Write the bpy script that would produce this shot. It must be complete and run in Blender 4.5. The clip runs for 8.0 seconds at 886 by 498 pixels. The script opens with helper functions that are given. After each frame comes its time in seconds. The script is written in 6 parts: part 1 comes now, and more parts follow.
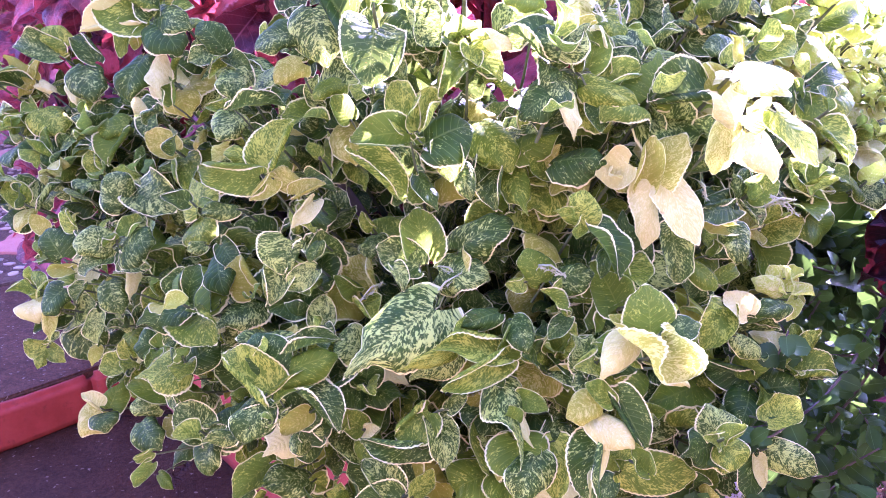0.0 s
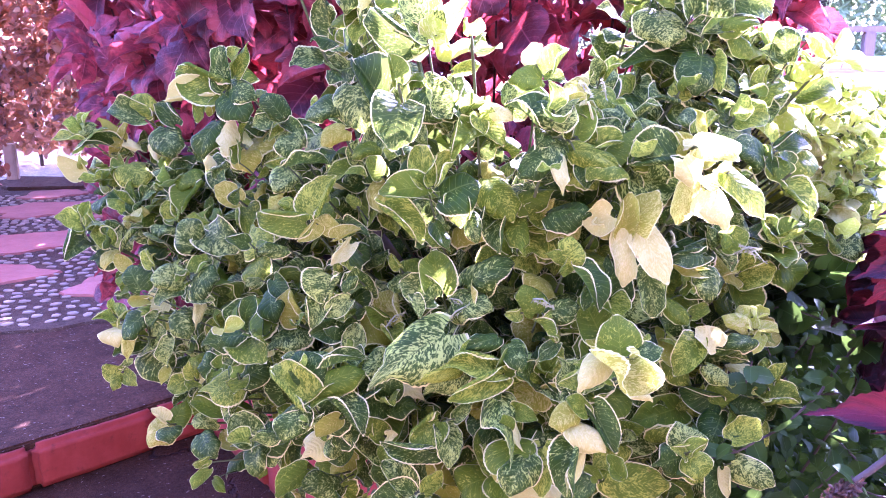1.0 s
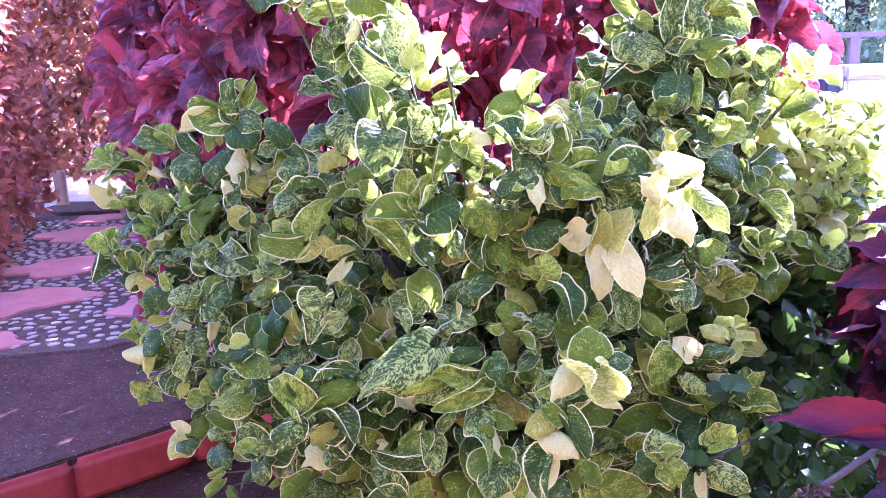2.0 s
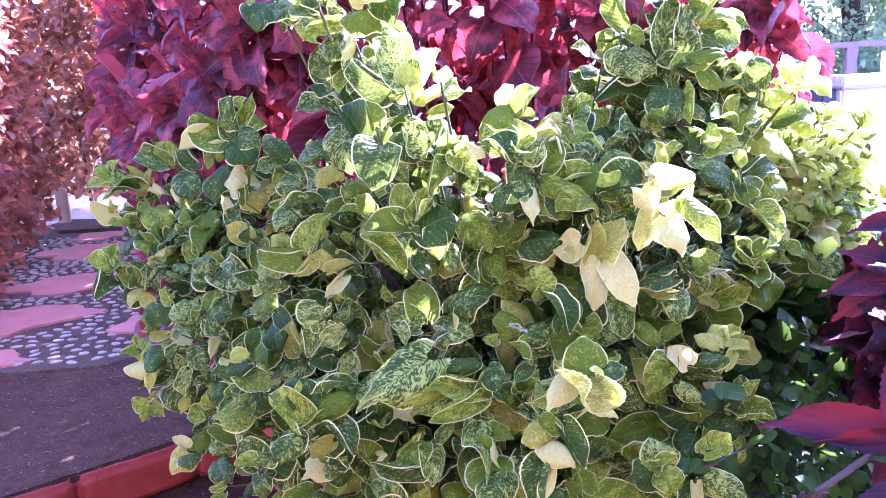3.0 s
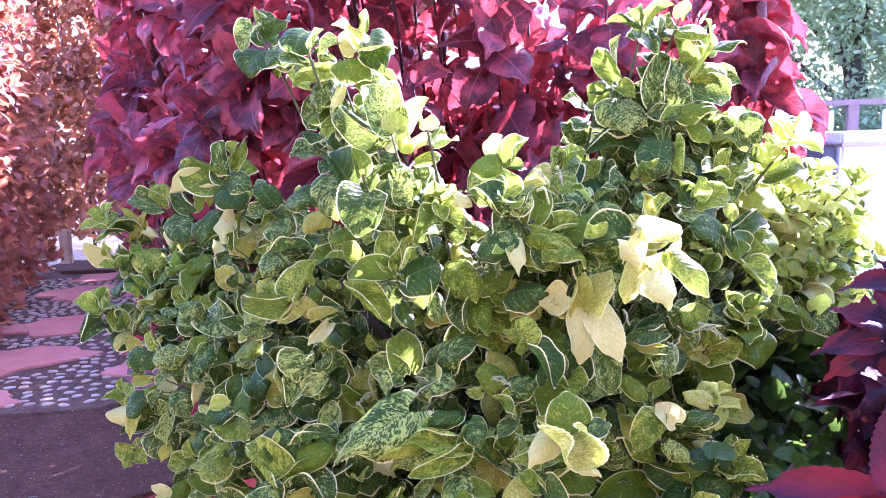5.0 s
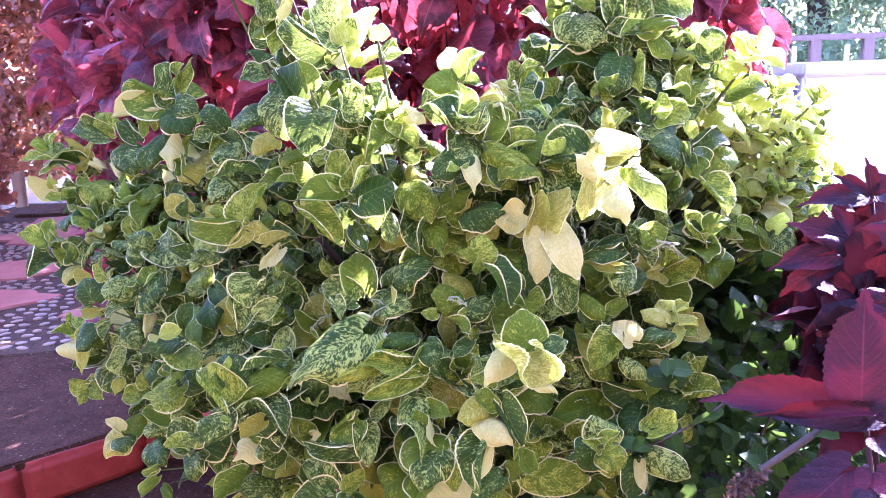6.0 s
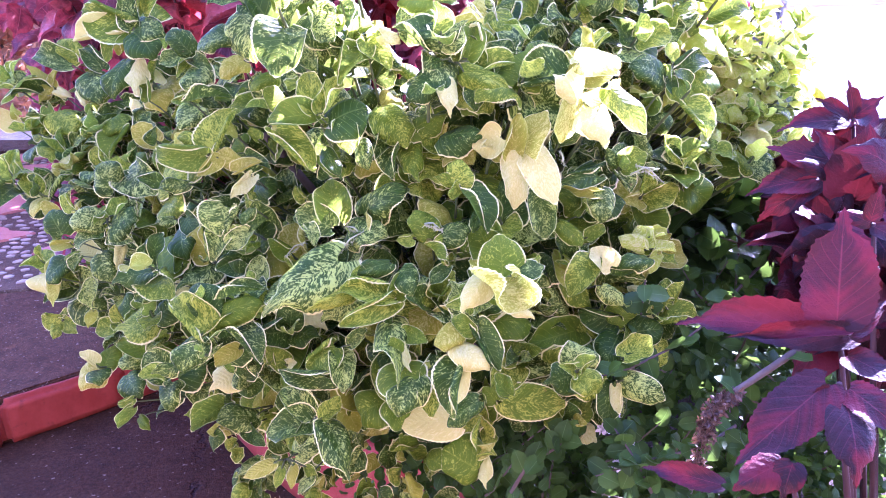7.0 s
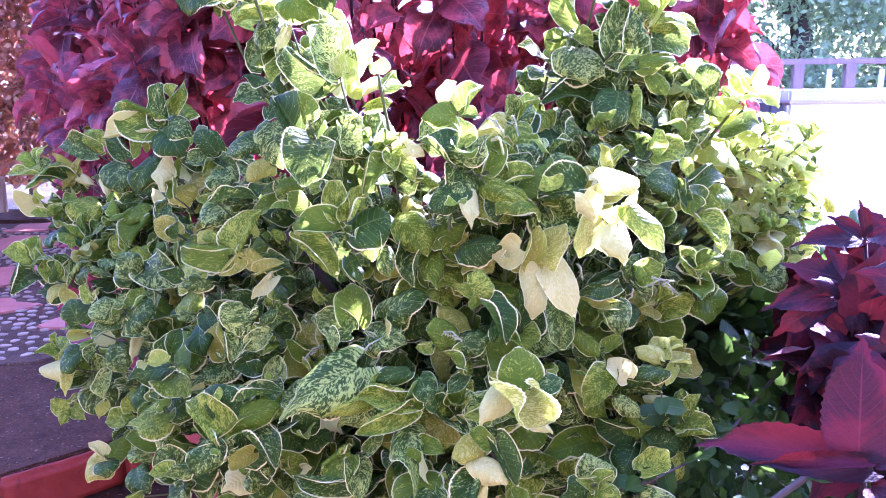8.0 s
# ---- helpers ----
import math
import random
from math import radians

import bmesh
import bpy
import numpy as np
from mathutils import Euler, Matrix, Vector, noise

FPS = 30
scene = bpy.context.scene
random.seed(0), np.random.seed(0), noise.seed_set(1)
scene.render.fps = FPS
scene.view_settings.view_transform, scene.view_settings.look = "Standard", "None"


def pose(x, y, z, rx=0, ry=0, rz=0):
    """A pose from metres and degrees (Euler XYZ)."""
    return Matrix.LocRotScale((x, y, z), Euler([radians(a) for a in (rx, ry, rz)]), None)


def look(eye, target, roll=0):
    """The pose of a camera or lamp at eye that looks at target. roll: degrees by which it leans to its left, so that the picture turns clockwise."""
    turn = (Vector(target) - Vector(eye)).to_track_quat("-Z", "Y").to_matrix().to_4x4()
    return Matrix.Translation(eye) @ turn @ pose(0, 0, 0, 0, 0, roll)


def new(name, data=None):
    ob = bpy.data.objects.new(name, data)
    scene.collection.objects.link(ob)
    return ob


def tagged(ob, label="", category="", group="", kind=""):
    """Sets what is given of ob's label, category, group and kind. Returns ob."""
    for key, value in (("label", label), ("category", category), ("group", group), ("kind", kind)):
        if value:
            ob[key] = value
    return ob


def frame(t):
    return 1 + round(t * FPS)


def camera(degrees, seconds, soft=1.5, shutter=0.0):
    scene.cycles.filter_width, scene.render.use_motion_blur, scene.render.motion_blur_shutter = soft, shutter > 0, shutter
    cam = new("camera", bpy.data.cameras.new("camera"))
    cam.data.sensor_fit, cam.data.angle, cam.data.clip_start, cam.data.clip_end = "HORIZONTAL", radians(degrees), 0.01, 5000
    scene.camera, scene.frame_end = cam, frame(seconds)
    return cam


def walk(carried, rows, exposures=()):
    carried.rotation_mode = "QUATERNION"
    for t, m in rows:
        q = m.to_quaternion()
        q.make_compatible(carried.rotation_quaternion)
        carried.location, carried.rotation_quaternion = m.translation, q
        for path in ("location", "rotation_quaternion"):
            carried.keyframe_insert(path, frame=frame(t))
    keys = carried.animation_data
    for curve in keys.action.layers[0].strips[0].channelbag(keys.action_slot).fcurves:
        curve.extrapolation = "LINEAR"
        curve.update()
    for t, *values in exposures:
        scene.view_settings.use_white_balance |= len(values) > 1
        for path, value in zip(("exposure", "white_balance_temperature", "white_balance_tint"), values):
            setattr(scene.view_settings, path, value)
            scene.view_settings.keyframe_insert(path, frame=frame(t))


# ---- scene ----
cam = camera(58.6, 8.0, soft=0.8)
PATH = [
    (0, (0.035, 0.013, 1.555), (0.003, 1.91, 0.922), -0.1),
    (0.5, (0.04, -0.088, 1.559), (-0.056, 1.817, 0.958), -0.7),
    (1, (0.097, -0.153, 1.583), (-0.081, 1.776, 1.086), -0.2),
    (1.5, (0.162, -0.182, 1.597), (-0.091, 1.748, 1.135), -1.0),
    (2.8, (0.188, -0.21, 1.599), (-0.107, 1.716, 1.147), -2.7),
    (3, (0.19, -0.211, 1.6), (-0.101, 1.722, 1.177), -2.7),
    (3.5, (0.191, -0.213, 1.609), (-0.099, 1.733, 1.254), -2.2),
    (4, (0.187, -0.215, 1.616), (-0.125, 1.737, 1.308), -1.3),
    (4.2, (0.193, -0.212, 1.618), (-0.124, 1.74, 1.324), -1.0),
    (5.3, (0.218, -0.183, 1.587), (-0.071, 1.77, 1.268), -2.0),
    (5.5, (0.221, -0.177, 1.581), (-0.051, 1.774, 1.237), -2.0),
    (6, (0.225, -0.165, 1.562), (0.008, 1.771, 1.113), -1.8),
    (6.5, (0.229, -0.157, 1.548), (0.052, 1.755, 0.992), -1.7),
    (7, (0.227, -0.151, 1.543), (0.062, 1.749, 0.94), -1.7),
    (7.5, (0.213, -0.153, 1.569), (0.046, 1.767, 1.033), -0.9),
    (8, (0.207, -0.156, 1.589), (0.034, 1.791, 1.168), -0.4),
]
walk(cam, [(t, look(eye, target, roll)) for t, eye, target, roll in PATH],
     [(0.0, 4.12, 4950, 90), (1.0, 4.04, 4900, 85), (1.5, 3.85, 4850, 82), (3.0, 3.74, 4800, 72), (5.5, 3.65, 5000, 65), (7.0, 4.09, 4900, 73), (8.0, 3.69, 4700, 71)])

# ------------------------------------------------------------------ world and sun
SUN_DIR = Vector((0.38, 0.70, 0.56)).normalized()
world = bpy.data.worlds.new("world")
world.use_nodes = True
scene.world = world
wn = world.node_tree
sky = wn.nodes.new("ShaderNodeTexSky")
sky.sky_type, sky.sun_disc = "NISHITA", False
sky.sun_elevation = math.asin(SUN_DIR.z)
sky.sun_rotation = math.atan2(SUN_DIR.x, SUN_DIR.y)
wn.links.new(sky.outputs[0], wn.nodes["Background"].inputs[0])
wn.nodes["Background"].inputs[1].default_value = 0.15
sun = new("sun", bpy.data.lights.new("sun", "SUN"))
sun.data.energy, sun.data.angle, sun.data.color = 5.0, radians(0.5), (1.0, 0.94, 0.84)
sun.matrix_world = look((0, 0, 20), Vector((0, 0, 20)) - SUN_DIR)

# ------------------------------------------------------------------ materials


class Mat:
    """A node material under construction."""

    def __init__(self, name):
        self.m = bpy.data.materials.new(name)
        self.m.use_nodes = True
        self.t = self.m.node_tree
        self.b = self.t.nodes["Principled BSDF"]
        self.out = self.t.nodes["Material Output"]

    def put(self, socket, v):
        if isinstance(v, bpy.types.NodeSocket):
            self.t.links.new(v, socket)
        elif v is not None:
            socket.default_value = v

    def math(self, op, a, b=None, c=None):
        n = self.t.nodes.new("ShaderNodeMath")
        n.operation = op
        for s, v in zip(n.inputs, (a, b, c)):
            self.put(s, v)
        return n.outputs[0]

    def ramp(self, v, lo, hi, a=0.0, b=1.0):
        n = self.t.nodes.new("ShaderNodeMapRange")
        n.interpolation_type = "SMOOTHSTEP"
        for s, x in zip(n.inputs, (v, lo, hi, a, b)):
            self.put(s, x)
        return n.outputs[0]

    def mix(self, f, a, b):
        n = self.t.nodes.new("ShaderNodeMix")
        n.data_type = "RGBA"
        self.put(n.inputs[0], f)
        self.put(n.inputs[6], a if isinstance(a, bpy.types.NodeSocket) else (*a, 1))
        self.put(n.inputs[7], b if isinstance(b, bpy.types.NodeSocket) else (*b, 1))
        return n.outputs[2]

    def noise(self, vec, scale, detail=4.0, rough=0.6):
        n = self.t.nodes.new("ShaderNodeTexNoise")
        self.put(n.inputs["Vector"], vec)
        for k, v in (("Scale", scale), ("Detail", detail), ("Roughness", rough)):
            n.inputs[k].default_value = v
        return n.outputs[0]

    def coords(self, kind="Object"):
        return self.t.nodes.new("ShaderNodeTexCoord").outputs[kind]

    def position(self):
        return self.t.nodes.new("ShaderNodeNewGeometry").outputs["Position"]

    def split(self, v):
        n = self.t.nodes.new("ShaderNodeSeparateXYZ")
        self.put(n.inputs[0], v)
        return n.outputs

    def vec(self, x, y, z=0.0):
        n = self.t.nodes.new("ShaderNodeCombineXYZ")
        for s, v in zip(n.inputs, (x, y, z)):
            self.put(s, v)
        return n.outputs[0]

    def chance(self):
        """A number from 0 to 1 for each leaf, whether an object or an island."""
        o = self.t.nodes.new("ShaderNodeObjectInfo").outputs["Random"]
        i = self.t.nodes.new("ShaderNodeNewGeometry").outputs["Random Per Island"]
        return self.math("FRACT", self.math("ADD", o, i))

    def bump(self, height, strength=0.3, distance=0.01):
        n = self.t.nodes.new("ShaderNodeBump")
        n.inputs["Strength"].default_value = strength
        n.inputs["Distance"].default_value = distance
        self.put(n.inputs["Height"], height)
        self.put(self.b.inputs["Normal"], n.outputs[0])
        return n.outputs[0]

    def done(self, colour, rough=0.6, spec=0.5, metal=0.0):
        self.put(self.b.inputs["Base Color"], colour if isinstance(colour, bpy.types.NodeSocket) else (*colour, 1))
        self.put(self.b.inputs["Roughness"], rough)
        self.put(self.b.inputs["Specular IOR Level"], spec)
        self.put(self.b.inputs["Metallic"], metal)
        return self.m

    def leafy(self, colour, through_colour, share, normal=None):
        """Adds the light that a thin leaf lets through."""
        tr = self.t.nodes.new("ShaderNodeBsdfTranslucent")
        self.put(tr.inputs[0], through_colour)
        if normal is not None:
            self.put(tr.inputs["Normal"], normal)
        mx = self.t.nodes.new("ShaderNodeMixShader")
        self.put(mx.inputs[0], share)
        self.t.links.new(self.b.outputs[0], mx.inputs[1])
        self.t.links.new(tr.outputs[0], mx.inputs[2])
        self.t.links.new(mx.outputs[0], self.out.inputs["Surface"])
        return self.m


def variegated(name, dark, light, cream, amount, share, margin=0.942):
    """A copperleaf leaf: green with cream flecks that run out along the veins, and a cream toothed margin."""
    m = Mat(name)
    u, v, _ = m.split(m.coords("UV"))
    a = m.math("ABSOLUTE", m.math("SUBTRACT", m.math("MULTIPLY", u, 2.0), 1.0))
    r = m.chance()
    shift = m.math("MULTIPLY", r, 37.0)
    side = m.math("SIGN", m.math("SUBTRACT", u, 0.5))
    q = m.math("SUBTRACT", v, m.math("MULTIPLY", a, 0.30))
    lane = m.vec(m.math("ADD", m.math("MULTIPLY", q, 13.0), shift), m.math("ADD", m.math("MULTIPLY", a, 4.0), m.math("MULTIPLY", side, 9.0)), shift)
    fine = m.noise(lane, 2.6, 3.0, 0.70)
    broad = m.noise(lane, 0.55, 2.0, 0.5)
    want = m.math("ADD", m.math("MULTIPLY", m.math("SUBTRACT", r, 0.5), 0.16), amount)
    flecks = m.ramp(m.math("ADD", fine, m.math("MULTIPLY", m.math("SUBTRACT", broad, 0.5), 0.42)), m.math("SUBTRACT", 0.585, want), m.math("SUBTRACT", 0.612, want))
    patch = m.ramp(broad, m.math("SUBTRACT", 0.66, want), m.math("SUBTRACT", 0.80, want))
    veins = m.math("PINGPONG", m.math("MULTIPLY", q, 8.0), 0.5)
    vein_line = m.ramp(veins, 0.0, 0.09, 1.0, 0.0)
    rib = m.ramp(a, 0.0, 0.05, 1.0, 0.0)
    base = m.mix(m.noise(m.position(), 60.0, 3.0), dark, light)
    col = m.mix(m.math("MULTIPLY", patch, 0.55), base, tuple(0.5 * x + 0.5 * y for x, y in zip(light, cream)))
    col = m.mix(m.math("MULTIPLY", flecks, 0.94), col, m.mix(m.noise(m.position(), 45.0, 2.0), cream, tuple(0.45 * x + 0.55 * y for x, y in zip(light, cream))))
    col = m.mix(m.math("MULTIPLY", m.math("MAXIMUM", vein_line, rib), 0.35), col, tuple(0.6 * x + 0.4 * y for x, y in zip(light, cream)))
    ragged = m.math("ADD", a, m.math("MULTIPLY", m.math("SUBTRACT", fine, 0.5), 0.13))
    edge = m.math("MAXIMUM", m.ramp(ragged, margin - 0.03, margin + 0.02), m.ramp(v, 0.955, 0.975))
    col = m.mix(edge, col, (0.72, 0.66, 0.24))
    brown = m.math("MAXIMUM", m.ramp(m.noise(m.position(), 28.0, 4.0, 0.7), 0.70, 0.76), m.ramp(m.noise(m.position(), 260.0, 2.0, 0.5), 0.73, 0.76))
    col = m.mix(m.math("MULTIPLY", brown, 0.5), col, (0.22, 0.10, 0.03))
    bumped = m.bump(m.math("ADD", m.math("MULTIPLY", veins, 0.6), m.math("MULTIPLY", fine, 0.3)), 0.45, 0.003)
    m.done(col, m.math("ADD", m.math("MULTIPLY", fine, 0.15), 0.40), 0.10)
    warm = m.mix(0.34, col, (0.50, 0.66, 0.08))
    return m.leafy(col, warm, share, bumped)


def red_leaf(name, dark, lit, pale, share, warm=0.38, pink=0.0, relief=0.5, gloss=0.6, rough=0.40):
    m = Mat(name)
    u, v, _ = m.split(m.coords("UV"))
    a = m.math("ABSOLUTE", m.math("SUBTRACT", m.math("MULTIPLY", u, 2.0), 1.0))
    r = m.chance()
    q = m.math("SUBTRACT", v, m.math("MULTIPLY", a, 0.32))
    veins = m.math("PINGPONG", m.math("MULTIPLY", q, 7.0), 0.5)
    line = m.ramp(veins, 0.0, 0.07, 1.0, 0.0)
    rib = m.ramp(a, 0.0, 0.05, 1.0, 0.0)
    shift = m.math("MULTIPLY", r, 41.0)
    blot = m.noise(m.vec(m.math("ADD", u, shift), m.math("MULTIPLY", v, 1.6), shift), 2.3, 3.0, 0.55)
    fine = m.noise(m.position(), 160.0, 3.0, 0.7)
    col = m.mix(m.ramp(m.math("ADD", blot, m.math("MULTIPLY", r, 0.22)), 0.50, 0.78), dark, lit)
    col = m.mix(m.math("MULTIPLY", fine, 0.25), col, dark)
    col = m.mix(m.math("MULTIPLY", m.math("MAXIMUM", m.math("MULTIPLY", line, 0.5), rib), 0.6), col, pale)
    # crimson blotches of the leaf, partly painted in for sun shining through it
    if pink:
        spread = m.noise(m.vec(m.math("SUBTRACT", u, shift), m.math("MULTIPLY", v, 1.3), shift), 1.2, 1.0, 0.5)
        col = m.mix(m.math("MULTIPLY", m.ramp(m.math("ADD", spread, m.math("MULTIPLY", veins, 0.14)), 0.50, 0.66), pink), col, (0.15, 0.010, 0.016))
    bumped = m.bump(m.math("ADD", m.math("MULTIPLY", veins, 0.25), m.math("MULTIPLY", fine, 0.9)), relief, 0.004)
    m.done(col, m.math("ADD", m.math("MULTIPLY", fine, 0.2), rough), gloss)
    glow = m.mix(warm, col, (0.80, 0.095, 0.090))
    return m.leafy(col, glow, share, bumped)


def plain_leaf(name, a, b, share=0.3, through_colour=(0.25, 0.45, 0.05), rough=0.40, spec=0.4):
    m = Mat(name)
    u, v, _ = m.split(m.coords("UV"))
    r = m.chance()
    s = m.math("ABSOLUTE", m.math("SUBTRACT", u, 0.5))
    rib = m.ramp(s, 0.0, 0.03, 1.0, 0.0)
    grain = m.noise(m.position(), 70.0)
    col = m.mix(m.math("ADD", m.math("MULTIPLY", r, 0.8), m.math("MULTIPLY", m.math("SUBTRACT", grain, 0.5), 0.5)), a, b)
    col = m.mix(m.math("MULTIPLY", rib, 0.5), col, tuple(min(1, 1.8 * x + 0.03) for x in b))
    bumped = m.bump(grain, 0.3, 0.003)
    m.done(col, rough, spec)
    return m.leafy(col, m.mix(0.5, col, through_colour), share, bumped)


def ground_mat(name, a, b, grit, scale=6.0, rough=0.85, cracks=True):
    m = Mat(name)
    p = m.position()
    big = m.noise(p, scale * 0.35, 4.0)
    fine = m.noise(p, scale * 11, 5.0, 0.8)
    specks = m.noise(p, scale * 7, 2.0)
    col = m.mix(m.ramp(big, 0.3, 0.7), a, b)
    mid = m.noise(p, scale * 1.7, 6.0, 0.75)
    col = m.mix(m.math("MULTIPLY", m.ramp(mid, 0.45, 0.68), 0.65), col, tuple(0.45 * x for x in a))
    col = m.mix(m.math("MULTIPLY", m.ramp(fine, 0.35, 0.65), 0.7), col, tuple(0.35 * x for x in a))
    col = m.mix(m.math("MULTIPLY", m.ramp(specks, 0.66, 0.70), 0.6), col, grit)
    height = fine
    if cracks:
        vo = m.t.nodes.new("ShaderNodeTexVoronoi")
        vo.feature = "DISTANCE_TO_EDGE"
        warp = m.t.nodes.new("ShaderNodeVectorMath")
        warp.operation = "ADD"
        m.put(warp.inputs[0], p)
        m.put(warp.inputs[1], m.vec(m.math("MULTIPLY", m.noise(p, 5.0), 0.35), m.math("MULTIPLY", m.noise(p, 4.0), 0.35)))
        m.put(vo.inputs["Vector"], warp.outputs[0])
        vo.inputs["Scale"].default_value = 0.9
        line = m.ramp(vo.outputs["Distance"], 0.002, 0.010, 1.0, 0.0)
        line = m.math("MULTIPLY", line, m.ramp(big, 0.42, 0.55))
        col = m.mix(m.math("MULTIPLY", line, 0.8), col, (0.015, 0.012, 0.01))
        height = m.math("SUBTRACT", fine, m.math("MULTIPLY", line, 1.5))
    m.bump(m.math("ADD", height, mid), 0.9, 0.012)
    return m.done(col, rough, 0.12)


def paint_mat(name, a, b, dirt, wear=0.5, gloss=0.4):
    m = Mat(name)
    p = m.position()
    big = m.noise(p, 7.0, 5.0, 0.65)
    fine = m.noise(p, 90.0, 4.0, 0.7)
    stain = m.noise(p, 22.0, 5.0, 0.7)
    col = m.mix(m.ramp(big, 0.3, 0.7), a, b)
    col = m.mix(m.math("MULTIPLY", m.ramp(stain, 0.55, 0.72), wear), col, dirt)
    col = m.mix(m.math("MULTIPLY", fine, 0.25), col, dirt)
    m.bump(m.math("ADD", fine, m.math("MULTIPLY", big, 1.5)), 0.35, 0.006)
    return m.done(col, 0.62, gloss)


def wood_mat(name, a, b):
    m = Mat(name)
    x, y, z = m.split(m.position())
    grain = m.noise(m.vec(m.math("MULTIPLY", x, 30.0), m.math("MULTIPLY", y, 30.0), m.math("MULTIPLY", z, 3.0)), 2.0, 5.0, 0.7)
    m.bump(grain, 0.4, 0.004)
    return m.done(m.mix(grain, a, b), 0.75, 0.3)


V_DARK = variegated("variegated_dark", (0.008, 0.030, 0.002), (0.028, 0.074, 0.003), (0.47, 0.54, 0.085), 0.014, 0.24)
V_LIME = variegated("variegated_lime", (0.032, 0.091, 0.002), (0.130, 0.190, 0.004), (0.49, 0.52, 0.040), 0.022, 0.42)
V_YELLOW = variegated("variegated_yellow", (0.22, 0.23, 0.010), (0.38, 0.35, 0.024), (0.62, 0.56, 0.12), 0.04, 0.48)
V_CREAM = variegated("variegated_cream", (0.45, 0.425, 0.085), (0.54, 0.505, 0.13), (0.61, 0.57, 0.19), 0.06, 0.34)
# Lighter, more translucent copy of the leaf for shoots meant to look sunlit.
V_BACKLIT = variegated("variegated_backlit", (0.34, 0.42, 0.02), (0.52, 0.56, 0.06), (0.74, 0.70, 0.26), 0.05, 0.62)
RED_NEAR = red_leaf("copperleaf_purple", (0.012, 0.005, 0.006), (0.024, 0.005, 0.007), (0.10, 0.022, 0.026), 0.022, 0.40, 0.46, 0.45, 0.18, 0.54)
RED_BACK = red_leaf("copperleaf_crimson", (0.055, 0.009, 0.010), (0.42, 0.064, 0.058), (0.50, 0.15, 0.13), 0.34, 0.40, 0.0, 0.9, 0.5)
RED_SMALL = plain_leaf("hedge_red", (0.035, 0.010, 0.009), (0.40, 0.125, 0.070), 0.42, (0.95, 0.36, 0.13), 0.42, 0.20)
# Hedge leaf colours shifted lighter and more orange to look sunlit.
RED_SUNNY = plain_leaf("hedge_red_sunlit", (0.028, 0.010, 0.008), (0.46, 0.17, 0.075), 0.46, (1.0, 0.50, 0.20), 0.40, 0.3)
GREEN_SMALL = plain_leaf("small_green", (0.014, 0.040, 0.007), (0.048, 0.105, 0.011), 0.22, rough=0.55, spec=0.15)
TREE_LEAF = plain_leaf("tree_green", (0.12, 0.20, 0.10), (0.36, 0.46, 0.22), 0.55, (0.52, 0.66, 0.28))
BARK = wood_mat("bark", (0.050, 0.036, 0.024), (0.125, 0.092, 0.062))
TWIG_RED = wood_mat("red_twig", (0.022, 0.010, 0.010), (0.060, 0.024, 0.020))
TWIG_GREEN = wood_mat("green_twig", (0.050, 0.075, 0.016), (0.12, 0.14, 0.035))
GROUND = ground_mat("dark_paving", (0.052, 0.023, 0.009), (0.090, 0.044, 0.019), (0.26, 0.21, 0.15))
SLAB = ground_mat("grey_concrete", (0.074, 0.032, 0.013), (0.115, 0.055, 0.025), (0.28, 0.22, 0.17), 9.0, cracks=False)
MORTAR = ground_mat("mortar", (0.115, 0.068, 0.036), (0.155, 0.100, 0.056), (0.28, 0.23, 0.17), 12.0, cracks=False)
FLAG = paint_mat("red_flagstone", (0.30, 0.096, 0.052), (0.40, 0.145, 0.085), (0.17, 0.072, 0.045), 0.4)
KERB_RED = paint_mat("red_oxide_paint", (0.24, 0.036, 0.020), (0.30, 0.052, 0.030), (0.11, 0.026, 0.016), 0.6, 0.12)
PEBBLE = paint_mat("white_pebble", (0.26, 0.19, 0.115), (0.36, 0.275, 0.175), (0.16, 0.115, 0.07), 0.4)
WALL_WHITE = paint_mat("white_render", (0.78, 0.77, 0.74), (0.84, 0.83, 0.80), (0.50, 0.46, 0.40), 0.35)
CAP_GREY = paint_mat("grey_coping", (0.46, 0.46, 0.47), (0.56, 0.56, 0.56), (0.30, 0.29, 0.28), 0.4)
BLOCK_RENDER = paint_mat("brown_render", (0.20, 0.165, 0.135), (0.25, 0.21, 0.17), (0.13, 0.11, 0.09), 0.3)
BOUNCE_PALE = ground_mat("pale_bounce_slab", (0.52, 0.50, 0.46), (0.62, 0.60, 0.56), (0.68, 0.66, 0.62), 5.0, cracks=False)
FAR_SAND = ground_mat("sandy_ground", (0.50, 0.39, 0.25), (0.60, 0.48, 0.32), (0.66, 0.56, 0.42), 5.0, cracks=False)
POST_TAN = paint_mat("tan_render", (0.34, 0.19, 0.09), (0.42, 0.25, 0.12), (0.22, 0.12, 0.06), 0.4)
WALL_END_DARK = paint_mat("dark_wall_end", (0.045, 0.048, 0.055), (0.065, 0.068, 0.075), (0.03, 0.03, 0.03), 0.4)
SOIL = ground_mat("soil", (0.035, 0.024, 0.017), (0.065, 0.045, 0.032), (0.14, 0.10, 0.07), 10.0, cracks=False)
FENCE_WOOD = wood_mat("brown_fence_wood", (0.13, 0.085, 0.065), (0.25, 0.18, 0.14))
FENCE_WHITE = paint_mat("white_fence_paint", (0.72, 0.72, 0.72), (0.80, 0.80, 0.80), (0.45, 0.42, 0.40), 0.3)
DRY = plain_leaf("dry_leaf", (0.30, 0.15, 0.045), (0.52, 0.32, 0.08), 0.25, (0.7, 0.4, 0.08))

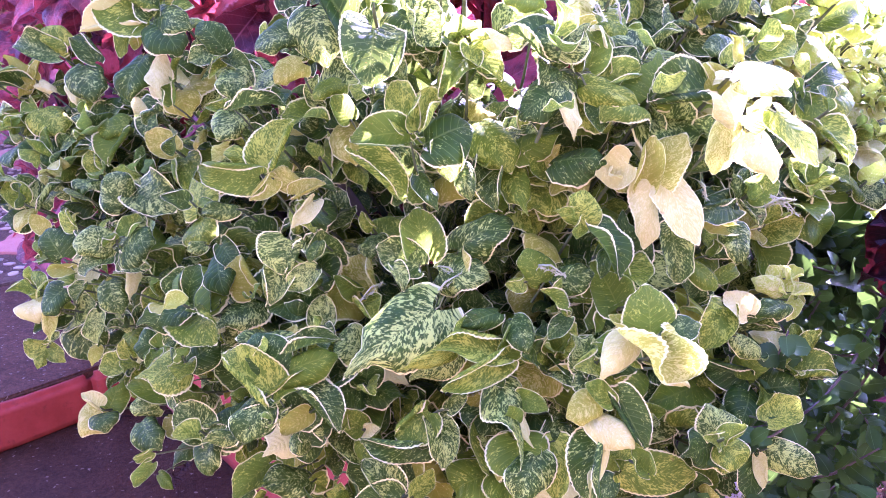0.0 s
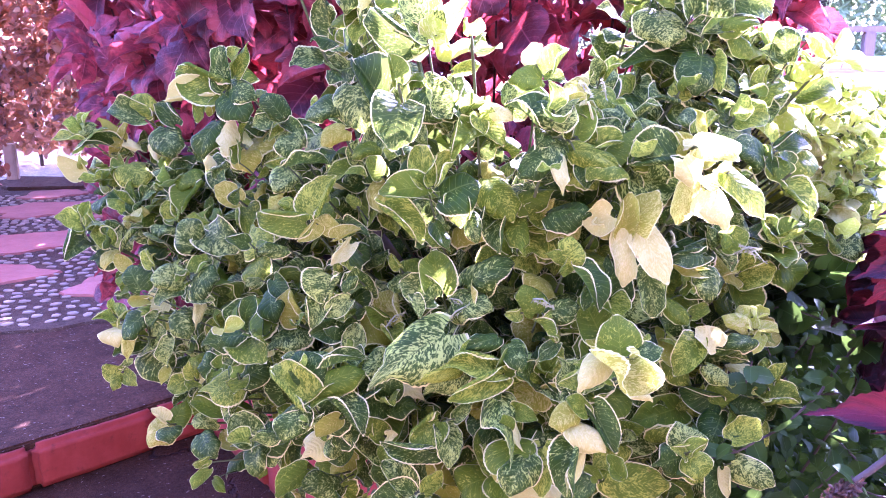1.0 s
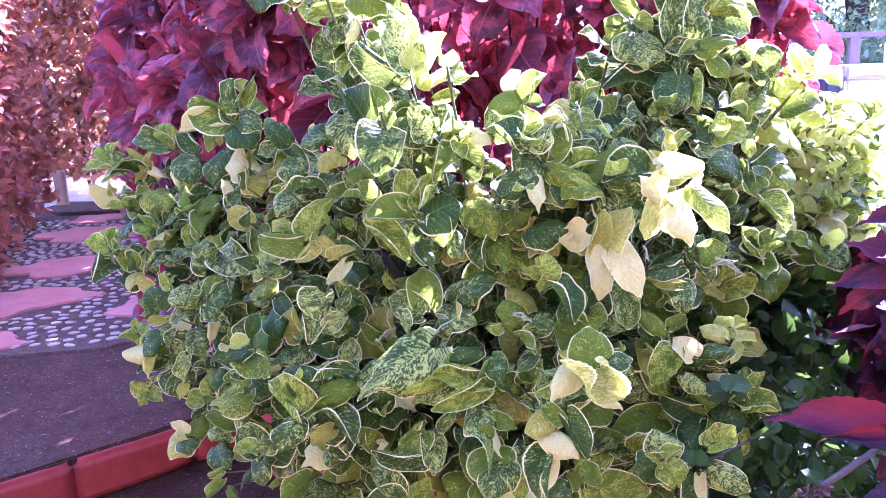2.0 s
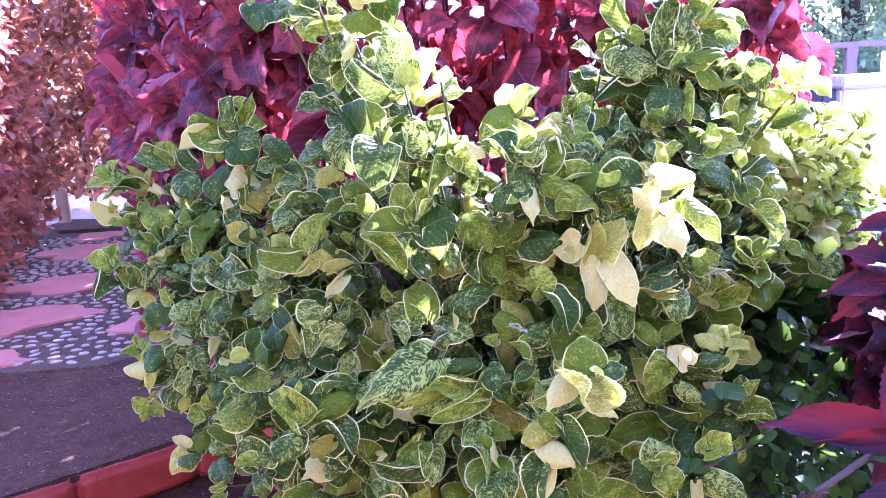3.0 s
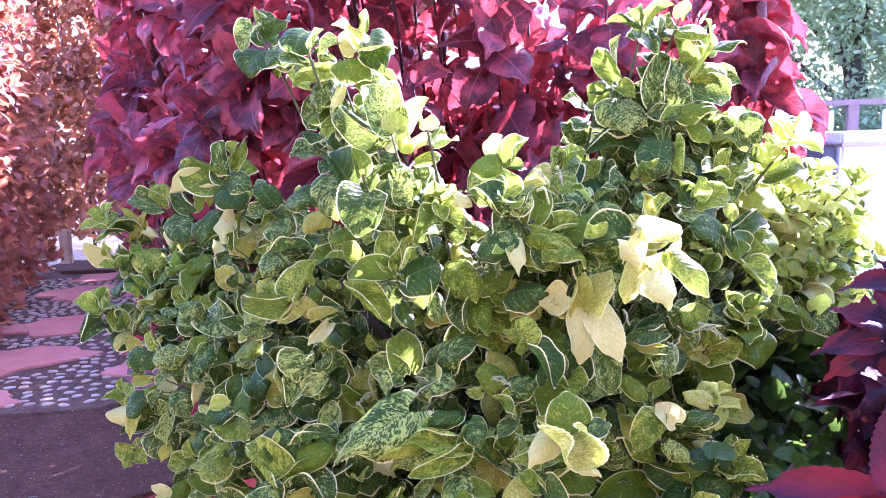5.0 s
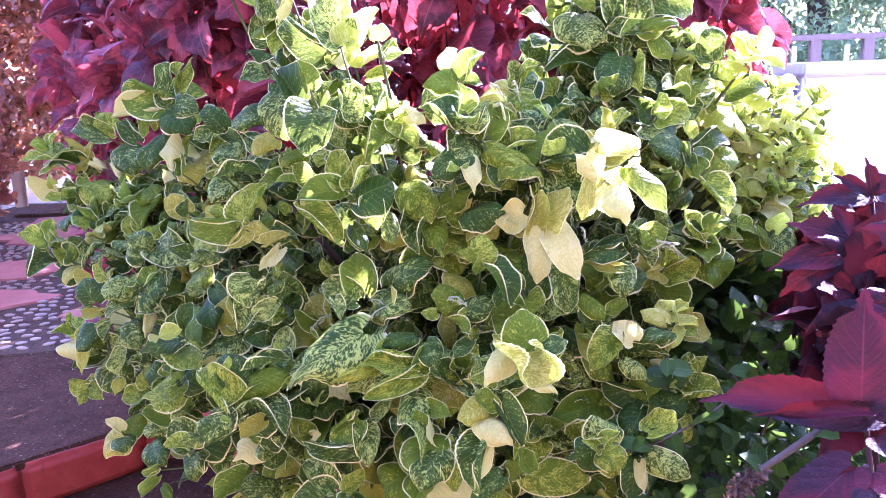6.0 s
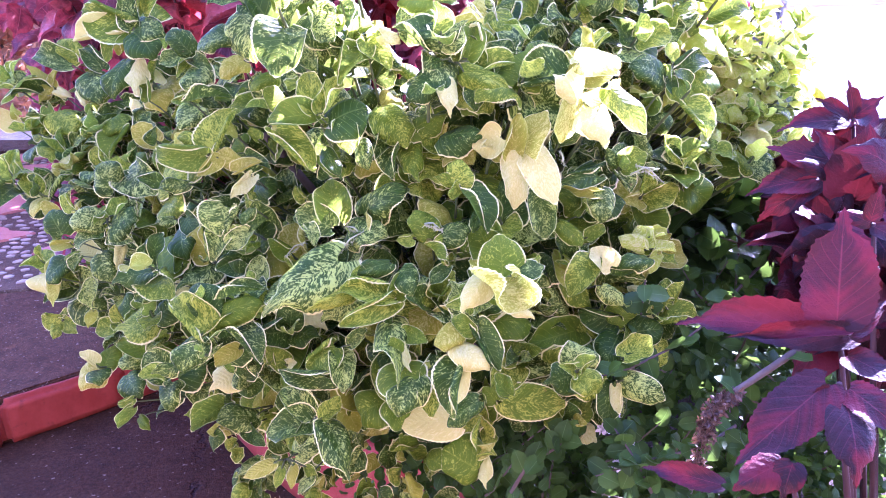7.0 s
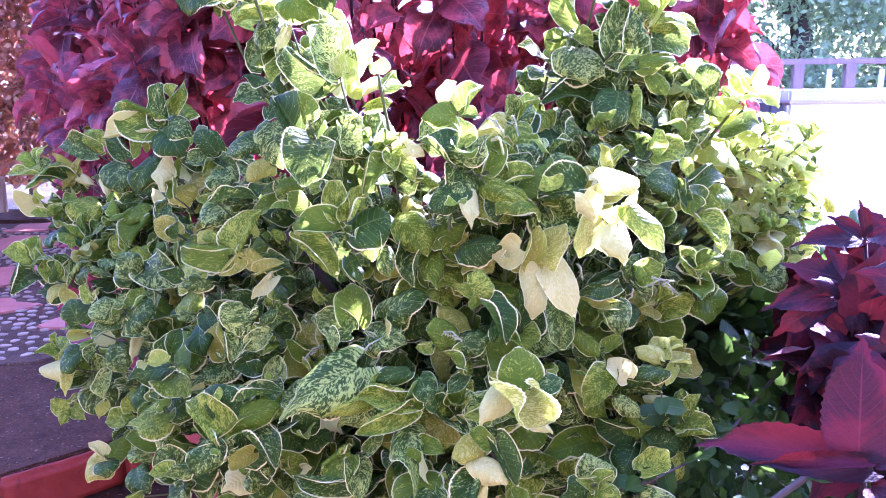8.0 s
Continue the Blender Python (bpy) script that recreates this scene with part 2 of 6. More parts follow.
SCARLET = plain_leaf("scarlet_leaf", (0.42, 0.008, 0.012), (0.58, 0.016, 0.022), 0.3, (0.85, 0.03, 0.03))
CATKIN = plain_leaf("catkin", (0.34, 0.36, 0.16), (0.50, 0.48, 0.24), 0.2)
HUSK = plain_leaf("seed_husk", (0.045, 0.022, 0.012), (0.16, 0.085, 0.045), 0.1, (0.3, 0.15, 0.06))
BLOSSOM = plain_leaf("blossom", (0.55, 0.46, 0.44), (0.66, 0.58, 0.55), 0.2)

# ------------------------------------------------------------------ geometry helpers


def mesh_of(name, verts, faces, material, smooth=True, uvs=None):
    me = bpy.data.meshes.new(name)
    me.from_pydata([tuple(map(float, v)) for v in verts], [], faces)
    if uvs is not None:
        lay = me.uv_layers.new(name="UVMap")
        idx = np.empty(len(me.loops), dtype=np.int32)
        me.loops.foreach_get("vertex_index", idx)
        lay.data.foreach_set("uv", np.asarray(uvs, dtype=np.float32)[idx].ravel())
    me.materials.append(material)
    if smooth:
        me.polygons.foreach_set("use_smooth", [True] * len(me.polygons))
    me.update()
    return me


def rough_box(size, m, bevel, depth=0.005):
    """A worn block: bevelled, cut fine and dented a little."""
    bm = bmesh.new()
    bmesh.ops.create_cube(bm, size=1.0, matrix=Matrix.Diagonal((*size, 1)))
    bmesh.ops.bevel(bm, geom=list(bm.edges), offset=bevel, segments=3, affect="EDGES")
    long = [e for e in bm.edges if e.calc_length() > 0.10]
    bmesh.ops.subdivide_edges(bm, edges=long, cuts=9, use_grid_fill=True)
    bm.transform(m)
    for v in bm.verts:
        v.co += depth * noise.noise_vector(v.co * 9.0) + 0.4 * depth * noise.noise_vector(v.co * 31.0)
    return bm


def thing(name, label, category, group="", kind="", at=(0, 0, 0)):
    ob = new(name)
    ob.empty_display_size = 0.05
    ob.location = at
    return tagged(ob, label, category, group, kind)


def attach(ob, parent):
    ob.parent = parent
    ob.matrix_parent_inverse = Matrix.Identity(4)
    return ob


def part(name, bm, material, parent, label="", smooth=False):
    """Links a bmesh, given in world metres, as one mesh under a thing or a part."""
    base = world_of(parent).inverted() if parent else Matrix.Identity(4)
    bm.transform(base)
    me = bpy.data.meshes.new(name)
    bm.to_mesh(me)
    bm.free()
    me.materials.append(material)
    if smooth:
        me.polygons.foreach_set("use_smooth", [True] * len(me.polygons))
    ob = new(name, me)
    if parent:
        attach(ob, parent)
    return tagged(ob, label)


def world_of(ob):
    m = ob.matrix_basis.copy()
    while ob.parent:
        ob = ob.parent
        m = ob.matrix_basis @ m
    return m


def box(bm, size, m, bevel=0.0):
    r = bmesh.ops.create_cube(bm, size=1.0, matrix=m @ Matrix.Diagonal((*size, 1)))
    if bevel:
        edges = list({e for v in r["verts"] for e in v.link_edges})
        bmesh.ops.bevel(bm, geom=edges, offset=bevel, segments=2, affect="EDGES")
    return bm


def prism(outline, z0, z1, bevel=0.0):
    bm = bmesh.new()
    low = [bm.verts.new((x, y, z0)) for x, y in outline]
    top = [bm.verts.new((x, y, z1)) for x, y in outline]
    n = len(outline)
    cap = bm.faces.new(top)
    bm.faces.new(low[::-1])
    for i in range(n):
        bm.faces.new((low[i], low[(i + 1) % n], top[(i + 1) % n], top[i]))
    bmesh.ops.recalc_face_normals(bm, faces=bm.faces)
    if bevel:
        bmesh.ops.bevel(bm, geom=list(cap.edges), offset=bevel, segments=2, affect="EDGES")
    return bm


def tube(points, radii, sides=6):
    """Verts and faces of a tapered limb along points."""
    verts, faces = [], []
    pts = [Vector(p) for p in points]
    for i, p in enumerate(pts):
        d = (pts[min(i + 1, len(pts) - 1)] - pts[max(i - 1, 0)]).normalized()
        s = d.cross(Vector((0.31, 0.17, 0.93))).normalized()
        t = d.cross(s)
        for k in range(sides):
            a = 2 * math.pi * k / sides
            verts.append(p + radii[i] * (math.cos(a) * s + math.sin(a) * t))
    for i in range(len(pts) - 1):
        for k in range(sides):
            a, b = i * sides + k, i * sides + (k + 1) % sides
            faces.append((a, b, b + sides, a + sides))
    faces.append(tuple(range(sides))[::-1])
    faces.append(tuple(range((len(pts) - 1) * sides, len(pts) * sides)))
    return verts, faces


def limb(name, points, radii, material, parent, sides=6):
    inv = world_of(parent).inverted()
    v, f = tube([inv @ Vector(p) for p in points], radii, sides)
    return attach(new(name, mesh_of(name, v, f, material)), parent)


# ------------------------------------------------------------------ leaves


def leaf_shape(wide=0.42, bend=-0.7, cross=0.5, wave=0.05, twist=0.0, tip=0.16, rows=34, cols=9, teeth=11, tooth=0.022, seed=0, lobe=0.15, lift=0.0, hook=0.0, tail=0.0, roll_at=2.2, skew=0.0, ruffle=0.0, crease=0.0):
    """Verts, faces and uvs of one leaf, a unit long, that starts at the origin, runs along y and faces +z.
    bend: how far the midrib turns (down: minus); cross: how far each half rolls (up: plus); hook: an extra turn near the tip; tail: the share of a narrow drip tip;
    skew: how much more the right half rolls than the left one; ruffle: small waves along the margin; crease: the fold at the midrib."""
    rnd = random.Random(seed)
    ph = [rnd.uniform(0, 6.28) for _ in range(4)]
    verts, uvs, faces = [], [], []
    c, ang, step = Vector((0, 0, 0)), lift, 1.0 / (rows - 1)
    for i in range(rows):
        v = i / (rows - 1)
        vb = min(1.0, v / (1 - tail))
        w = wide * 1.86 * max(vb, 0.004) ** 0.34 * max(0.0, 1 - vb) ** 0.60
        if vb > 0.80:
            w *= 1 - tip * 2.2 * math.sin(math.pi * min(1.0, (vb - 0.80) / 0.20) * 0.75)
        w = max(w, 0.010, wide * 0.20 * min(1.0, (1 - v) / tail) if tail and v > 0.5 else 0.0)
        if v == 1:
            w = 0.003
        t = Vector((0, math.cos(ang), math.sin(ang)))
        n = Vector((0, -math.sin(ang), math.cos(ang)))
        roll = twist * v + 0.25 * wave * math.sin(ph[1] + 5 * v)
        half = (cols - 1) // 2
        line = {0: (0.0, 0.0)}
        for sgn in (-1, 1):
            x = h = 0.0
            turn = cross * (0.55 + 0.45 * math.sin(math.pi * min(1.0, v * 1.15))) * (1 + 0.45 * math.sin(ph[0] + 3.6 * v + sgn * ph[2])) * (1 + skew * sgn)
            for j in range(1, half + 1):
                u = j / half
                ds = w / half
                if j == half and teeth and 0.03 < v < 0.95:
                    ds += tooth * wide * (1 if i % 2 else -0.6)
                th = turn * u ** roll_at + crease
                x += ds * math.cos(th)
                h += ds * math.sin(th)
                lift_w = wave * u ** 1.6 * math.sin(ph[3] + (5.0 + 0.5 * ph[2]) * v + (1.7 if sgn > 0 else 0)) * (w / wide)
                lift_w += ruffle * u ** 2.5 * math.sin(ph[1] + 17.0 * v + (2.1 if sgn > 0 else 0)) * (w / wide)
                line[sgn * j] = (sgn * x, h + lift_w)
        for j in range(-half, half + 1):
            x, h = line[j]
            u = j / half
            back = -lobe * (u * u) * max(0.0, 1 - 2.2 * v)
            p = c + Vector((1, 0, 0)) * (x * math.cos(roll) - h * math.sin(roll)) + n * (x * math.sin(roll) + h * math.cos(roll)) + t * back
            verts.append(p)
            uvs.append((0.5 + 0.5 * u, v))
        ang += (bend * 2 * v + (hook * 5 if v > 0.8 else 0)) * step
        c = c + Vector((0, math.cos(ang), math.sin(ang))) * step
    for i in range(rows - 1):
        for j in range(cols - 1):
            a = i * cols + j
            faces.append((a, a + 1, a + cols + 1, a + cols))
    return verts, faces, uvs


class Kind:
    """A family of leaf meshes: several shapes in several colours, shared by all leaves of a plant."""

    def __init__(self, shapes, materials):
        self.shapes, self.materials, self.made = shapes, materials, {}

    def mesh(self, shape, colour):
        key = (shape, colour)
        if key not in self.made:
            v, f, uv = leaf_shape(**self.shapes[shape])
            self.made[key] = mesh_of("leaf", v, f, self.materials[colour], True, uv)
        return self.made[key]


def leaf_pose(base, along, up, size, width=1.0):
    """The pose of a leaf at base that points along and whose upper face looks up."""
    y = Vector(along).normalized()
    z = Vector(up) - y * Vector(up).dot(y)
    if z.length < 1e-4:
        z = y.orthogonal()
    z.normalize()
    x = y.cross(z)
    m = Matrix((x * size * width, y * size, z * size)).transposed().to_4x4()
    m.translation = base
    return m


def leaf_part(mesh, m, parent, name="leaf"):
    ob = attach(new(name, mesh), parent)
    ob.matrix_basis = world_of(parent).inverted() @ m
    return ob


def joined(name, specs, parent, material_of, label="", kind="stuff"):
    """One mesh from many leaves: specs are (template, pose, material index)."""
    vs, fs, us, ms, n = [], [], [], [], 0
    for (v, f, uv), m, mi in specs:
        a = np.asarray(m)
        arr = np.asarray(v) @ a[:3, :3].T + a[:3, 3]
        vs.append(arr)
        us.append(np.asarray(uv))
        fs.append(np.asarray(f) + n)
        ms.append(np.full(len(f), mi))
        n += len(v)
    V, F, U, M = np.concatenate(vs), np.concatenate(fs), np.concatenate(us), np.concatenate(ms)
    if parent:
        a = np.asarray(world_of(parent).inverted())
        V = V @ a[:3, :3].T + a[:3, 3]
    me = bpy.data.meshes.new(name)
    me.vertices.add(len(V))
    me.vertices.foreach_set("co", V.astype(np.float32).ravel())
    me.loops.add(F.size)
    me.loops.foreach_set("vertex_index", F.astype(np.int32).ravel())
    me.polygons.add(len(F))
    me.polygons.foreach_set("loop_start", np.arange(0, F.size, F.shape[1], dtype=np.int32))
    me.polygons.foreach_set("material_index", M.astype(np.int32))
    me.update(calc_edges=True)
    lay = me.uv_layers.new(name="UVMap")
    lay.data.foreach_set("uv", U[F.ravel()].astype(np.float32).ravel())
    me.polygons.foreach_set("use_smooth", [True] * len(F))
    for mat in material_of:
        me.materials.append(mat)
    me.validate()
    ob = new(name, me)
    if parent:
        attach(ob, parent)
    return tagged(ob, label, kind=kind)


def rand_dir(rnd):
    z = rnd.uniform(-1, 1)
    a = rnd.uniform(0, 2 * math.pi)
    s = math.sqrt(1 - z * z)
    return Vector((s * math.cos(a), s * math.sin(a), z))


# ------------------------------------------------------------------ ground, landing, path
bm = bmesh.new()
bmesh.ops.create_grid(bm, x_segments=40, y_segments=40, size=150)
ground = part("ground", bm, GROUND, None)
tagged(ground, "dark brown cracked paving with pale grit", "ground", kind="structure")

KERB_A, KERB_B = Vector((-1.715, 2.24)), Vector((-1.27, 2.735))
KDIR = (KERB_B - KERB_A).normalized()
KOUT = Vector((KDIR.y, -KDIR.x))
far_left = KERB_A - KDIR * 4.5
back_right = KERB_B + KDIR * 1.4
landing_out = [far_left - KOUT * 0.012, back_right - KOUT * 0.012, Vector((-1.0, 6.0)), Vector((-6.5, 8.2)), Vector((-8.5, 0.0))]
landing = part("floor", prism([tuple(p) for p in landing_out], -0.05, 0.186, 0.008), SLAB, None)
tagged(landing, "worn grey concrete landing with dark stains", "floor", kind="structure")

riser = thing("kerb", "step edge painted in worn red oxide, with cracked joints", "kerb", kind="structure")
length = (back_right - far_left).length
seg = 0.46
k = 0
while k * seg < length:
    a = far_left + KDIR * (k * seg + 0.003)
    b = far_left + KDIR * (min((k + 1) * seg, length) - 0.003)
    c = (a + b) / 2
    m = Matrix.Translation((c.x, c.y, 0.087)) @ Matrix.Rotation(math.atan2(KDIR.y, KDIR.x), 4, "Z")
    part("kerb_block", rough_box(((b - a).length + 0.006, 0.06, 0.176), m, 0.02, 0.006), KERB_RED, riser, "", True)
    k += 1

path_edge = [(-5.2, 2.6), (-4.0, 3.05), (-3.2, 3.23), (-2.73, 3.31), (-2.60, 3.325), (-2.45, 3.37), (-2.21, 3.44), (-2.12, 3.54), (-1.85, 3.66), (-1.1, 4.0)]
path_out = path_edge + [(-2.4, 6.9), (-3.9, 7.6), (-5.6, 7.6), (-6.5, 5.0)]
pavement = part("pavement", prism(path_out, 0.10, 0.200, 0.006), MORTAR, None)
tagged(pavement, "garden path of red flags and white pebbles in grey mortar", "path", kind="structure")

sill = part("path_step", prism([(-5.3, 7.46), (-4.95, 7.20), (-4.2, 7.34), (-3.2, 7.36), (-3.2, 7.9), (-5.3, 7.9)], 0.19, 0.236, 0.01), SLAB, None)
tagged(sill, "low dark stone step at the end of the path", "step", kind="structure")

# ------------------------------------------------------------------ planter wall
PA, PB = Vector((-1.17, 2.79)), Vector((0.75, 0.63))
PD = (PB - PA).normalized()
PN = Vector((-PD.y, PD.x)) * -1
if PN.dot(Vector((-1, -1))) < 0:
    PN = -PN
planter = thing("planter_wall", "low planter wall painted in worn red oxide", "planter", kind="structure")
n_seg = 5
for i in range(n_seg):
    a, b = PA + (PB - PA) * (i / n_seg), PA + (PB - PA) * ((i + 1) / n_seg)
    c = (a + b) / 2 - PN * 0.06
    m = Matrix.Translation((c.x, c.y, 0.235)) @ Matrix.Rotation(math.atan2(PD.y, PD.x), 4, "Z")
    part("wall_block", rough_box(((b - a).length + 0.004, 0.12, 0.47), m, 0.022), KERB_RED, planter, "", True)
bed_out = [tuple(PA - PN * 0.10), tuple(PB - PN * 0.10), (1.35, 0.55), (1.45, 3.0), (0.5, 4.2), (-0.95, 3.3)]
bed = part("planting_bed", prism(bed_out, 0.0, 0.42), SOIL, None)
tagged(bed, "raised bed of dark soil behind the planter wall", "soil", kind="structure")

# ------------------------------------------------------------------ white wall, fence
WD = Vector((0.95, 0.30)).normalized()
WN = Vector((WD.y, -WD.x))
W0 = Vector((1.445, 3.58))
wc = W0 + WD * 3.0
rot = Matrix.Rotation(math.atan2(WD.y, WD.x), 4, "Z")
wall = part("wall_east", box(bmesh.new(), (6.0, 0.16, 1.475), Matrix.Translation((wc.x - WN.x * 0.08, wc.y - WN.y * 0.08, 0.7375)) @ rot, 0.012), WALL_WHITE, None)
tagged(wall, "sunlit white rendered garden wall with stained top", "wall", kind="structure")
wc2 = W0 + WD * 3.0
coping = part("coping", box(bmesh.new(), (6.06, 0.24, 0.055), Matrix.Translation((wc2.x - WN.x * 0.08, wc2.y - WN.y * 0.08, 1.5025)) @ rot, 0.01), CAP_GREY, None)
tagged(coping, "grey concrete coping on the white wall", "coping", kind="structure")

# dark strip put in for the shaded end of the white wall
strip_at = W0 - WD * 0.045
end_strip = part("end_strip", box(bmesh.new(), (0.075, 0.14, 1.47), Matrix.Translation((strip_at.x - WN.x * 0.09, strip_at.y - WN.y * 0.09, 0.735)) @ rot, 0.008), WALL_END_DARK, None)
tagged(end_strip, "dark grey strip standing for the shaded end of the white wall", "post", kind="structure")

fence = thing("deck_railing", "weathered brown wooden railing with thin white posts", "railing")
part("top_rail", box(bmesh.new(), (7.0, 0.10, 0.06), pose(5.6, 8.6, 1.74), 0.008), FENCE_WOOD, fence)
part("bottom_rail", box(bmesh.new(), (7.0, 0.08, 0.06), pose(5.6, 8.6, 0.95), 0.008), FENCE_WOOD, fence)
for i in range(14):
    x = 2.95 + i * 0.52
    part("post", box(bmesh.new(), (0.11, 0.09, 1.71), pose(x + 0.22, 8.6, 0.855), 0.008), FENCE_WOOD, fence)
    part("white_post", box(bmesh.new(), (0.045, 0.045, 1.66), pose(x, 8.55, 0.83), 0.006), FENCE_WHITE, fence, "thin white painted post")

# plain unseen wall, added to close the place behind the walker and block skylight
back_wall = part("unseen_wall", box(bmesh.new(), (14.0, 0.2, 3.0), pose(0.0, -2.1, 1.5), 0.01), BLOCK_RENDER, None)
tagged(back_wall, "unseen plain brown wall added to block sky light", "wall", kind="structure")

# unseen roof slab, added to cut the sky light behind the walker
sky_block = part("sky_block_roof", box(bmesh.new(), (14.0, 1.3, 0.12), pose(0.0, -1.6, 3.06), 0.01), BLOCK_RENDER, None)
tagged(sky_block, "unseen plain roof slab added to block sky light", "roof", kind="structure")

# unseen pale slab, added to throw sunlight back onto the white wall
yard = part("yard", prism([(2.3, 0.0), (9.0, 0.0), (9.0, 5.6), (2.3, 3.7)], -0.02, 0.03), BOUNCE_PALE, None)
tagged(yard, "unseen pale slab added to bounce light onto the white wall", "yard", kind="structure")

beyond = part("far_yard", prism([(-8.0, 7.95), (-2.4, 7.95), (-2.4, 12.0), (-8.0, 12.0)], 0.05, 0.215), FAR_SAND, None)
tagged(beyond, "pale sunlit ground beyond the end of the path", "ground", kind="structure")
gate_post = part("gate_post", box(bmesh.new(), (0.11, 0.11, 0.40), pose(-5.20, 7.70, 0.41, 0, 0, 20), 0.015), POST_TAN, None)
tagged(gate_post, "tan rendered post at the end of the path", "post", kind="structure")

# ------------------------------------------------------------------ flags and pebbles of the path


def flag(x, y, along, across, turn, seed):
    """A flat red stone with a lobed outline."""
    rnd = random.Random(seed)
    ph = [rnd.uniform(0, 6.28) for _ in range(3)]
    pts = []
    for i in range(34):
        a = 2 * math.pi * i / 34
        r = 1 + 0.13 * math.sin(3 * a + ph[0]) + 0.12 * math.sin(5 * a + ph[1]) + 0.07 * math.sin(9 * a + ph[2])
        px, py = across * r * math.cos(a), along * r * math.sin(a)
        c, s = math.cos(turn), math.sin(turn)
        pts.append((x + px * c - py * s, y + px * s + py * c))
    ob = part("flagstone", prism(pts, 0.19, 0.213 + rnd.uniform(-0.003, 0.004), 0.006), FLAG, pavement)
    return pts


TURN_PATH = math.atan2(4.2, -2.6) - math.pi / 2
FLAGS = []
for row in ((-2.97, 3.44, 0.20, 0.26), (-3.32, 4.17, 0.34, 0.50), (-3.50, 5.12, 0.32, 0.40), (-4.06, 6.30, 0.34, 0.40), (-4.35, 7.02, 0.22, 0.30),
            (-2.16, 4.22, 0.36, 0.34), (-2.62, 5.35, 0.38, 0.40), (-4.05, 3.75, 0.40, 0.42), (-3.15, 6.45, 0.40, 0.42), (-1.62, 4.05, 0.2, 0.22), (-3.75, 3.1, 0.2, 0.3)):
    FLAGS.append((row, flag(row[0], row[1], row[2], row[3], TURN_PATH, int(row[0] * -100))))


def inside_flag(x, y, room):
    for (fx, fy, al, ac), _ in FLAGS:
        dx, dy = x - fx, y - fy
        c, s = math.cos(-TURN_PATH), math.sin(-TURN_PATH)
        if ((dx * c - dy * s) / (ac + room)) ** 2 + ((dx * s + dy * c) / (al + room)) ** 2 < 1:
            return True
    return False


def pebble_template(seed):
    bm = bmesh.new()
    bmesh.ops.create_icosphere(bm, subdivisions=1, radius=1)
    rnd = random.Random(seed)
    for v in bm.verts:
        v.co *= 1 + rnd.uniform(-0.10, 0.10)
    me = bpy.data.meshes.new("pebble")
    bm.to_mesh(me)
    bm.free()
    me.materials.append(PEBBLE)
    me.polygons.foreach_set("use_smooth", [True] * len(me.polygons))
    return me


# ------------------------------------------------------------------ the variegated shrub
SHAPES_V = [
    dict(wide=0.47, bend=-0.9, cross=-0.9, wave=0.07, seed=1),
    dict(wide=0.50, bend=-1.5, cross=-1.7, wave=0.06, seed=2),
    dict(wide=0.46, bend=0.5, cross=1.5, wave=0.07, seed=3),
    dict(wide=0.48, bend=-2.3, cross=0.9, wave=0.09, seed=4),
    dict(wide=0.44, bend=-0.5, cross=2.2, wave=0.06, seed=5, twist=0.5),
    dict(wide=0.48, bend=-1.2, cross=-2.3, wave=0.07, seed=6, twist=-0.4),
    dict(wide=0.46, bend=-0.4, cross=0.5, wave=0.11, seed=7),
    dict(wide=0.50, bend=1.3, cross=1.3, wave=0.07, seed=8, hook=-0.6),
    dict(wide=0.47, bend=-1.9, cross=-1.2, wave=0.10, seed=9, twist=0.8, tail=0.08),
    dict(wide=0.44, bend=-1.0, cross=1.6, wave=0.10, seed=10, twist=-0.9, hook=-1.2, tail=0.08),
    dict(wide=0.48, bend=-0.45, cross=-0.35, wave=0.06, seed=11),
    dict(wide=0.40, bend=-1.4, cross=0.7, wave=0.09, seed=12, twist=0.3, tip=0.1, tail=0.12, hook=-1.5),
    dict(wide=0.54, bend=-0.6, cross=-0.6, wave=0.05, seed=13, tip=0.1, hook=-0.5, tail=0.34, lobe=0.03),
    dict(wide=0.56, bend=1.0, cross=1.5, wave=0.04, seed=14, tip=0.1),
    dict(wide=0.78, bend=-0.5, cross=2.3, wave=0.02, seed=15, tip=0.0, roll_at=1.1, lobe=0.0),
    dict(wide=0.54, bend=-1.3, cross=-1.3, wave=0.10, seed=16, tail=0.14, hook=-0.8),
]
# the forms of full leaves: flat and round, domed with a drip tip, folded to either side, hanging, cupped, recurved, scrolled, large
FORMS = [
    dict(wide=0.50, bend=-0.6, cross=0.7, wave=0.11, ruffle=0.025, tail=0.05, crease=0.16),
    dict(wide=0.56, bend=-1.1, cross=-1.75, wave=0.08, ruffle=0.022, tail=0.07, hook=-0.6, crease=0.24),
    dict(wide=0.50, bend=-0.7, cross=1.6, skew=0.80, wave=0.08, ruffle=0.022, tail=0.06, crease=0.1),
    dict(wide=0.50, bend=-0.9, cross=1.6, skew=-0.80, wave=0.08, ruffle=0.022, tail=0.06, crease=0.1),
    dict(wide=0.42, bend=-0.7, cross=-1.3, twist=0.7, wave=0.11, tail=0.20, hook=-0.8, crease=0.2),
    dict(wide=0.54, bend=0.8, cross=1.6, wave=0.07, ruffle=0.018, crease=0.2),
    dict(wide=0.54, bend=-2.3, cross=-1.1, wave=0.09, ruffle=0.018, tail=0.08, crease=0.2),
    dict(wide=0.74, bend=-0.6, cross=2.4, wave=0.03, tip=0.0, roll_at=1.15, lobe=0.0),
    dict(wide=0.60, bend=-0.5, cross=-0.9, wave=0.05, ruffle=0.022, tail=0.28, hook=-0.4, lobe=0.20, crease=0.15),
]
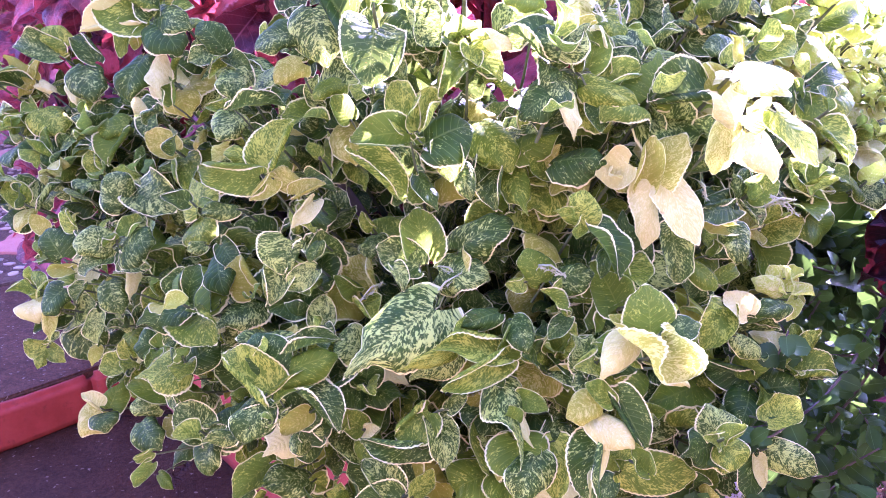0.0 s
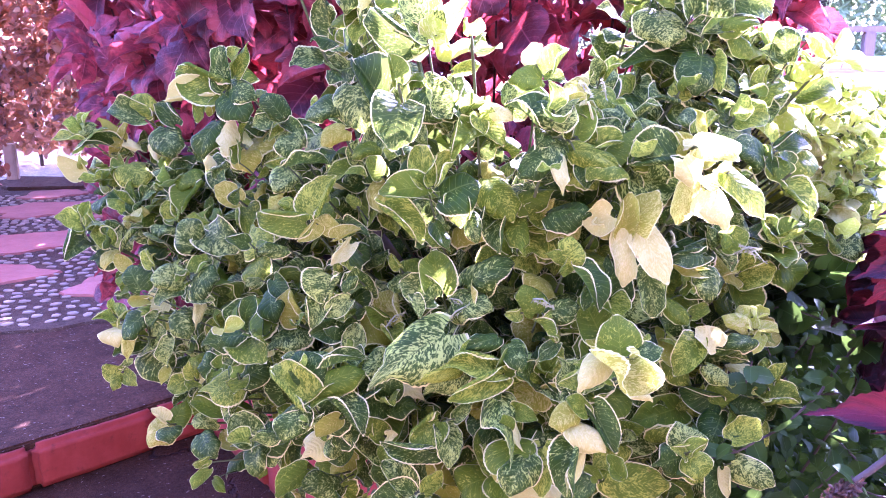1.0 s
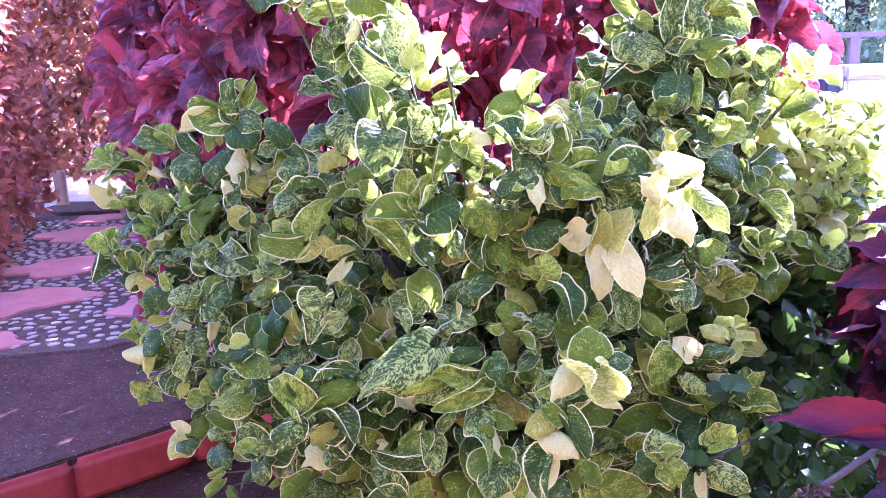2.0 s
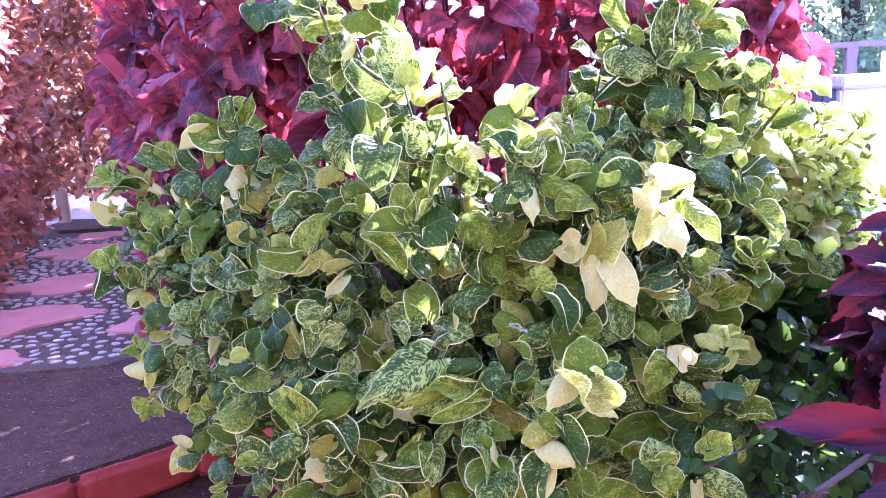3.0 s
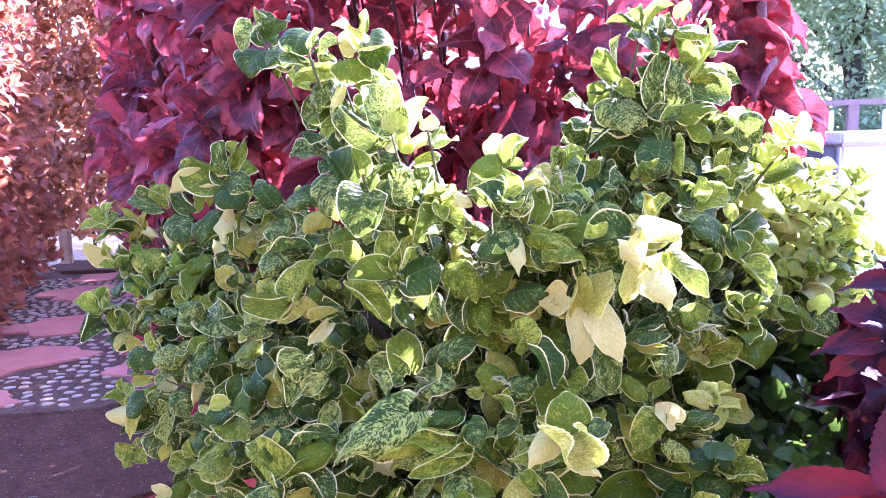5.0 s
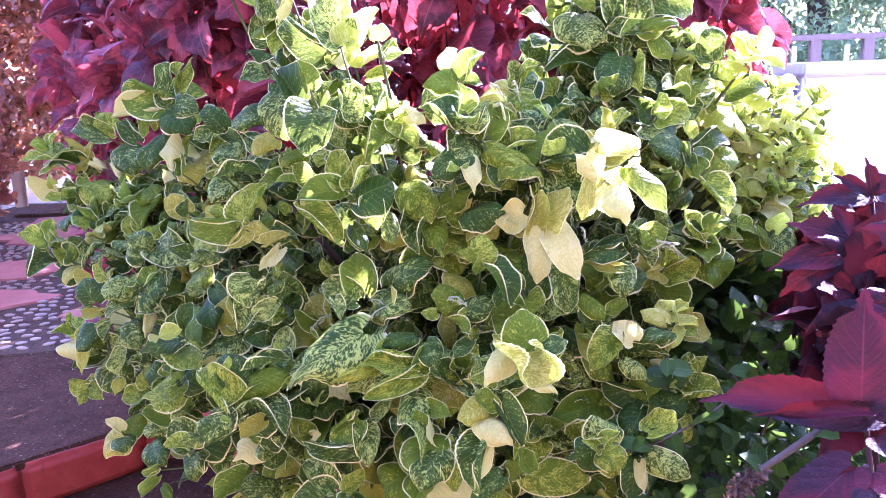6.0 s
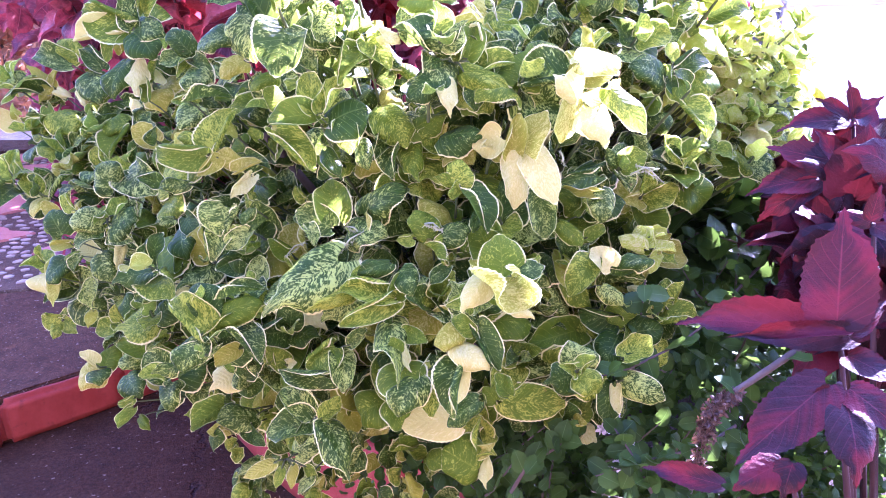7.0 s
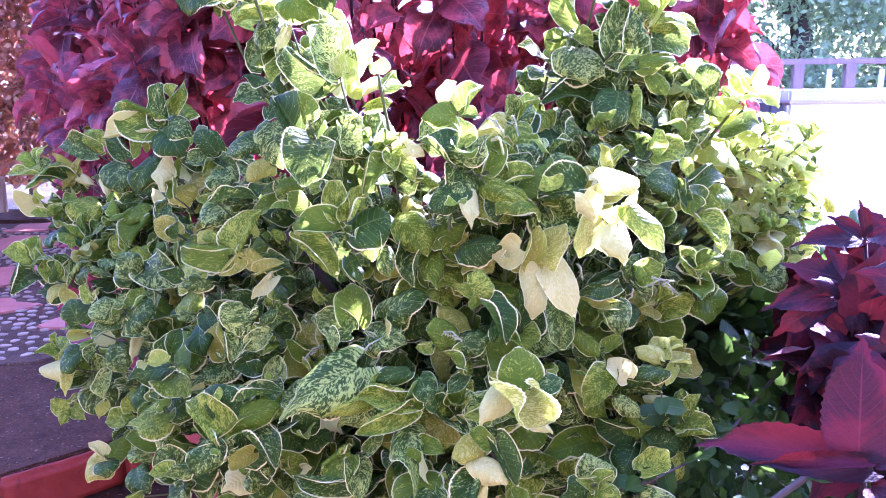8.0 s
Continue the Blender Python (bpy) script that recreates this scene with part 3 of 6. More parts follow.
for turn in range(3):
    for i, form in enumerate(FORMS):
        more = 1 + 0.18 * (turn - 1)
        SHAPES_V.append({"tip": 0.07, **form, "bend": 1.1 * form["bend"] * more, "cross": 1.22 * form["cross"] * (2 - more), "wave": 1.3 * form["wave"], "seed": 40 + 10 * turn + i, "cols": 11})
VMATS = {"backlit": V_BACKLIT, "dark": V_DARK, "lime": V_LIME, "yellow": V_YELLOW, "cream": V_CREAM, "dry": DRY, "scarlet": SCARLET}
VAR = Kind(SHAPES_V, VMATS)
VNAMES = list(VMATS)
LOW_V = [leaf_shape(**{**s, "rows": 13, "cols": 5, "tooth": 0.03}) for s in SHAPES_V]

CORE = Vector((0.05, 1.75, 0.75))
shrub = thing("variegated_shrub", "dense copperleaf shrub with curled cream-edged green leaves", "shrub", at=(0.05, 1.75, 0.42))
SPRIGS = []


def colour_near(rnd, kind):
    x = rnd.random()
    table = {"dark": ((0.66, "dark"), (0.95, "lime"), (0.993, "yellow"), (1, "cream")),
             "lime": ((0.30, "dark"), (0.80, "lime"), (0.95, "yellow"), (1, "cream")),
             "yellow": ((0.15, "dark"), (0.45, "lime"), (0.85, "yellow"), (1, "cream")),
             "backlit": ((0.12, "dark"), (0.35, "lime"), (0.92, "backlit"), (1, "cream")),
             "cream": ((0.10, "dark"), (0.25, "lime"), (0.50, "yellow"), (1, "cream"))}[kind]
    return next(c for p, c in table if x <= p)


def sprig(x, y, z, size, kind="dark", count=6, face=None):
    """A shoot with a whorl of leaves round its tip."""
    p = Vector((x, y, z))
    rnd = random.Random(round(x * 1000) * 31 + round(z * 1000))
    out = (p - CORE).normalized()
    axis = Vector(face).normalized() if face else (out * 0.55 + Vector((0.05, -0.45, 0.0)) + Vector((0, 0, 0.75)) + 0.35 * rand_dir(rnd)).normalized()
    SPRIGS.append((p, size, kind))
    foot = p - axis * size * 0.9 + (CORE - p).normalized() * (0.10 + 0.5 * size)
    deep = foot + (CORE - foot) * 0.35
    stem = limb("sprig", [deep, foot, p - axis * 0.25 * size, p], [0.0032, 0.0026, 0.0020, 0.0010], TWIG_GREEN, shrub, 5)
    s = axis.orthogonal().normalized()
    t = axis.cross(s)
    a0 = rnd.uniform(0, 6.28)
    for i in range(count):
        f = i / max(1, count - 1)
        az = a0 + i * 2.399 + rnd.uniform(-0.3, 0.3)
        lean = 0.45 + 1.05 * f + rnd.uniform(-0.2, 0.2)
        rad = math.cos(az) * s + math.sin(az) * t
        along = axis * math.cos(lean) + rad * math.sin(lean)
        up = axis * math.sin(lean) - rad * math.cos(lean) + 0.25 * rand_dir(rnd)
        base = p - axis * size * (0.05 + 0.55 * f) + rad * size * 0.08
        length = size * (0.62 + 0.50 * f) * rnd.uniform(0.85, 1.15)
        shape = rnd.choice((16, 17, 18, 19, 20, 22, 24)) + 9 * rnd.randrange(3) if f > 0.3 else rnd.choice((21, 18, 19, 16)) + 9 * rnd.randrange(3)
        col = colour_near(rnd, kind)
        if f < 0.4 and col == "dark" and rnd.random() < 0.6:
            col = "lime"
        leaf_part(VAR.mesh(shape, col), leaf_pose(base, along, up, length, rnd.uniform(0.9, 1.12)), stem)
    return stem


def aligned(kind, shape, colour, base, tip, width, up):
    """The pose of a leaf that starts at base and ends at tip."""
    base, tip = Vector(base), Vector(tip)
    me = kind.mesh(shape, colour)
    s = kind.shapes[shape]
    cols = s.get("cols", 9)
    end = me.vertices[len(me.vertices) - 1 - cols // 2].co
    across = [v.co.x for v in me.vertices]
    span = max(1.25 * s["wide"], max(across) - min(across))
    chord = math.hypot(end.y, end.z)
    size = (tip - base).length / chord
    m = leaf_pose(base, tip - base, up, size, width * chord / span)
    return me, m @ Matrix.Rotation(-math.atan2(end.z, end.y), 4, "X")


ends = {}


def shoot(x, y, z):
    """The stem of a shoot whose leaves are set one by one."""
    p = Vector((x, y, z))
    SPRIGS.append((p, 0.06, "dark"))
    foot = p + (CORE - p).normalized() * 0.11 + Vector((0, 0, -0.02))
    ob = limb("sprig", [foot + (CORE - foot) * 0.3, foot, p], [0.0028, 0.0020, 0.0012], TWIG_GREEN, shrub, 5)
    ends[ob.name] = p
    return ob


TOWARD = Vector((0.0, -0.72, 0.62))


def leaf(stem, base, tip, width, colour, shape):
    rnd = random.Random(round(base[0] * 1000) + round(tip[2] * 3000))
    if shape > 15:
        shape += 9 * rnd.randrange(3)
    me, m = aligned(VAR, shape, colour, base, tip, width, TOWARD + (0.18 if shape in (16, 17, 24, 25, 26, 33, 34, 35, 42) else 0.42) * rand_dir(rnd))
    start, end = ends[stem.name], Vector(base)
    if (end - start).length > 0.03:
        start = end + (CORE - end).normalized() * 0.05
    if (end - start).length > 0.012:
        limb("petiole", [start, start.lerp(end, 0.5) + Vector((0, -0.002, 0.003)), end], [0.0016, 0.0012, 0.0011], TWIG_GREEN, stem, 4)
    return leaf_part(me, m, stem)


stem = shoot(-0.404, 1.188, 1.509)
leaf(stem, (-0.400, 1.182, 1.515), (-0.410, 1.214, 1.586), 0.5, "dark", 16)
leaf(stem, (-0.403, 1.180, 1.509), (-0.486, 1.190, 1.548), 0.75, "lime", 18)
leaf(stem, (-0.425, 1.182, 1.509), (-0.504, 1.174, 1.493), 0.55, "cream", 19)
leaf(stem, (-0.395, 1.180, 1.511), (-0.337, 1.162, 1.496), 0.95, "dark", 17)
leaf(stem, (-0.428, 1.180, 1.503), (-0.445, 1.160, 1.457), 0.6, "lime", 16)
leaf(stem, (-0.413, 1.177, 1.501), (-0.424, 1.163, 1.468), 0.7, "yellow", 21)
leaf(stem, (-0.392, 1.177, 1.505), (-0.350, 1.138, 1.460), 0.85, "dark", 17)
leaf(stem, (-0.383, 1.191, 1.536), (-0.363, 1.214, 1.592), 0.42, "lime", 20)
stem = shoot(-0.289, 1.128, 1.464)
leaf(stem, (-0.286, 1.120, 1.465), (-0.332, 1.109, 1.456), 0.8, "dark", 16)
leaf(stem, (-0.283, 1.122, 1.472), (-0.322, 1.140, 1.505), 0.8, "dark", 17)
leaf(stem, (-0.286, 1.116, 1.458), (-0.301, 1.097, 1.435), 0.6, "lime", 18)
leaf(stem, (-0.277, 1.116, 1.461), (-0.241, 1.100, 1.445), 0.55, "dark", 16)
leaf(stem, (-0.272, 1.109, 1.451), (-0.255, 1.066, 1.405), 0.85, "dark", 17)
stem = shoot(-0.415, 1.169, 1.459)
leaf(stem, (-0.411, 1.162, 1.460), (-0.428, 1.136, 1.398), 0.85, "dark", 17)
leaf(stem, (-0.392, 1.159, 1.464), (-0.375, 1.115, 1.405), 0.42, "cream", 20)
leaf(stem, (-0.363, 1.123, 1.397), (-0.375, 1.142, 1.437), 0.6, "lime", 21)
stem = shoot(-0.669, 1.535, 1.413)
leaf(stem, (-0.665, 1.527, 1.413), (-0.638, 1.484, 1.348), 0.95, "dark", 17)
leaf(stem, (-0.721, 1.545, 1.430), (-0.809, 1.555, 1.450), 0.65, "dark", 16)
leaf(stem, (-0.693, 1.512, 1.376), (-0.673, 1.494, 1.339), 0.5, "cream", 20)
leaf(stem, (-0.706, 1.551, 1.445), (-0.760, 1.567, 1.474), 0.8, "lime", 17)
leaf(stem, (-0.646, 1.531, 1.420), (-0.696, 1.557, 1.464), 0.6, "dark", 18)
stem = shoot(-0.814, 1.609, 1.379)
leaf(stem, (-0.810, 1.601, 1.380), (-0.876, 1.624, 1.419), 0.4, "yellow", 20)
leaf(stem, (-0.812, 1.600, 1.378), (-0.831, 1.577, 1.341), 0.45, "yellow", 20)
leaf(stem, (-0.807, 1.603, 1.383), (-0.796, 1.622, 1.419), 0.5, "yellow", 18)
leaf(stem, (-0.795, 1.595, 1.372), (-0.743, 1.574, 1.353), 0.4, "cream", 20)
leaf(stem, (-0.882, 1.624, 1.401), (-0.925, 1.607, 1.384), 0.95, "dark", 17)
leaf(stem, (-0.821, 1.596, 1.367), (-0.914, 1.593, 1.362), 0.4, "dark", 16)
stem = shoot(-0.771, 1.558, 1.328)
leaf(stem, (-0.770, 1.551, 1.329), (-0.723, 1.510, 1.277), 0.95, "lime", 17)
leaf(stem, (-0.782, 1.544, 1.309), (-0.851, 1.533, 1.287), 0.45, "lime", 18)
leaf(stem, (-0.804, 1.561, 1.336), (-0.779, 1.526, 1.290), 0.6, "lime", 16)
leaf(stem, (-0.703, 1.530, 1.289), (-0.709, 1.500, 1.255), 0.7, "dark", 19)
leaf(stem, (-0.754, 1.515, 1.265), (-0.724, 1.473, 1.221), 0.7, "dark", 17)
stem = shoot(-0.570, 1.449, 1.312)
leaf(stem, (-0.562, 1.441, 1.316), (-0.619, 1.432, 1.298), 0.95, "lime", 17)
leaf(stem, (-0.567, 1.434, 1.304), (-0.587, 1.391, 1.248), 0.8, "lime", 19)
leaf(stem, (-0.537, 1.440, 1.340), (-0.552, 1.442, 1.368), 0.8, "cream", 20)
leaf(stem, (-0.516, 1.435, 1.329), (-0.501, 1.400, 1.291), 0.9, "dark", 16)
stem = shoot(-0.256, 1.066, 1.393)
leaf(stem, (-0.251, 1.058, 1.394), (-0.273, 1.018, 1.364), 0.95, "dark", 17)
leaf(stem, (-0.256, 1.062, 1.399), (-0.300, 1.064, 1.403), 0.5, "lime", 18)
leaf(stem, (-0.259, 1.024, 1.357), (-0.277, 1.002, 1.343), 0.7, "yellow", 21)
stem = shoot(-0.193, 0.923, 1.340)
leaf(stem, (-0.196, 0.914, 1.343), (-0.269, 0.919, 1.353), 0.55, "lime", 18)
leaf(stem, (-0.180, 0.921, 1.338), (-0.206, 0.899, 1.318), 0.6, "yellow", 18)
leaf(stem, (-0.200, 0.927, 1.356), (-0.241, 0.933, 1.365), 0.6, "lime", 17)
leaf(stem, (-0.227, 0.916, 1.303), (-0.268, 0.914, 1.297), 0.6, "dark", 17)
stem = shoot(-0.472, 1.128, 1.190)
leaf(stem, (-0.465, 1.124, 1.200), (-0.487, 1.110, 1.189), 1.1, "lime", 23)
leaf(stem, (-0.476, 1.119, 1.191), (-0.531, 1.113, 1.193), 0.95, "dark", 17)
leaf(stem, (-0.480, 1.113, 1.176), (-0.523, 1.101, 1.150), 0.85, "dark", 16)
leaf(stem, (-0.460, 1.120, 1.187), (-0.407, 1.114, 1.195), 1.3, "dark", 17)
leaf(stem, (-0.459, 1.114, 1.172), (-0.412, 1.099, 1.162), 0.7, "dark", 19)
leaf(stem, (-0.457, 1.126, 1.202), (-0.443, 1.148, 1.232), 0.9, "lime", 21)
stem = shoot(-0.479, 1.183, 1.240)
leaf(stem, (-0.473, 1.170, 1.235), (-0.498, 1.201, 1.280), 1.0, "dark", 17)
leaf(stem, (-0.474, 1.177, 1.242), (-0.466, 1.198, 1.267), 0.75, "dark", 21)
leaf(stem, (-0.456, 1.199, 1.258), (-0.391, 1.167, 1.227), 0.9, "dark", 16)
leaf(stem, (-0.482, 1.164, 1.232), (-0.503, 1.163, 1.240), 0.8, "dark", 17)
stem = shoot(-0.566, 1.148, 1.157)
leaf(stem, (-0.564, 1.141, 1.162), (-0.593, 1.167, 1.201), 1.05, "dark", 17)
leaf(stem, (-0.547, 1.135, 1.145), (-0.589, 1.134, 1.143), 0.65, "yellow", 18)
leaf(stem, (-0.568, 1.138, 1.113), (-0.596, 1.121, 1.075), 1.1, "dark", 17)
leaf(stem, (-0.591, 1.132, 1.080), (-0.590, 1.114, 1.034), 0.5, "yellow", 20)
leaf(stem, (-0.544, 1.150, 1.205), (-0.561, 1.169, 1.233), 0.6, "lime", 18)
stem = shoot(-0.767, 1.407, 0.885)
leaf(stem, (-0.762, 1.400, 0.888), (-0.804, 1.397, 0.902), 0.95, "lime", 18)
leaf(stem, (-0.764, 1.398, 0.883), (-0.770, 1.370, 0.855), 0.8, "lime", 17)
leaf(stem, (-0.756, 1.400, 0.886), (-0.716, 1.378, 0.866), 0.7, "lime", 16)
leaf(stem, (-0.759, 1.402, 0.893), (-0.735, 1.407, 0.918), 0.6, "dark", 21)
stem = shoot(-0.490, 1.123, 1.126)
leaf(stem, (-0.486, 1.117, 1.134), (-0.462, 1.095, 1.089), 0.85, "dark", 17)
leaf(stem, (-0.446, 1.118, 1.146), (-0.448, 1.093, 1.111), 0.5, "cream", 20)
leaf(stem, (-0.508, 1.116, 1.082), (-0.510, 1.098, 1.037), 0.7, "dark", 16)
leaf(stem, (-0.519, 1.117, 1.025), (-0.526, 1.104, 0.997), 0.6, "yellow", 20)
leaf(stem, (-0.527, 1.124, 1.127), (-0.537, 1.111, 1.099), 0.8, "dark", 19)
stem = shoot(-0.336, 1.031, 1.173)
leaf(stem, (-0.330, 1.025, 1.178), (-0.350, 1.001, 1.146), 1.1, "dark", 16)
leaf(stem, (-0.316, 1.017, 1.156), (-0.367, 1.005, 1.133), 0.38, "yellow", 18)
leaf(stem, (-0.315, 1.019, 1.162), (-0.305, 0.990, 1.135), 0.8, "dark", 17)
leaf(stem, (-0.308, 1.034, 1.219), (-0.331, 1.029, 1.211), 0.9, "dark", 17)
stem = shoot(-0.285, 1.014, 1.214)
leaf(stem, (-0.282, 1.007, 1.214), (-0.261, 0.963, 1.172), 0.85, "dark", 17)
leaf(stem, (-0.276, 1.007, 1.228), (-0.248, 0.981, 1.202), 0.7, "dark", 16)
leaf(stem, (-0.288, 0.937, 1.144), (-0.338, 0.925, 1.120), 0.75, "dark", 16)
leaf(stem, (-0.315, 0.958, 1.111), (-0.334, 0.945, 1.082), 0.8, "dark", 17)
stem = shoot(-0.157, 0.868, 1.282)
leaf(stem, (-0.153, 0.860, 1.283), (-0.162, 0.844, 1.246), 1.3, "dark", 19)
leaf(stem, (-0.166, 0.858, 1.252), (-0.175, 0.838, 1.211), 0.8, "dark", 18)
leaf(stem, (-0.124, 0.854, 1.249), (-0.155, 0.844, 1.227), 0.8, "dark", 16)
leaf(stem, (-0.120, 0.861, 1.280), (-0.129, 0.846, 1.260), 0.7, "dark", 17)
stem = shoot(-0.112, 0.956, 1.695)
leaf(stem, (-0.154, 0.950, 1.743), (-0.167, 0.921, 1.700), 1.0, "dark", 17)
leaf(stem, (-0.178, 0.946, 1.716), (-0.211, 0.934, 1.690), 0.95, "dark", 17)
leaf(stem, (-0.256, 1.004, 1.762), (-0.270, 0.988, 1.721), 0.85, "dark", 16)
leaf(stem, (-0.110, 0.953, 1.726), (-0.133, 0.938, 1.707), 0.9, "dark", 16)
leaf(stem, (-0.081, 0.949, 1.710), (-0.092, 0.953, 1.745), 0.85, "cream", 18)
leaf(stem, (-0.062, 0.951, 1.731), (-0.035, 0.919, 1.674), 0.8, "dark", 17)
leaf(stem, (-0.101, 0.947, 1.697), (-0.053, 0.919, 1.665), 0.8, "lime", 17)
leaf(stem, (-0.120, 0.946, 1.683), (-0.170, 0.922, 1.661), 0.6, "lime", 18)
leaf(stem, (-0.118, 0.942, 1.675), (-0.129, 0.915, 1.623), 0.62, "dark", 17)
leaf(stem, (-0.103, 0.932, 1.658), (-0.112, 0.917, 1.622), 0.5, "cream", 20)
leaf(stem, (-0.114, 0.933, 1.623), (-0.152, 0.926, 1.608), 0.7, "lime", 17)
leaf(stem, (-0.105, 0.925, 1.616), (-0.119, 0.911, 1.585), 0.7, "lime", 16)
stem = shoot(-0.016, 0.869, 1.591)
leaf(stem, (-0.013, 0.862, 1.594), (-0.051, 0.892, 1.660), 0.72, "dark", 16)
leaf(stem, (-0.035, 0.858, 1.581), (-0.092, 0.886, 1.630), 0.5, "dark", 18)
leaf(stem, (-0.017, 0.860, 1.585), (-0.032, 0.852, 1.572), 1.4, "lime", 21)
leaf(stem, (-0.008, 0.862, 1.592), (0.034, 0.887, 1.638), 0.66, "backlit", 16)
leaf(stem, (-0.003, 0.863, 1.596), (0.014, 0.849, 1.564), 0.65, "backlit", 21)
leaf(stem, (0.013, 0.862, 1.572), (0.051, 0.871, 1.581), 0.55, "cream", 18)
leaf(stem, (0.018, 0.862, 1.554), (0.051, 0.875, 1.560), 0.55, "lime", 17)
leaf(stem, (-0.026, 0.860, 1.590), (-0.057, 0.868, 1.606), 0.6, "dark", 19)
stem = shoot(-0.075, 0.918, 1.505)
leaf(stem, (-0.073, 0.910, 1.499), (-0.128, 0.952, 1.567), 0.62, "dark", 19)
leaf(stem, (-0.064, 0.905, 1.499), (-0.036, 0.915, 1.550), 0.55, "dark", 18)
leaf(stem, (-0.029, 0.907, 1.528), (0.017, 0.875, 1.486), 0.8, "dark", 17)
leaf(stem, (-0.144, 0.927, 1.507), (-0.190, 0.916, 1.486), 0.95, "dark", 17)
leaf(stem, (-0.126, 0.933, 1.531), (-0.108, 0.908, 1.468), 0.85, "dark", 17)
leaf(stem, (-0.050, 0.900, 1.494), (-0.018, 0.876, 1.455), 0.55, "dark", 16)
leaf(stem, (-0.023, 0.907, 1.543), (0.011, 0.891, 1.528), 0.6, "dark", 17)
stem = shoot(-0.014, 0.840, 1.405)
leaf(stem, (-0.017, 0.837, 1.413), (-0.031, 0.869, 1.459), 0.64, "lime", 16)
leaf(stem, (-0.005, 0.831, 1.411), (0.010, 0.866, 1.454), 0.55, "lime", 21)
leaf(stem, (-0.017, 0.835, 1.410), (-0.077, 0.831, 1.401), 0.62, "lime", 19)
leaf(stem, (-0.069, 0.840, 1.389), (-0.019, 0.828, 1.335), 0.5, "lime", 18)
leaf(stem, (0.001, 0.826, 1.398), (0.054, 0.849, 1.410), 1.1, "dark", 17)
leaf(stem, (0.021, 0.832, 1.398), (0.030, 0.818, 1.360), 0.8, "lime", 16)
leaf(stem, (0.039, 0.836, 1.372), (0.051, 0.823, 1.339), 0.7, "dark", 17)
leaf(stem, (-0.005, 0.833, 1.363), (0.017, 0.822, 1.326), 0.5, "dark", 20)
leaf(stem, (-0.010, 0.831, 1.405), (0.003, 0.824, 1.399), 0.8, "lime", 21)
stem = shoot(0.047, 0.873, 1.494)
leaf(stem, (0.049, 0.863, 1.486), (0.017, 0.831, 1.444), 0.6, "lime", 18)
leaf(stem, (0.050, 0.865, 1.496), (0.082, 0.846, 1.460), 0.7, "lime", 16)
leaf(stem, (0.044, 0.866, 1.493), (0.026, 0.874, 1.507), 0.8, "lime", 21)
leaf(stem, (0.062, 0.867, 1.504), (0.093, 0.863, 1.491), 0.8, "cream", 17)
stem = shoot(-0.156, 0.992, 1.462)
leaf(stem, (-0.150, 0.984, 1.467), (-0.183, 0.973, 1.443), 0.9, "yellow", 17)
leaf(stem, (-0.191, 0.926, 1.351), (-0.162, 0.970, 1.401), 0.62, "lime", 18)
leaf(stem, (-0.242, 0.992, 1.411), (-0.174, 1.004, 1.410), 0.35, "dark", 18)
leaf(stem, (-0.101, 0.965, 1.446), (-0.134, 0.952, 1.426), 0.75, "lime", 17)
leaf(stem, (-0.090, 0.944, 1.406), (-0.111, 0.947, 1.433), 0.85, "lime", 16)
stem = shoot(-0.157, 0.937, 1.326)
leaf(stem, (-0.154, 0.931, 1.329), (-0.186, 0.933, 1.343), 0.85, "yellow", 17)
leaf(stem, (-0.157, 0.920, 1.318), (-0.119, 0.928, 1.331), 0.55, "yellow", 18)
leaf(stem, (-0.134, 0.916, 1.312), (-0.155, 0.882, 1.289), 0.5, "cream", 18)
leaf(stem, (-0.144, 0.939, 1.336), (-0.106, 0.922, 1.322), 0.5, "dark", 16)
leaf(stem, (-0.132, 0.960, 1.358), (-0.147, 0.970, 1.373), 0.8, "lime", 17)
stem = shoot(0.070, 0.922, 1.398)
leaf(stem, (0.063, 0.911, 1.408), (0.096, 0.862, 1.358), 0.7, "lime", 17)
leaf(stem, (0.077, 0.883, 1.362), (0.080, 0.845, 1.320), 0.65, "dark", 19)
leaf(stem, (0.097, 0.881, 1.359), (0.114, 0.838, 1.318), 0.6, "lime", 20)
leaf(stem, (0.107, 0.904, 1.399), (0.125, 0.878, 1.372), 0.7, "dark", 16)
leaf(stem, (0.066, 0.886, 1.367), (0.050, 0.856, 1.344), 0.6, "dark", 18)
stem = shoot(-0.000, 0.850, 1.271)
leaf(stem, (0.002, 0.840, 1.269), (-0.010, 0.868, 1.319), 0.85, "lime", 16)
leaf(stem, (0.038, 0.841, 1.277), (0.099, 0.852, 1.306), 0.8, "dark", 17)
leaf(stem, (-0.005, 0.833, 1.261), (-0.053, 0.839, 1.282), 0.85, "dark", 16)
leaf(stem, (0.017, 0.831, 1.254), (0.073, 0.816, 1.252), 0.95, "dark", 17)
leaf(stem, (0.054, 0.820, 1.249), (0.046, 0.842, 1.286), 0.6, "yellow", 21)
leaf(stem, (-0.033, 0.820, 1.265), (-0.020, 0.799, 1.244), 0.6, "dark", 18)
stem = shoot(0.011, 0.791, 1.227)
leaf(stem, (0.012, 0.785, 1.231), (-0.081, 0.740, 1.169), 0.8, "dark", 24)
stem = shoot(0.081, 0.759, 1.190)
leaf(stem, (0.084, 0.753, 1.194), (0.013, 0.750, 1.200), 0.5, "lime", 18)
leaf(stem, (0.031, 0.754, 1.196), (-0.022, 0.745, 1.178), 0.4, "lime", 20)
leaf(stem, (0.088, 0.753, 1.194), (0.102, 0.773, 1.221), 0.75, "lime", 16)
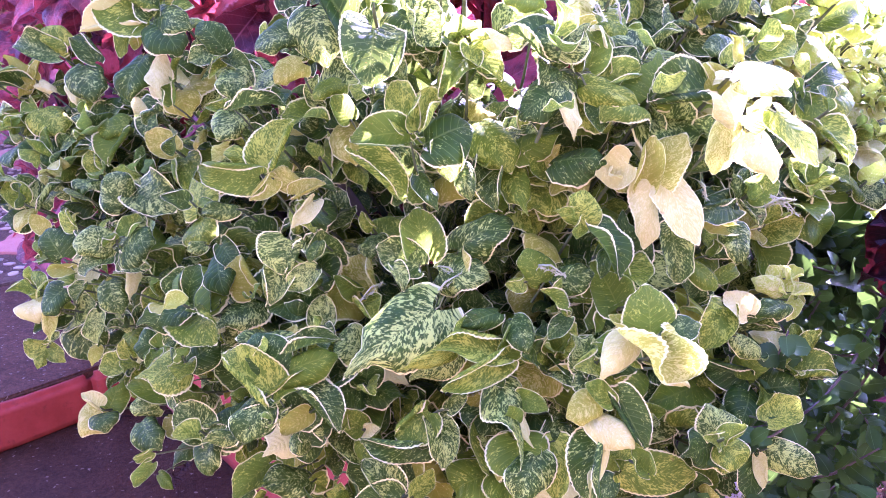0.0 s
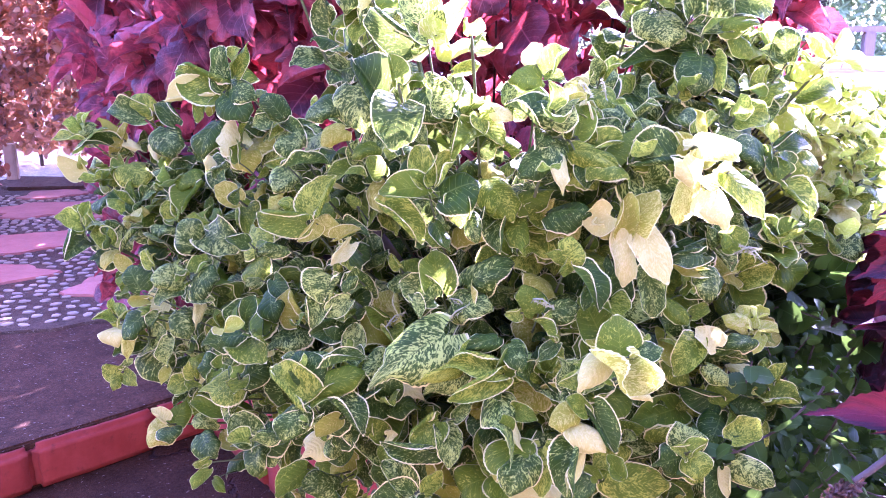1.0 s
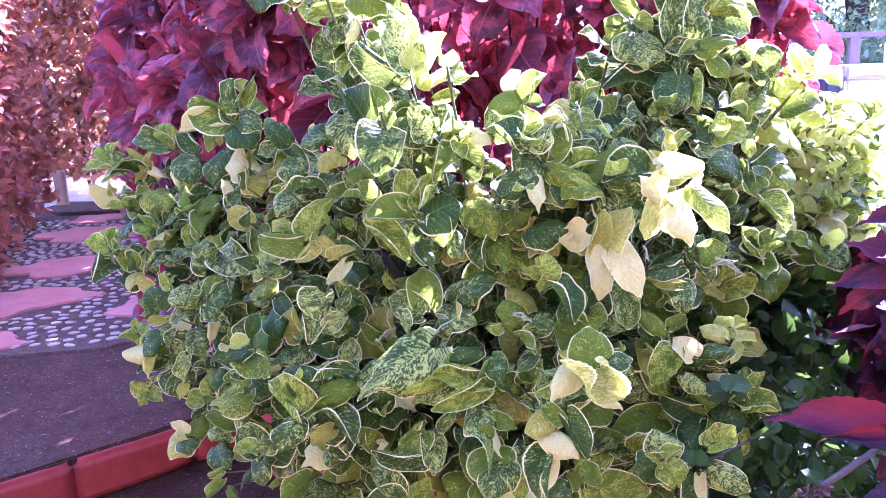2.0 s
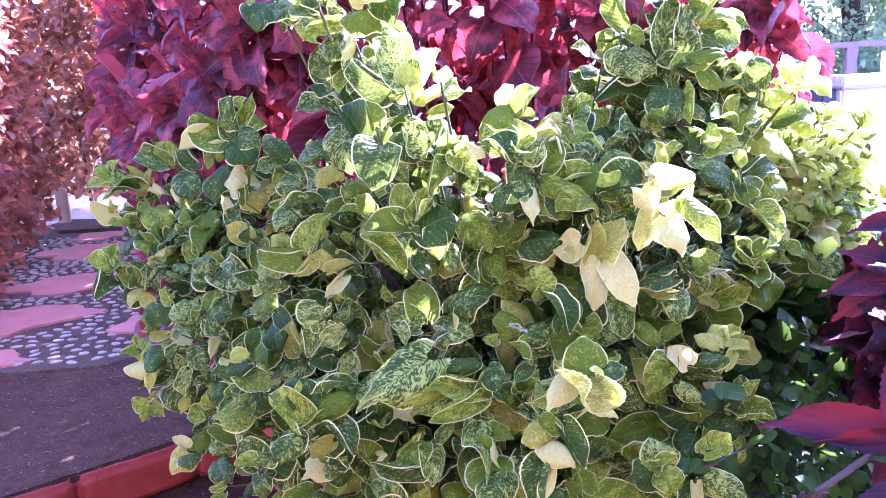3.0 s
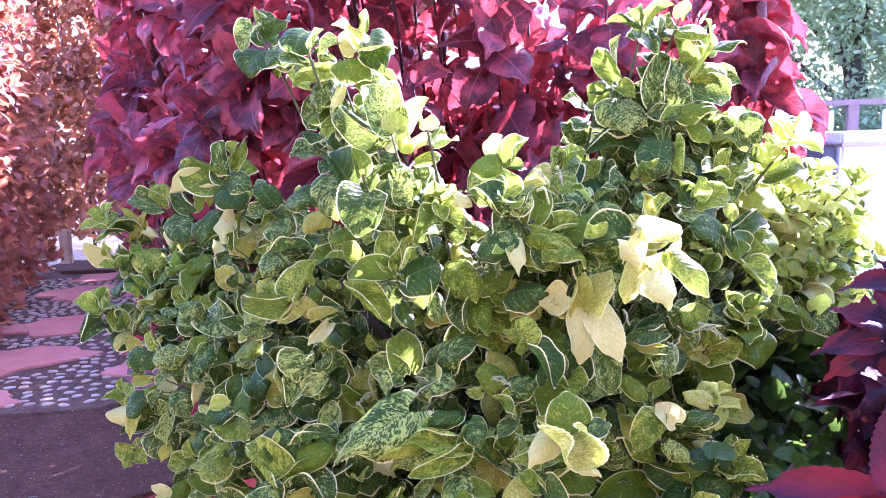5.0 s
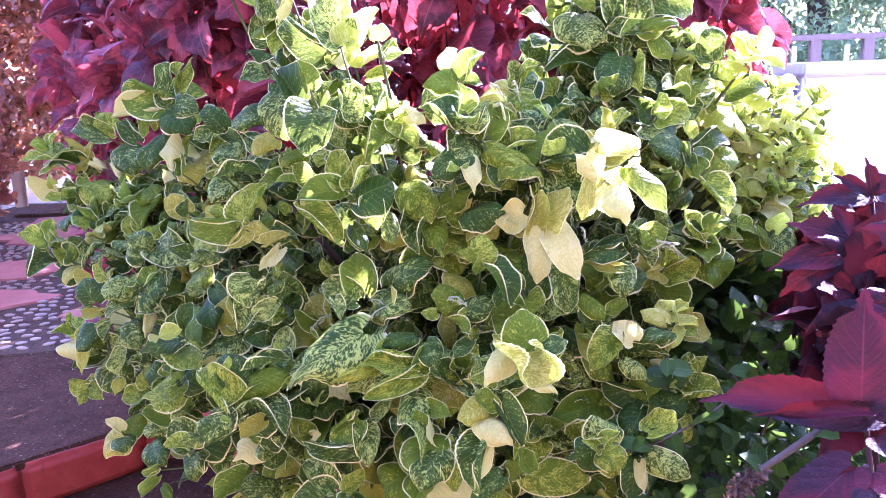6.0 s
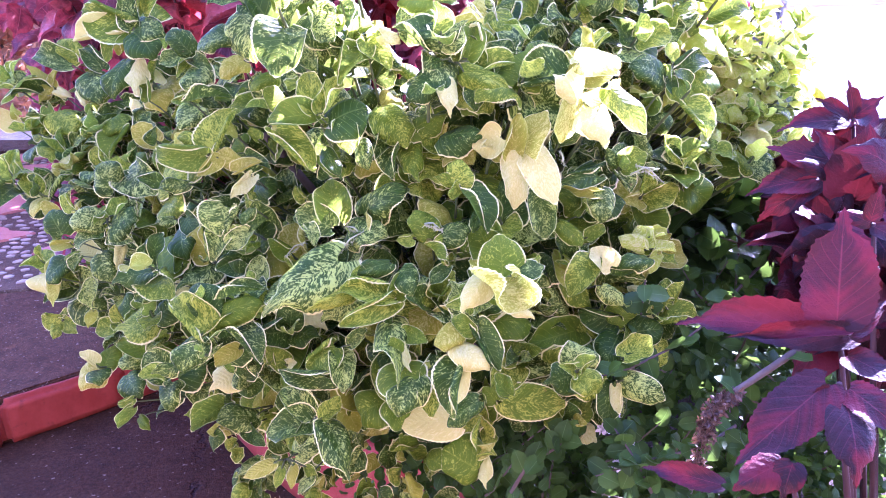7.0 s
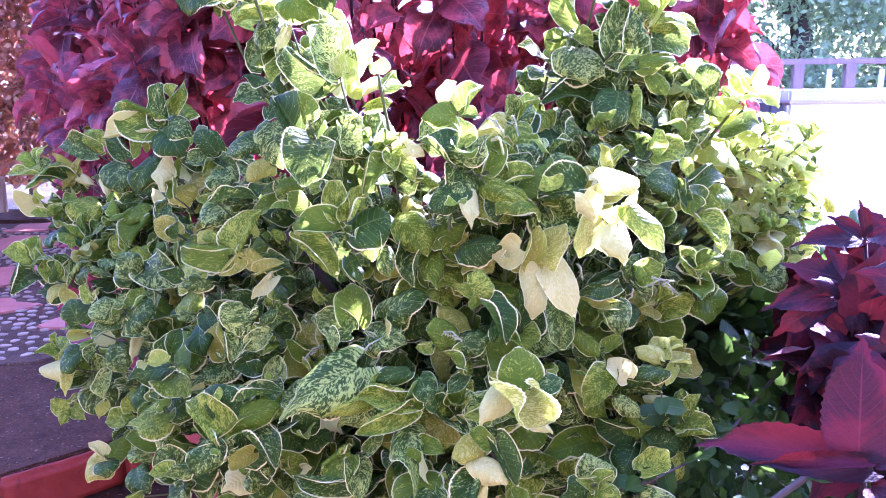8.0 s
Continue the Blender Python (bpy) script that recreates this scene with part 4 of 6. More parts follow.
leaf(stem, (0.085, 0.750, 1.191), (0.020, 0.723, 1.167), 0.4, "lime", 18)
leaf(stem, (0.094, 0.772, 1.224), (0.110, 0.747, 1.197), 0.9, "dark", 17)
leaf(stem, (0.074, 0.745, 1.182), (0.084, 0.734, 1.165), 0.7, "dark", 16)
leaf(stem, (0.079, 0.775, 1.231), (0.039, 0.761, 1.220), 0.6, "dark", 17)
stem = shoot(-0.162, 0.772, 1.140)
leaf(stem, (-0.158, 0.771, 1.152), (-0.184, 0.801, 1.194), 0.9, "dark", 17)
leaf(stem, (-0.159, 0.763, 1.140), (-0.218, 0.795, 1.174), 0.62, "lime", 19)
leaf(stem, (-0.172, 0.755, 1.135), (-0.189, 0.733, 1.098), 1.0, "dark", 17)
leaf(stem, (-0.148, 0.761, 1.125), (-0.176, 0.744, 1.096), 0.55, "dark", 19)
leaf(stem, (-0.157, 0.773, 1.156), (-0.093, 0.796, 1.169), 0.55, "lime", 17)
leaf(stem, (-0.154, 0.791, 1.177), (-0.088, 0.804, 1.185), 0.38, "dark", 18)
leaf(stem, (-0.160, 0.760, 1.136), (-0.111, 0.783, 1.150), 0.38, "lime", 19)
leaf(stem, (-0.127, 0.778, 1.141), (-0.087, 0.741, 1.106), 0.62, "dark", 18)
leaf(stem, (-0.123, 0.764, 1.117), (-0.153, 0.753, 1.097), 0.7, "yellow", 16)
leaf(stem, (-0.196, 0.757, 1.095), (-0.240, 0.753, 1.085), 0.45, "dark", 20)
stem = shoot(-0.410, 1.082, 0.966)
leaf(stem, (-0.398, 1.070, 0.965), (-0.467, 1.083, 0.976), 0.5, "lime", 18)
leaf(stem, (-0.413, 1.066, 0.951), (-0.459, 1.066, 0.946), 0.8, "dark", 17)
leaf(stem, (-0.434, 1.045, 0.936), (-0.393, 1.007, 0.911), 0.85, "dark", 17)
leaf(stem, (-0.371, 1.073, 0.987), (-0.373, 1.029, 0.959), 0.6, "dark", 19)
leaf(stem, (-0.367, 1.076, 1.001), (-0.389, 1.060, 0.995), 0.9, "lime", 21)
leaf(stem, (-0.369, 1.086, 1.071), (-0.417, 1.080, 1.086), 0.75, "lime", 17)
leaf(stem, (-0.398, 1.083, 1.046), (-0.402, 1.055, 1.021), 0.8, "dark", 16)
stem = shoot(-0.409, 0.996, 0.910)
leaf(stem, (-0.400, 0.985, 0.905), (-0.424, 0.968, 0.876), 0.55, "lime", 16)
leaf(stem, (-0.401, 0.992, 0.919), (-0.428, 0.987, 0.910), 0.6, "lime", 18)
leaf(stem, (-0.390, 0.978, 0.890), (-0.365, 0.963, 0.876), 0.6, "lime", 17)
stem = shoot(0.008, 0.758, 1.118)
leaf(stem, (0.007, 0.752, 1.127), (-0.028, 0.736, 1.103), 0.95, "lime", 18)
leaf(stem, (0.016, 0.750, 1.120), (0.023, 0.713, 1.081), 0.65, "dark", 19)
leaf(stem, (0.006, 0.744, 1.088), (-0.068, 0.746, 1.097), 0.4, "dark", 18)
leaf(stem, (-0.018, 0.753, 1.106), (0.013, 0.744, 1.093), 0.7, "dark", 21)
leaf(stem, (0.028, 0.750, 1.131), (0.049, 0.757, 1.151), 0.6, "dark", 16)
stem = shoot(-0.021, 0.729, 1.036)
leaf(stem, (-0.023, 0.721, 1.038), (-0.081, 0.713, 1.020), 0.72, "dark", 16)
leaf(stem, (-0.027, 0.724, 1.045), (-0.065, 0.747, 1.070), 0.7, "dark", 19)
leaf(stem, (-0.009, 0.724, 1.041), (0.012, 0.741, 1.064), 0.7, "lime", 21)
leaf(stem, (-0.000, 0.721, 1.033), (0.032, 0.670, 0.980), 0.55, "dark", 20)
leaf(stem, (-0.003, 0.719, 1.031), (-0.010, 0.703, 1.008), 0.8, "dark", 17)
leaf(stem, (-0.025, 0.720, 1.036), (-0.036, 0.705, 1.011), 0.6, "dark", 16)
stem = shoot(-0.182, 0.901, 0.949)
leaf(stem, (-0.209, 0.903, 0.961), (-0.244, 0.852, 0.940), 0.65, "lime", 16)
leaf(stem, (-0.155, 0.885, 0.950), (-0.213, 0.877, 0.945), 0.8, "dark", 17)
leaf(stem, (-0.163, 0.873, 0.935), (-0.131, 0.848, 0.921), 0.6, "dark", 16)
stem = shoot(0.081, 0.749, 1.159)
leaf(stem, (0.082, 0.742, 1.164), (0.098, 0.667, 1.112), 0.5, "dark", 20)
leaf(stem, (0.089, 0.730, 1.148), (0.113, 0.691, 1.122), 0.4, "cream", 20)
leaf(stem, (0.100, 0.733, 1.154), (0.130, 0.718, 1.149), 0.7, "lime", 16)
stem = shoot(0.119, 0.707, 1.111)
leaf(stem, (0.116, 0.696, 1.113), (0.097, 0.667, 1.076), 0.95, "dark", 17)
leaf(stem, (0.136, 0.711, 1.118), (0.135, 0.679, 1.068), 0.55, "lime", 16)
stem = shoot(0.180, 0.694, 1.171)
leaf(stem, (0.172, 0.687, 1.175), (0.141, 0.680, 1.162), 1.0, "yellow", 17)
leaf(stem, (0.185, 0.687, 1.175), (0.161, 0.701, 1.189), 0.7, "lime", 16)
leaf(stem, (0.192, 0.696, 1.180), (0.218, 0.668, 1.136), 0.5, "dark", 18)
leaf(stem, (0.168, 0.682, 1.162), (0.205, 0.664, 1.139), 0.7, "cream", 17)
leaf(stem, (0.172, 0.679, 1.143), (0.165, 0.646, 1.085), 0.5, "dark", 19)
leaf(stem, (0.176, 0.677, 1.137), (0.163, 0.649, 1.088), 0.3, "cream", 20)
leaf(stem, (0.191, 0.680, 1.092), (0.155, 0.664, 1.065), 0.65, "dark", 17)
leaf(stem, (0.227, 0.688, 1.095), (0.211, 0.699, 1.119), 0.8, "lime", 21)
stem = shoot(0.184, 0.734, 0.980)
leaf(stem, (0.188, 0.720, 0.972), (0.142, 0.725, 0.998), 1.2, "lime", 17)
leaf(stem, (0.180, 0.733, 0.997), (0.192, 0.753, 1.032), 0.7, "lime", 18)
leaf(stem, (0.180, 0.730, 0.992), (0.209, 0.737, 1.001), 0.65, "yellow", 19)
leaf(stem, (0.183, 0.728, 0.987), (0.212, 0.729, 0.988), 0.5, "lime", 18)
leaf(stem, (0.195, 0.727, 0.982), (0.199, 0.700, 0.957), 0.5, "cream", 20)
stem = shoot(0.372, 0.841, 1.118)
leaf(stem, (0.371, 0.834, 1.123), (0.386, 0.855, 1.158), 1.0, "lime", 17)
leaf(stem, (0.369, 0.835, 1.126), (0.320, 0.850, 1.138), 0.65, "dark", 18)
leaf(stem, (0.385, 0.830, 1.114), (0.431, 0.832, 1.118), 1.0, "dark", 17)
leaf(stem, (0.374, 0.830, 1.114), (0.348, 0.789, 1.085), 0.75, "dark", 17)
leaf(stem, (0.388, 0.831, 1.118), (0.377, 0.803, 1.092), 0.6, "lime", 19)
leaf(stem, (0.402, 0.820, 1.094), (0.418, 0.800, 1.074), 0.8, "lime", 16)
leaf(stem, (0.318, 0.846, 1.110), (0.251, 0.805, 1.105), 0.6, "lime", 16)
leaf(stem, (0.307, 0.858, 1.137), (0.259, 0.850, 1.162), 0.65, "dark", 17)
leaf(stem, (0.304, 0.854, 1.127), (0.274, 0.851, 1.137), 0.6, "cream", 18)
stem = shoot(0.362, 0.833, 1.208)
leaf(stem, (0.333, 0.828, 1.217), (0.303, 0.803, 1.175), 0.7, "lime", 19)
leaf(stem, (0.358, 0.823, 1.209), (0.334, 0.837, 1.230), 0.95, "cream", 16)
leaf(stem, (0.409, 0.851, 1.212), (0.370, 0.830, 1.202), 0.65, "dark", 17)
leaf(stem, (0.413, 0.859, 1.222), (0.399, 0.882, 1.247), 0.8, "backlit", 21)
leaf(stem, (0.421, 0.863, 1.221), (0.449, 0.866, 1.215), 0.7, "backlit", 18)
leaf(stem, (0.405, 0.856, 1.223), (0.371, 0.860, 1.238), 0.7, "backlit", 17)
leaf(stem, (0.424, 0.859, 1.213), (0.412, 0.846, 1.191), 0.6, "backlit", 16)
leaf(stem, (0.348, 0.822, 1.183), (0.374, 0.813, 1.159), 0.7, "dark", 17)
leaf(stem, (0.308, 0.833, 1.184), (0.288, 0.866, 1.220), 0.5, "backlit", 18)
leaf(stem, (0.331, 0.852, 1.240), (0.354, 0.864, 1.252), 0.7, "lime", 16)
leaf(stem, (0.414, 0.869, 1.235), (0.438, 0.882, 1.243), 0.7, "backlit", 21)
stem = shoot(0.126, 0.929, 1.546)
leaf(stem, (0.130, 0.920, 1.541), (0.085, 0.903, 1.537), 0.85, "lime", 17)
leaf(stem, (0.122, 0.925, 1.560), (0.116, 0.936, 1.588), 1.1, "cream", 21)
leaf(stem, (0.132, 0.923, 1.546), (0.166, 0.954, 1.580), 0.6, "lime", 18)
leaf(stem, (0.135, 0.921, 1.541), (0.164, 0.926, 1.537), 0.6, "dark", 16)
leaf(stem, (0.118, 0.908, 1.524), (0.142, 0.887, 1.502), 0.7, "lime", 17)
stem = shoot(0.162, 0.874, 1.467)
leaf(stem, (0.155, 0.878, 1.485), (0.113, 0.888, 1.507), 0.95, "dark", 17)
leaf(stem, (0.163, 0.866, 1.468), (0.165, 0.890, 1.501), 0.6, "lime", 21)
leaf(stem, (0.176, 0.875, 1.470), (0.190, 0.906, 1.510), 0.7, "lime", 16)
leaf(stem, (0.196, 0.886, 1.470), (0.186, 0.916, 1.514), 0.35, "cream", 18)
leaf(stem, (0.153, 0.891, 1.507), (0.189, 0.908, 1.517), 0.4, "yellow", 18)
leaf(stem, (0.148, 0.852, 1.452), (0.101, 0.837, 1.421), 0.9, "dark", 17)
leaf(stem, (0.151, 0.851, 1.447), (0.157, 0.823, 1.402), 0.5, "cream", 20)
leaf(stem, (0.172, 0.861, 1.455), (0.227, 0.864, 1.428), 0.58, "lime", 17)
leaf(stem, (0.187, 0.878, 1.462), (0.240, 0.894, 1.464), 0.55, "lime", 18)
leaf(stem, (0.184, 0.863, 1.438), (0.188, 0.844, 1.407), 0.8, "dark", 16)
leaf(stem, (0.143, 0.863, 1.470), (0.126, 0.851, 1.459), 0.8, "dark", 17)
stem = shoot(0.302, 0.886, 1.451)
leaf(stem, (0.301, 0.876, 1.450), (0.239, 0.870, 1.436), 0.85, "dark", 19)
leaf(stem, (0.342, 0.915, 1.485), (0.307, 0.917, 1.489), 1.1, "dark", 17)
leaf(stem, (0.305, 0.888, 1.463), (0.360, 0.884, 1.443), 0.75, "yellow", 19)
leaf(stem, (0.329, 0.895, 1.474), (0.361, 0.917, 1.494), 0.5, "lime", 18)
stem = shoot(0.253, 1.078, 1.537)
leaf(stem, (0.327, 1.084, 1.569), (0.247, 1.057, 1.551), 0.62, "dark", 18)
leaf(stem, (0.254, 1.072, 1.540), (0.236, 1.032, 1.502), 0.75, "lime", 17)
leaf(stem, (0.223, 1.050, 1.530), (0.205, 1.007, 1.489), 0.7, "dark", 18)
leaf(stem, (0.209, 1.048, 1.546), (0.244, 1.061, 1.550), 0.4, "lime", 18)
leaf(stem, (0.260, 1.054, 1.517), (0.267, 1.007, 1.468), 0.75, "dark", 17)
leaf(stem, (0.278, 1.066, 1.528), (0.289, 1.028, 1.487), 0.6, "dark", 16)
stem = shoot(0.165, 0.802, 1.325)
leaf(stem, (0.164, 0.793, 1.323), (0.168, 0.812, 1.354), 1.0, "lime", 17)
leaf(stem, (0.162, 0.795, 1.328), (0.135, 0.798, 1.334), 0.5, "lime", 20)
leaf(stem, (0.179, 0.796, 1.320), (0.202, 0.768, 1.270), 0.62, "dark", 18)
leaf(stem, (0.166, 0.795, 1.328), (0.158, 0.783, 1.309), 0.7, "lime", 21)
leaf(stem, (0.191, 0.792, 1.294), (0.184, 0.776, 1.269), 0.6, "dark", 17)
stem = shoot(0.131, 0.803, 1.256)
leaf(stem, (0.126, 0.795, 1.257), (0.109, 0.814, 1.289), 0.95, "lime", 17)
leaf(stem, (0.138, 0.794, 1.258), (0.181, 0.796, 1.267), 0.8, "dark", 17)
leaf(stem, (0.138, 0.792, 1.254), (0.153, 0.769, 1.229), 1.1, "lime", 23)
leaf(stem, (0.107, 0.795, 1.257), (0.087, 0.791, 1.256), 0.9, "lime", 18)
leaf(stem, (0.151, 0.776, 1.224), (0.131, 0.757, 1.208), 0.7, "dark", 16)
stem = shoot(0.279, 0.842, 1.305)
leaf(stem, (0.267, 0.830, 1.307), (0.273, 0.809, 1.250), 0.65, "dark", 16)
leaf(stem, (0.342, 0.867, 1.319), (0.292, 0.846, 1.312), 0.55, "dark", 18)
leaf(stem, (0.344, 0.865, 1.294), (0.296, 0.856, 1.306), 0.4, "yellow", 18)
leaf(stem, (0.346, 0.865, 1.299), (0.347, 0.845, 1.260), 0.9, "dark", 17)
leaf(stem, (0.292, 0.838, 1.265), (0.322, 0.831, 1.234), 0.6, "lime", 17)
leaf(stem, (0.315, 0.847, 1.270), (0.327, 0.861, 1.285), 0.6, "lime", 21)
stem = shoot(0.393, 1.079, 1.624)
leaf(stem, (0.350, 1.065, 1.627), (0.367, 1.103, 1.701), 0.5, "dark", 18)
leaf(stem, (0.389, 1.069, 1.622), (0.378, 1.097, 1.686), 0.62, "dark", 17)
leaf(stem, (0.407, 1.094, 1.666), (0.449, 1.122, 1.712), 0.6, "backlit", 18)
leaf(stem, (0.415, 1.093, 1.647), (0.470, 1.100, 1.629), 0.9, "dark", 19)
leaf(stem, (0.391, 1.063, 1.609), (0.447, 1.081, 1.610), 0.6, "lime", 17)
leaf(stem, (0.396, 1.063, 1.603), (0.339, 1.055, 1.609), 0.5, "dark", 16)
leaf(stem, (0.412, 1.069, 1.595), (0.433, 1.060, 1.561), 0.75, "lime", 17)
leaf(stem, (0.407, 1.101, 1.685), (0.392, 1.117, 1.733), 0.6, "lime", 16)
stem = shoot(0.296, 1.104, 1.653)
leaf(stem, (0.294, 1.102, 1.663), (0.267, 1.120, 1.716), 0.65, "lime", 18)
leaf(stem, (0.305, 1.088, 1.633), (0.313, 1.053, 1.578), 1.2, "dark", 17)
leaf(stem, (0.287, 1.097, 1.656), (0.255, 1.081, 1.643), 0.7, "dark", 17)
leaf(stem, (0.300, 1.097, 1.656), (0.325, 1.080, 1.635), 0.7, "lime", 16)
leaf(stem, (0.288, 1.087, 1.630), (0.278, 1.071, 1.605), 0.7, "dark", 16)
stem = shoot(0.364, 1.064, 1.568)
leaf(stem, (0.363, 1.056, 1.571), (0.346, 1.006, 1.512), 0.75, "dark", 17)
leaf(stem, (0.360, 1.055, 1.568), (0.355, 1.061, 1.590), 0.6, "dark", 21)
leaf(stem, (0.382, 1.060, 1.566), (0.388, 1.027, 1.516), 0.6, "lime", 19)
leaf(stem, (0.395, 1.058, 1.542), (0.410, 1.045, 1.517), 0.7, "dark", 17)
stem = shoot(0.520, 1.165, 1.557)
leaf(stem, (0.516, 1.156, 1.557), (0.512, 1.180, 1.610), 0.85, "dark", 17)
leaf(stem, (0.516, 1.155, 1.539), (0.549, 1.158, 1.525), 0.85, "dark", 16)
leaf(stem, (0.560, 1.173, 1.600), (0.582, 1.147, 1.550), 0.6, "backlit", 17)
leaf(stem, (0.538, 1.164, 1.568), (0.554, 1.156, 1.543), 0.6, "lime", 18)
leaf(stem, (0.505, 1.157, 1.562), (0.471, 1.151, 1.576), 0.7, "dark", 16)
leaf(stem, (0.523, 1.160, 1.562), (0.542, 1.177, 1.597), 0.5, "lime", 18)
stem = shoot(0.451, 0.988, 1.430)
leaf(stem, (0.442, 0.979, 1.429), (0.391, 0.969, 1.448), 0.95, "dark", 17)
leaf(stem, (0.463, 0.991, 1.440), (0.507, 1.012, 1.452), 0.85, "dark", 19)
leaf(stem, (0.468, 0.988, 1.428), (0.522, 0.998, 1.416), 0.9, "lime", 17)
leaf(stem, (0.456, 0.979, 1.424), (0.481, 0.971, 1.391), 0.95, "lime", 17)
leaf(stem, (0.448, 0.978, 1.426), (0.439, 0.992, 1.449), 0.8, "lime", 21)
leaf(stem, (0.457, 0.998, 1.451), (0.452, 1.015, 1.476), 0.7, "lime", 16)
leaf(stem, (0.450, 0.979, 1.429), (0.456, 0.971, 1.406), 0.7, "dark", 16)
stem = shoot(0.218, 0.711, 1.230)
leaf(stem, (0.221, 0.702, 1.236), (0.216, 0.721, 1.285), 1.1, "lime", 10)
leaf(stem, (0.202, 0.704, 1.238), (0.173, 0.687, 1.200), 0.7, "cream", 15)
leaf(stem, (0.222, 0.702, 1.234), (0.227, 0.654, 1.212), 1.5, "yellow", 14)
leaf(stem, (0.213, 0.703, 1.236), (0.181, 0.711, 1.256), 0.65, "yellow", 2)
leaf(stem, (0.231, 0.703, 1.239), (0.269, 0.706, 1.250), 0.85, "dark", 10)
leaf(stem, (0.240, 0.697, 1.226), (0.267, 0.703, 1.242), 0.7, "lime", 4)
leaf(stem, (0.233, 0.690, 1.207), (0.256, 0.682, 1.194), 0.6, "cream", 15)
leaf(stem, (0.221, 0.700, 1.230), (0.246, 0.699, 1.231), 1.0, "yellow", 1)
stem = shoot(0.242, 0.838, 1.352)
leaf(stem, (0.250, 0.831, 1.368), (0.286, 0.790, 1.300), 0.52, "cream", 10)
leaf(stem, (0.240, 0.830, 1.361), (0.234, 0.810, 1.289), 0.5, "cream", 0)
leaf(stem, (0.240, 0.828, 1.353), (0.276, 0.839, 1.409), 0.78, "yellow", 10)
leaf(stem, (0.235, 0.828, 1.351), (0.242, 0.840, 1.406), 0.5, "yellow", 4)
leaf(stem, (0.218, 0.835, 1.377), (0.182, 0.832, 1.365), 1.2, "cream", 13)
stem = shoot(0.309, 0.798, 1.424)
leaf(stem, (0.302, 0.789, 1.427), (0.288, 0.780, 1.377), 0.62, "yellow", 0)
leaf(stem, (0.308, 0.789, 1.428), (0.280, 0.796, 1.456), 0.7, "cream", 5)
leaf(stem, (0.321, 0.785, 1.419), (0.338, 0.753, 1.375), 0.9, "cream", 15)
leaf(stem, (0.316, 0.787, 1.423), (0.341, 0.786, 1.438), 0.8, "yellow", 2)
leaf(stem, (0.345, 0.786, 1.438), (0.386, 0.768, 1.388), 0.6, "lime", 10)
leaf(stem, (0.310, 0.795, 1.468), (0.354, 0.788, 1.460), 0.7, "yellow", 3)
leaf(stem, (0.301, 0.790, 1.434), (0.308, 0.795, 1.465), 0.8, "cream", 6)
stem = shoot(0.215, 0.772, 1.041)
leaf(stem, (0.219, 0.764, 1.047), (0.302, 0.761, 1.045), 0.62, "lime", 10)
leaf(stem, (0.210, 0.764, 1.047), (0.194, 0.772, 1.063), 0.9, "lime", 4)
stem = shoot(0.159, 0.741, 1.025)
leaf(stem, (0.161, 0.733, 1.031), (0.083, 0.718, 1.042), 0.62, "cream", 10)
stem = shoot(0.357, 0.761, 1.071)
leaf(stem, (0.355, 0.753, 1.077), (0.347, 0.730, 1.034), 0.75, "dark", 10)
leaf(stem, (0.359, 0.751, 1.075), (0.363, 0.735, 1.046), 0.5, "cream", 4)
leaf(stem, (0.370, 0.754, 1.083), (0.419, 0.736, 1.065), 0.7, "dark", 0)
leaf(stem, (0.371, 0.766, 1.108), (0.405, 0.773, 1.135), 0.9, "lime", 7)
stem = shoot(-0.971, 1.677, 1.281)
leaf(stem, (-0.958, 1.674, 1.281), (-1.001, 1.652, 1.332), 0.8, "cream", 6)
stem = shoot(-0.063, 0.730, 0.976)
leaf(stem, (-0.076, 0.715, 0.979), (-0.110, 0.695, 0.970), 0.5, "yellow", 10)
leaf(stem, (-0.065, 0.714, 0.972), (-0.071, 0.699, 0.953), 0.6, "lime", 10)
leaf(stem, (-0.051, 0.719, 0.973), (-0.052, 0.703, 0.949), 0.6, "yellow", 10)
leaf(stem, (-0.035, 0.722, 0.970), (-0.020, 0.716, 0.953), 0.7, "lime", 10)
leaf(stem, (-0.028, 0.718, 0.960), (-0.043, 0.701, 0.943), 0.7, "dark", 10)
stem = shoot(0.228, 0.921, 1.423)
leaf(stem, (0.231, 0.912, 1.436), (0.220, 0.911, 1.416), 0.8, "scarlet", 10)

sprig(-0.273, 1.100, 1.768, 0.084, "dark", 5)
sprig(-0.130, 0.882, 1.713, 0.051, "dark", 2)
sprig(-0.061, 0.915, 1.734, 0.059, "cream", 4)
sprig(-0.081, 1.085, 1.694, 0.059, "lime", 3)
sprig(-0.133, 1.024, 1.639, 0.056, "dark", 2)
sprig(-0.251, 1.377, 1.589, 0.095, "dark", 6)
sprig(0.042, 0.818, 1.600, 0.053, "lime", 2)
sprig(-0.046, 0.819, 1.539, 0.057, "dark", 2)
sprig(0.013, 0.880, 1.511, 0.045, "lime", 2)
sprig(-0.396, 1.199, 1.554, 0.071, "lime", 2)
sprig(-0.181, 1.029, 1.497, 0.071, "dark", 2)
sprig(0.287, 1.116, 1.549, 0.068, "dark", 2)
sprig(0.145, 0.861, 1.505, 0.060, "dark", 5)
sprig(0.198, 0.910, 1.483, 0.063, "dark", 5)
sprig(0.132, 0.826, 1.437, 0.050, "dark", 2)
sprig(0.249, 0.863, 1.452, 0.070, "dark", 4)
sprig(0.328, 0.851, 1.480, 0.044, "cream", 3)
sprig(0.349, 0.864, 1.423, 0.056, "cream", 2)
sprig(0.203, 0.837, 1.366, 0.033, "cream", 2)
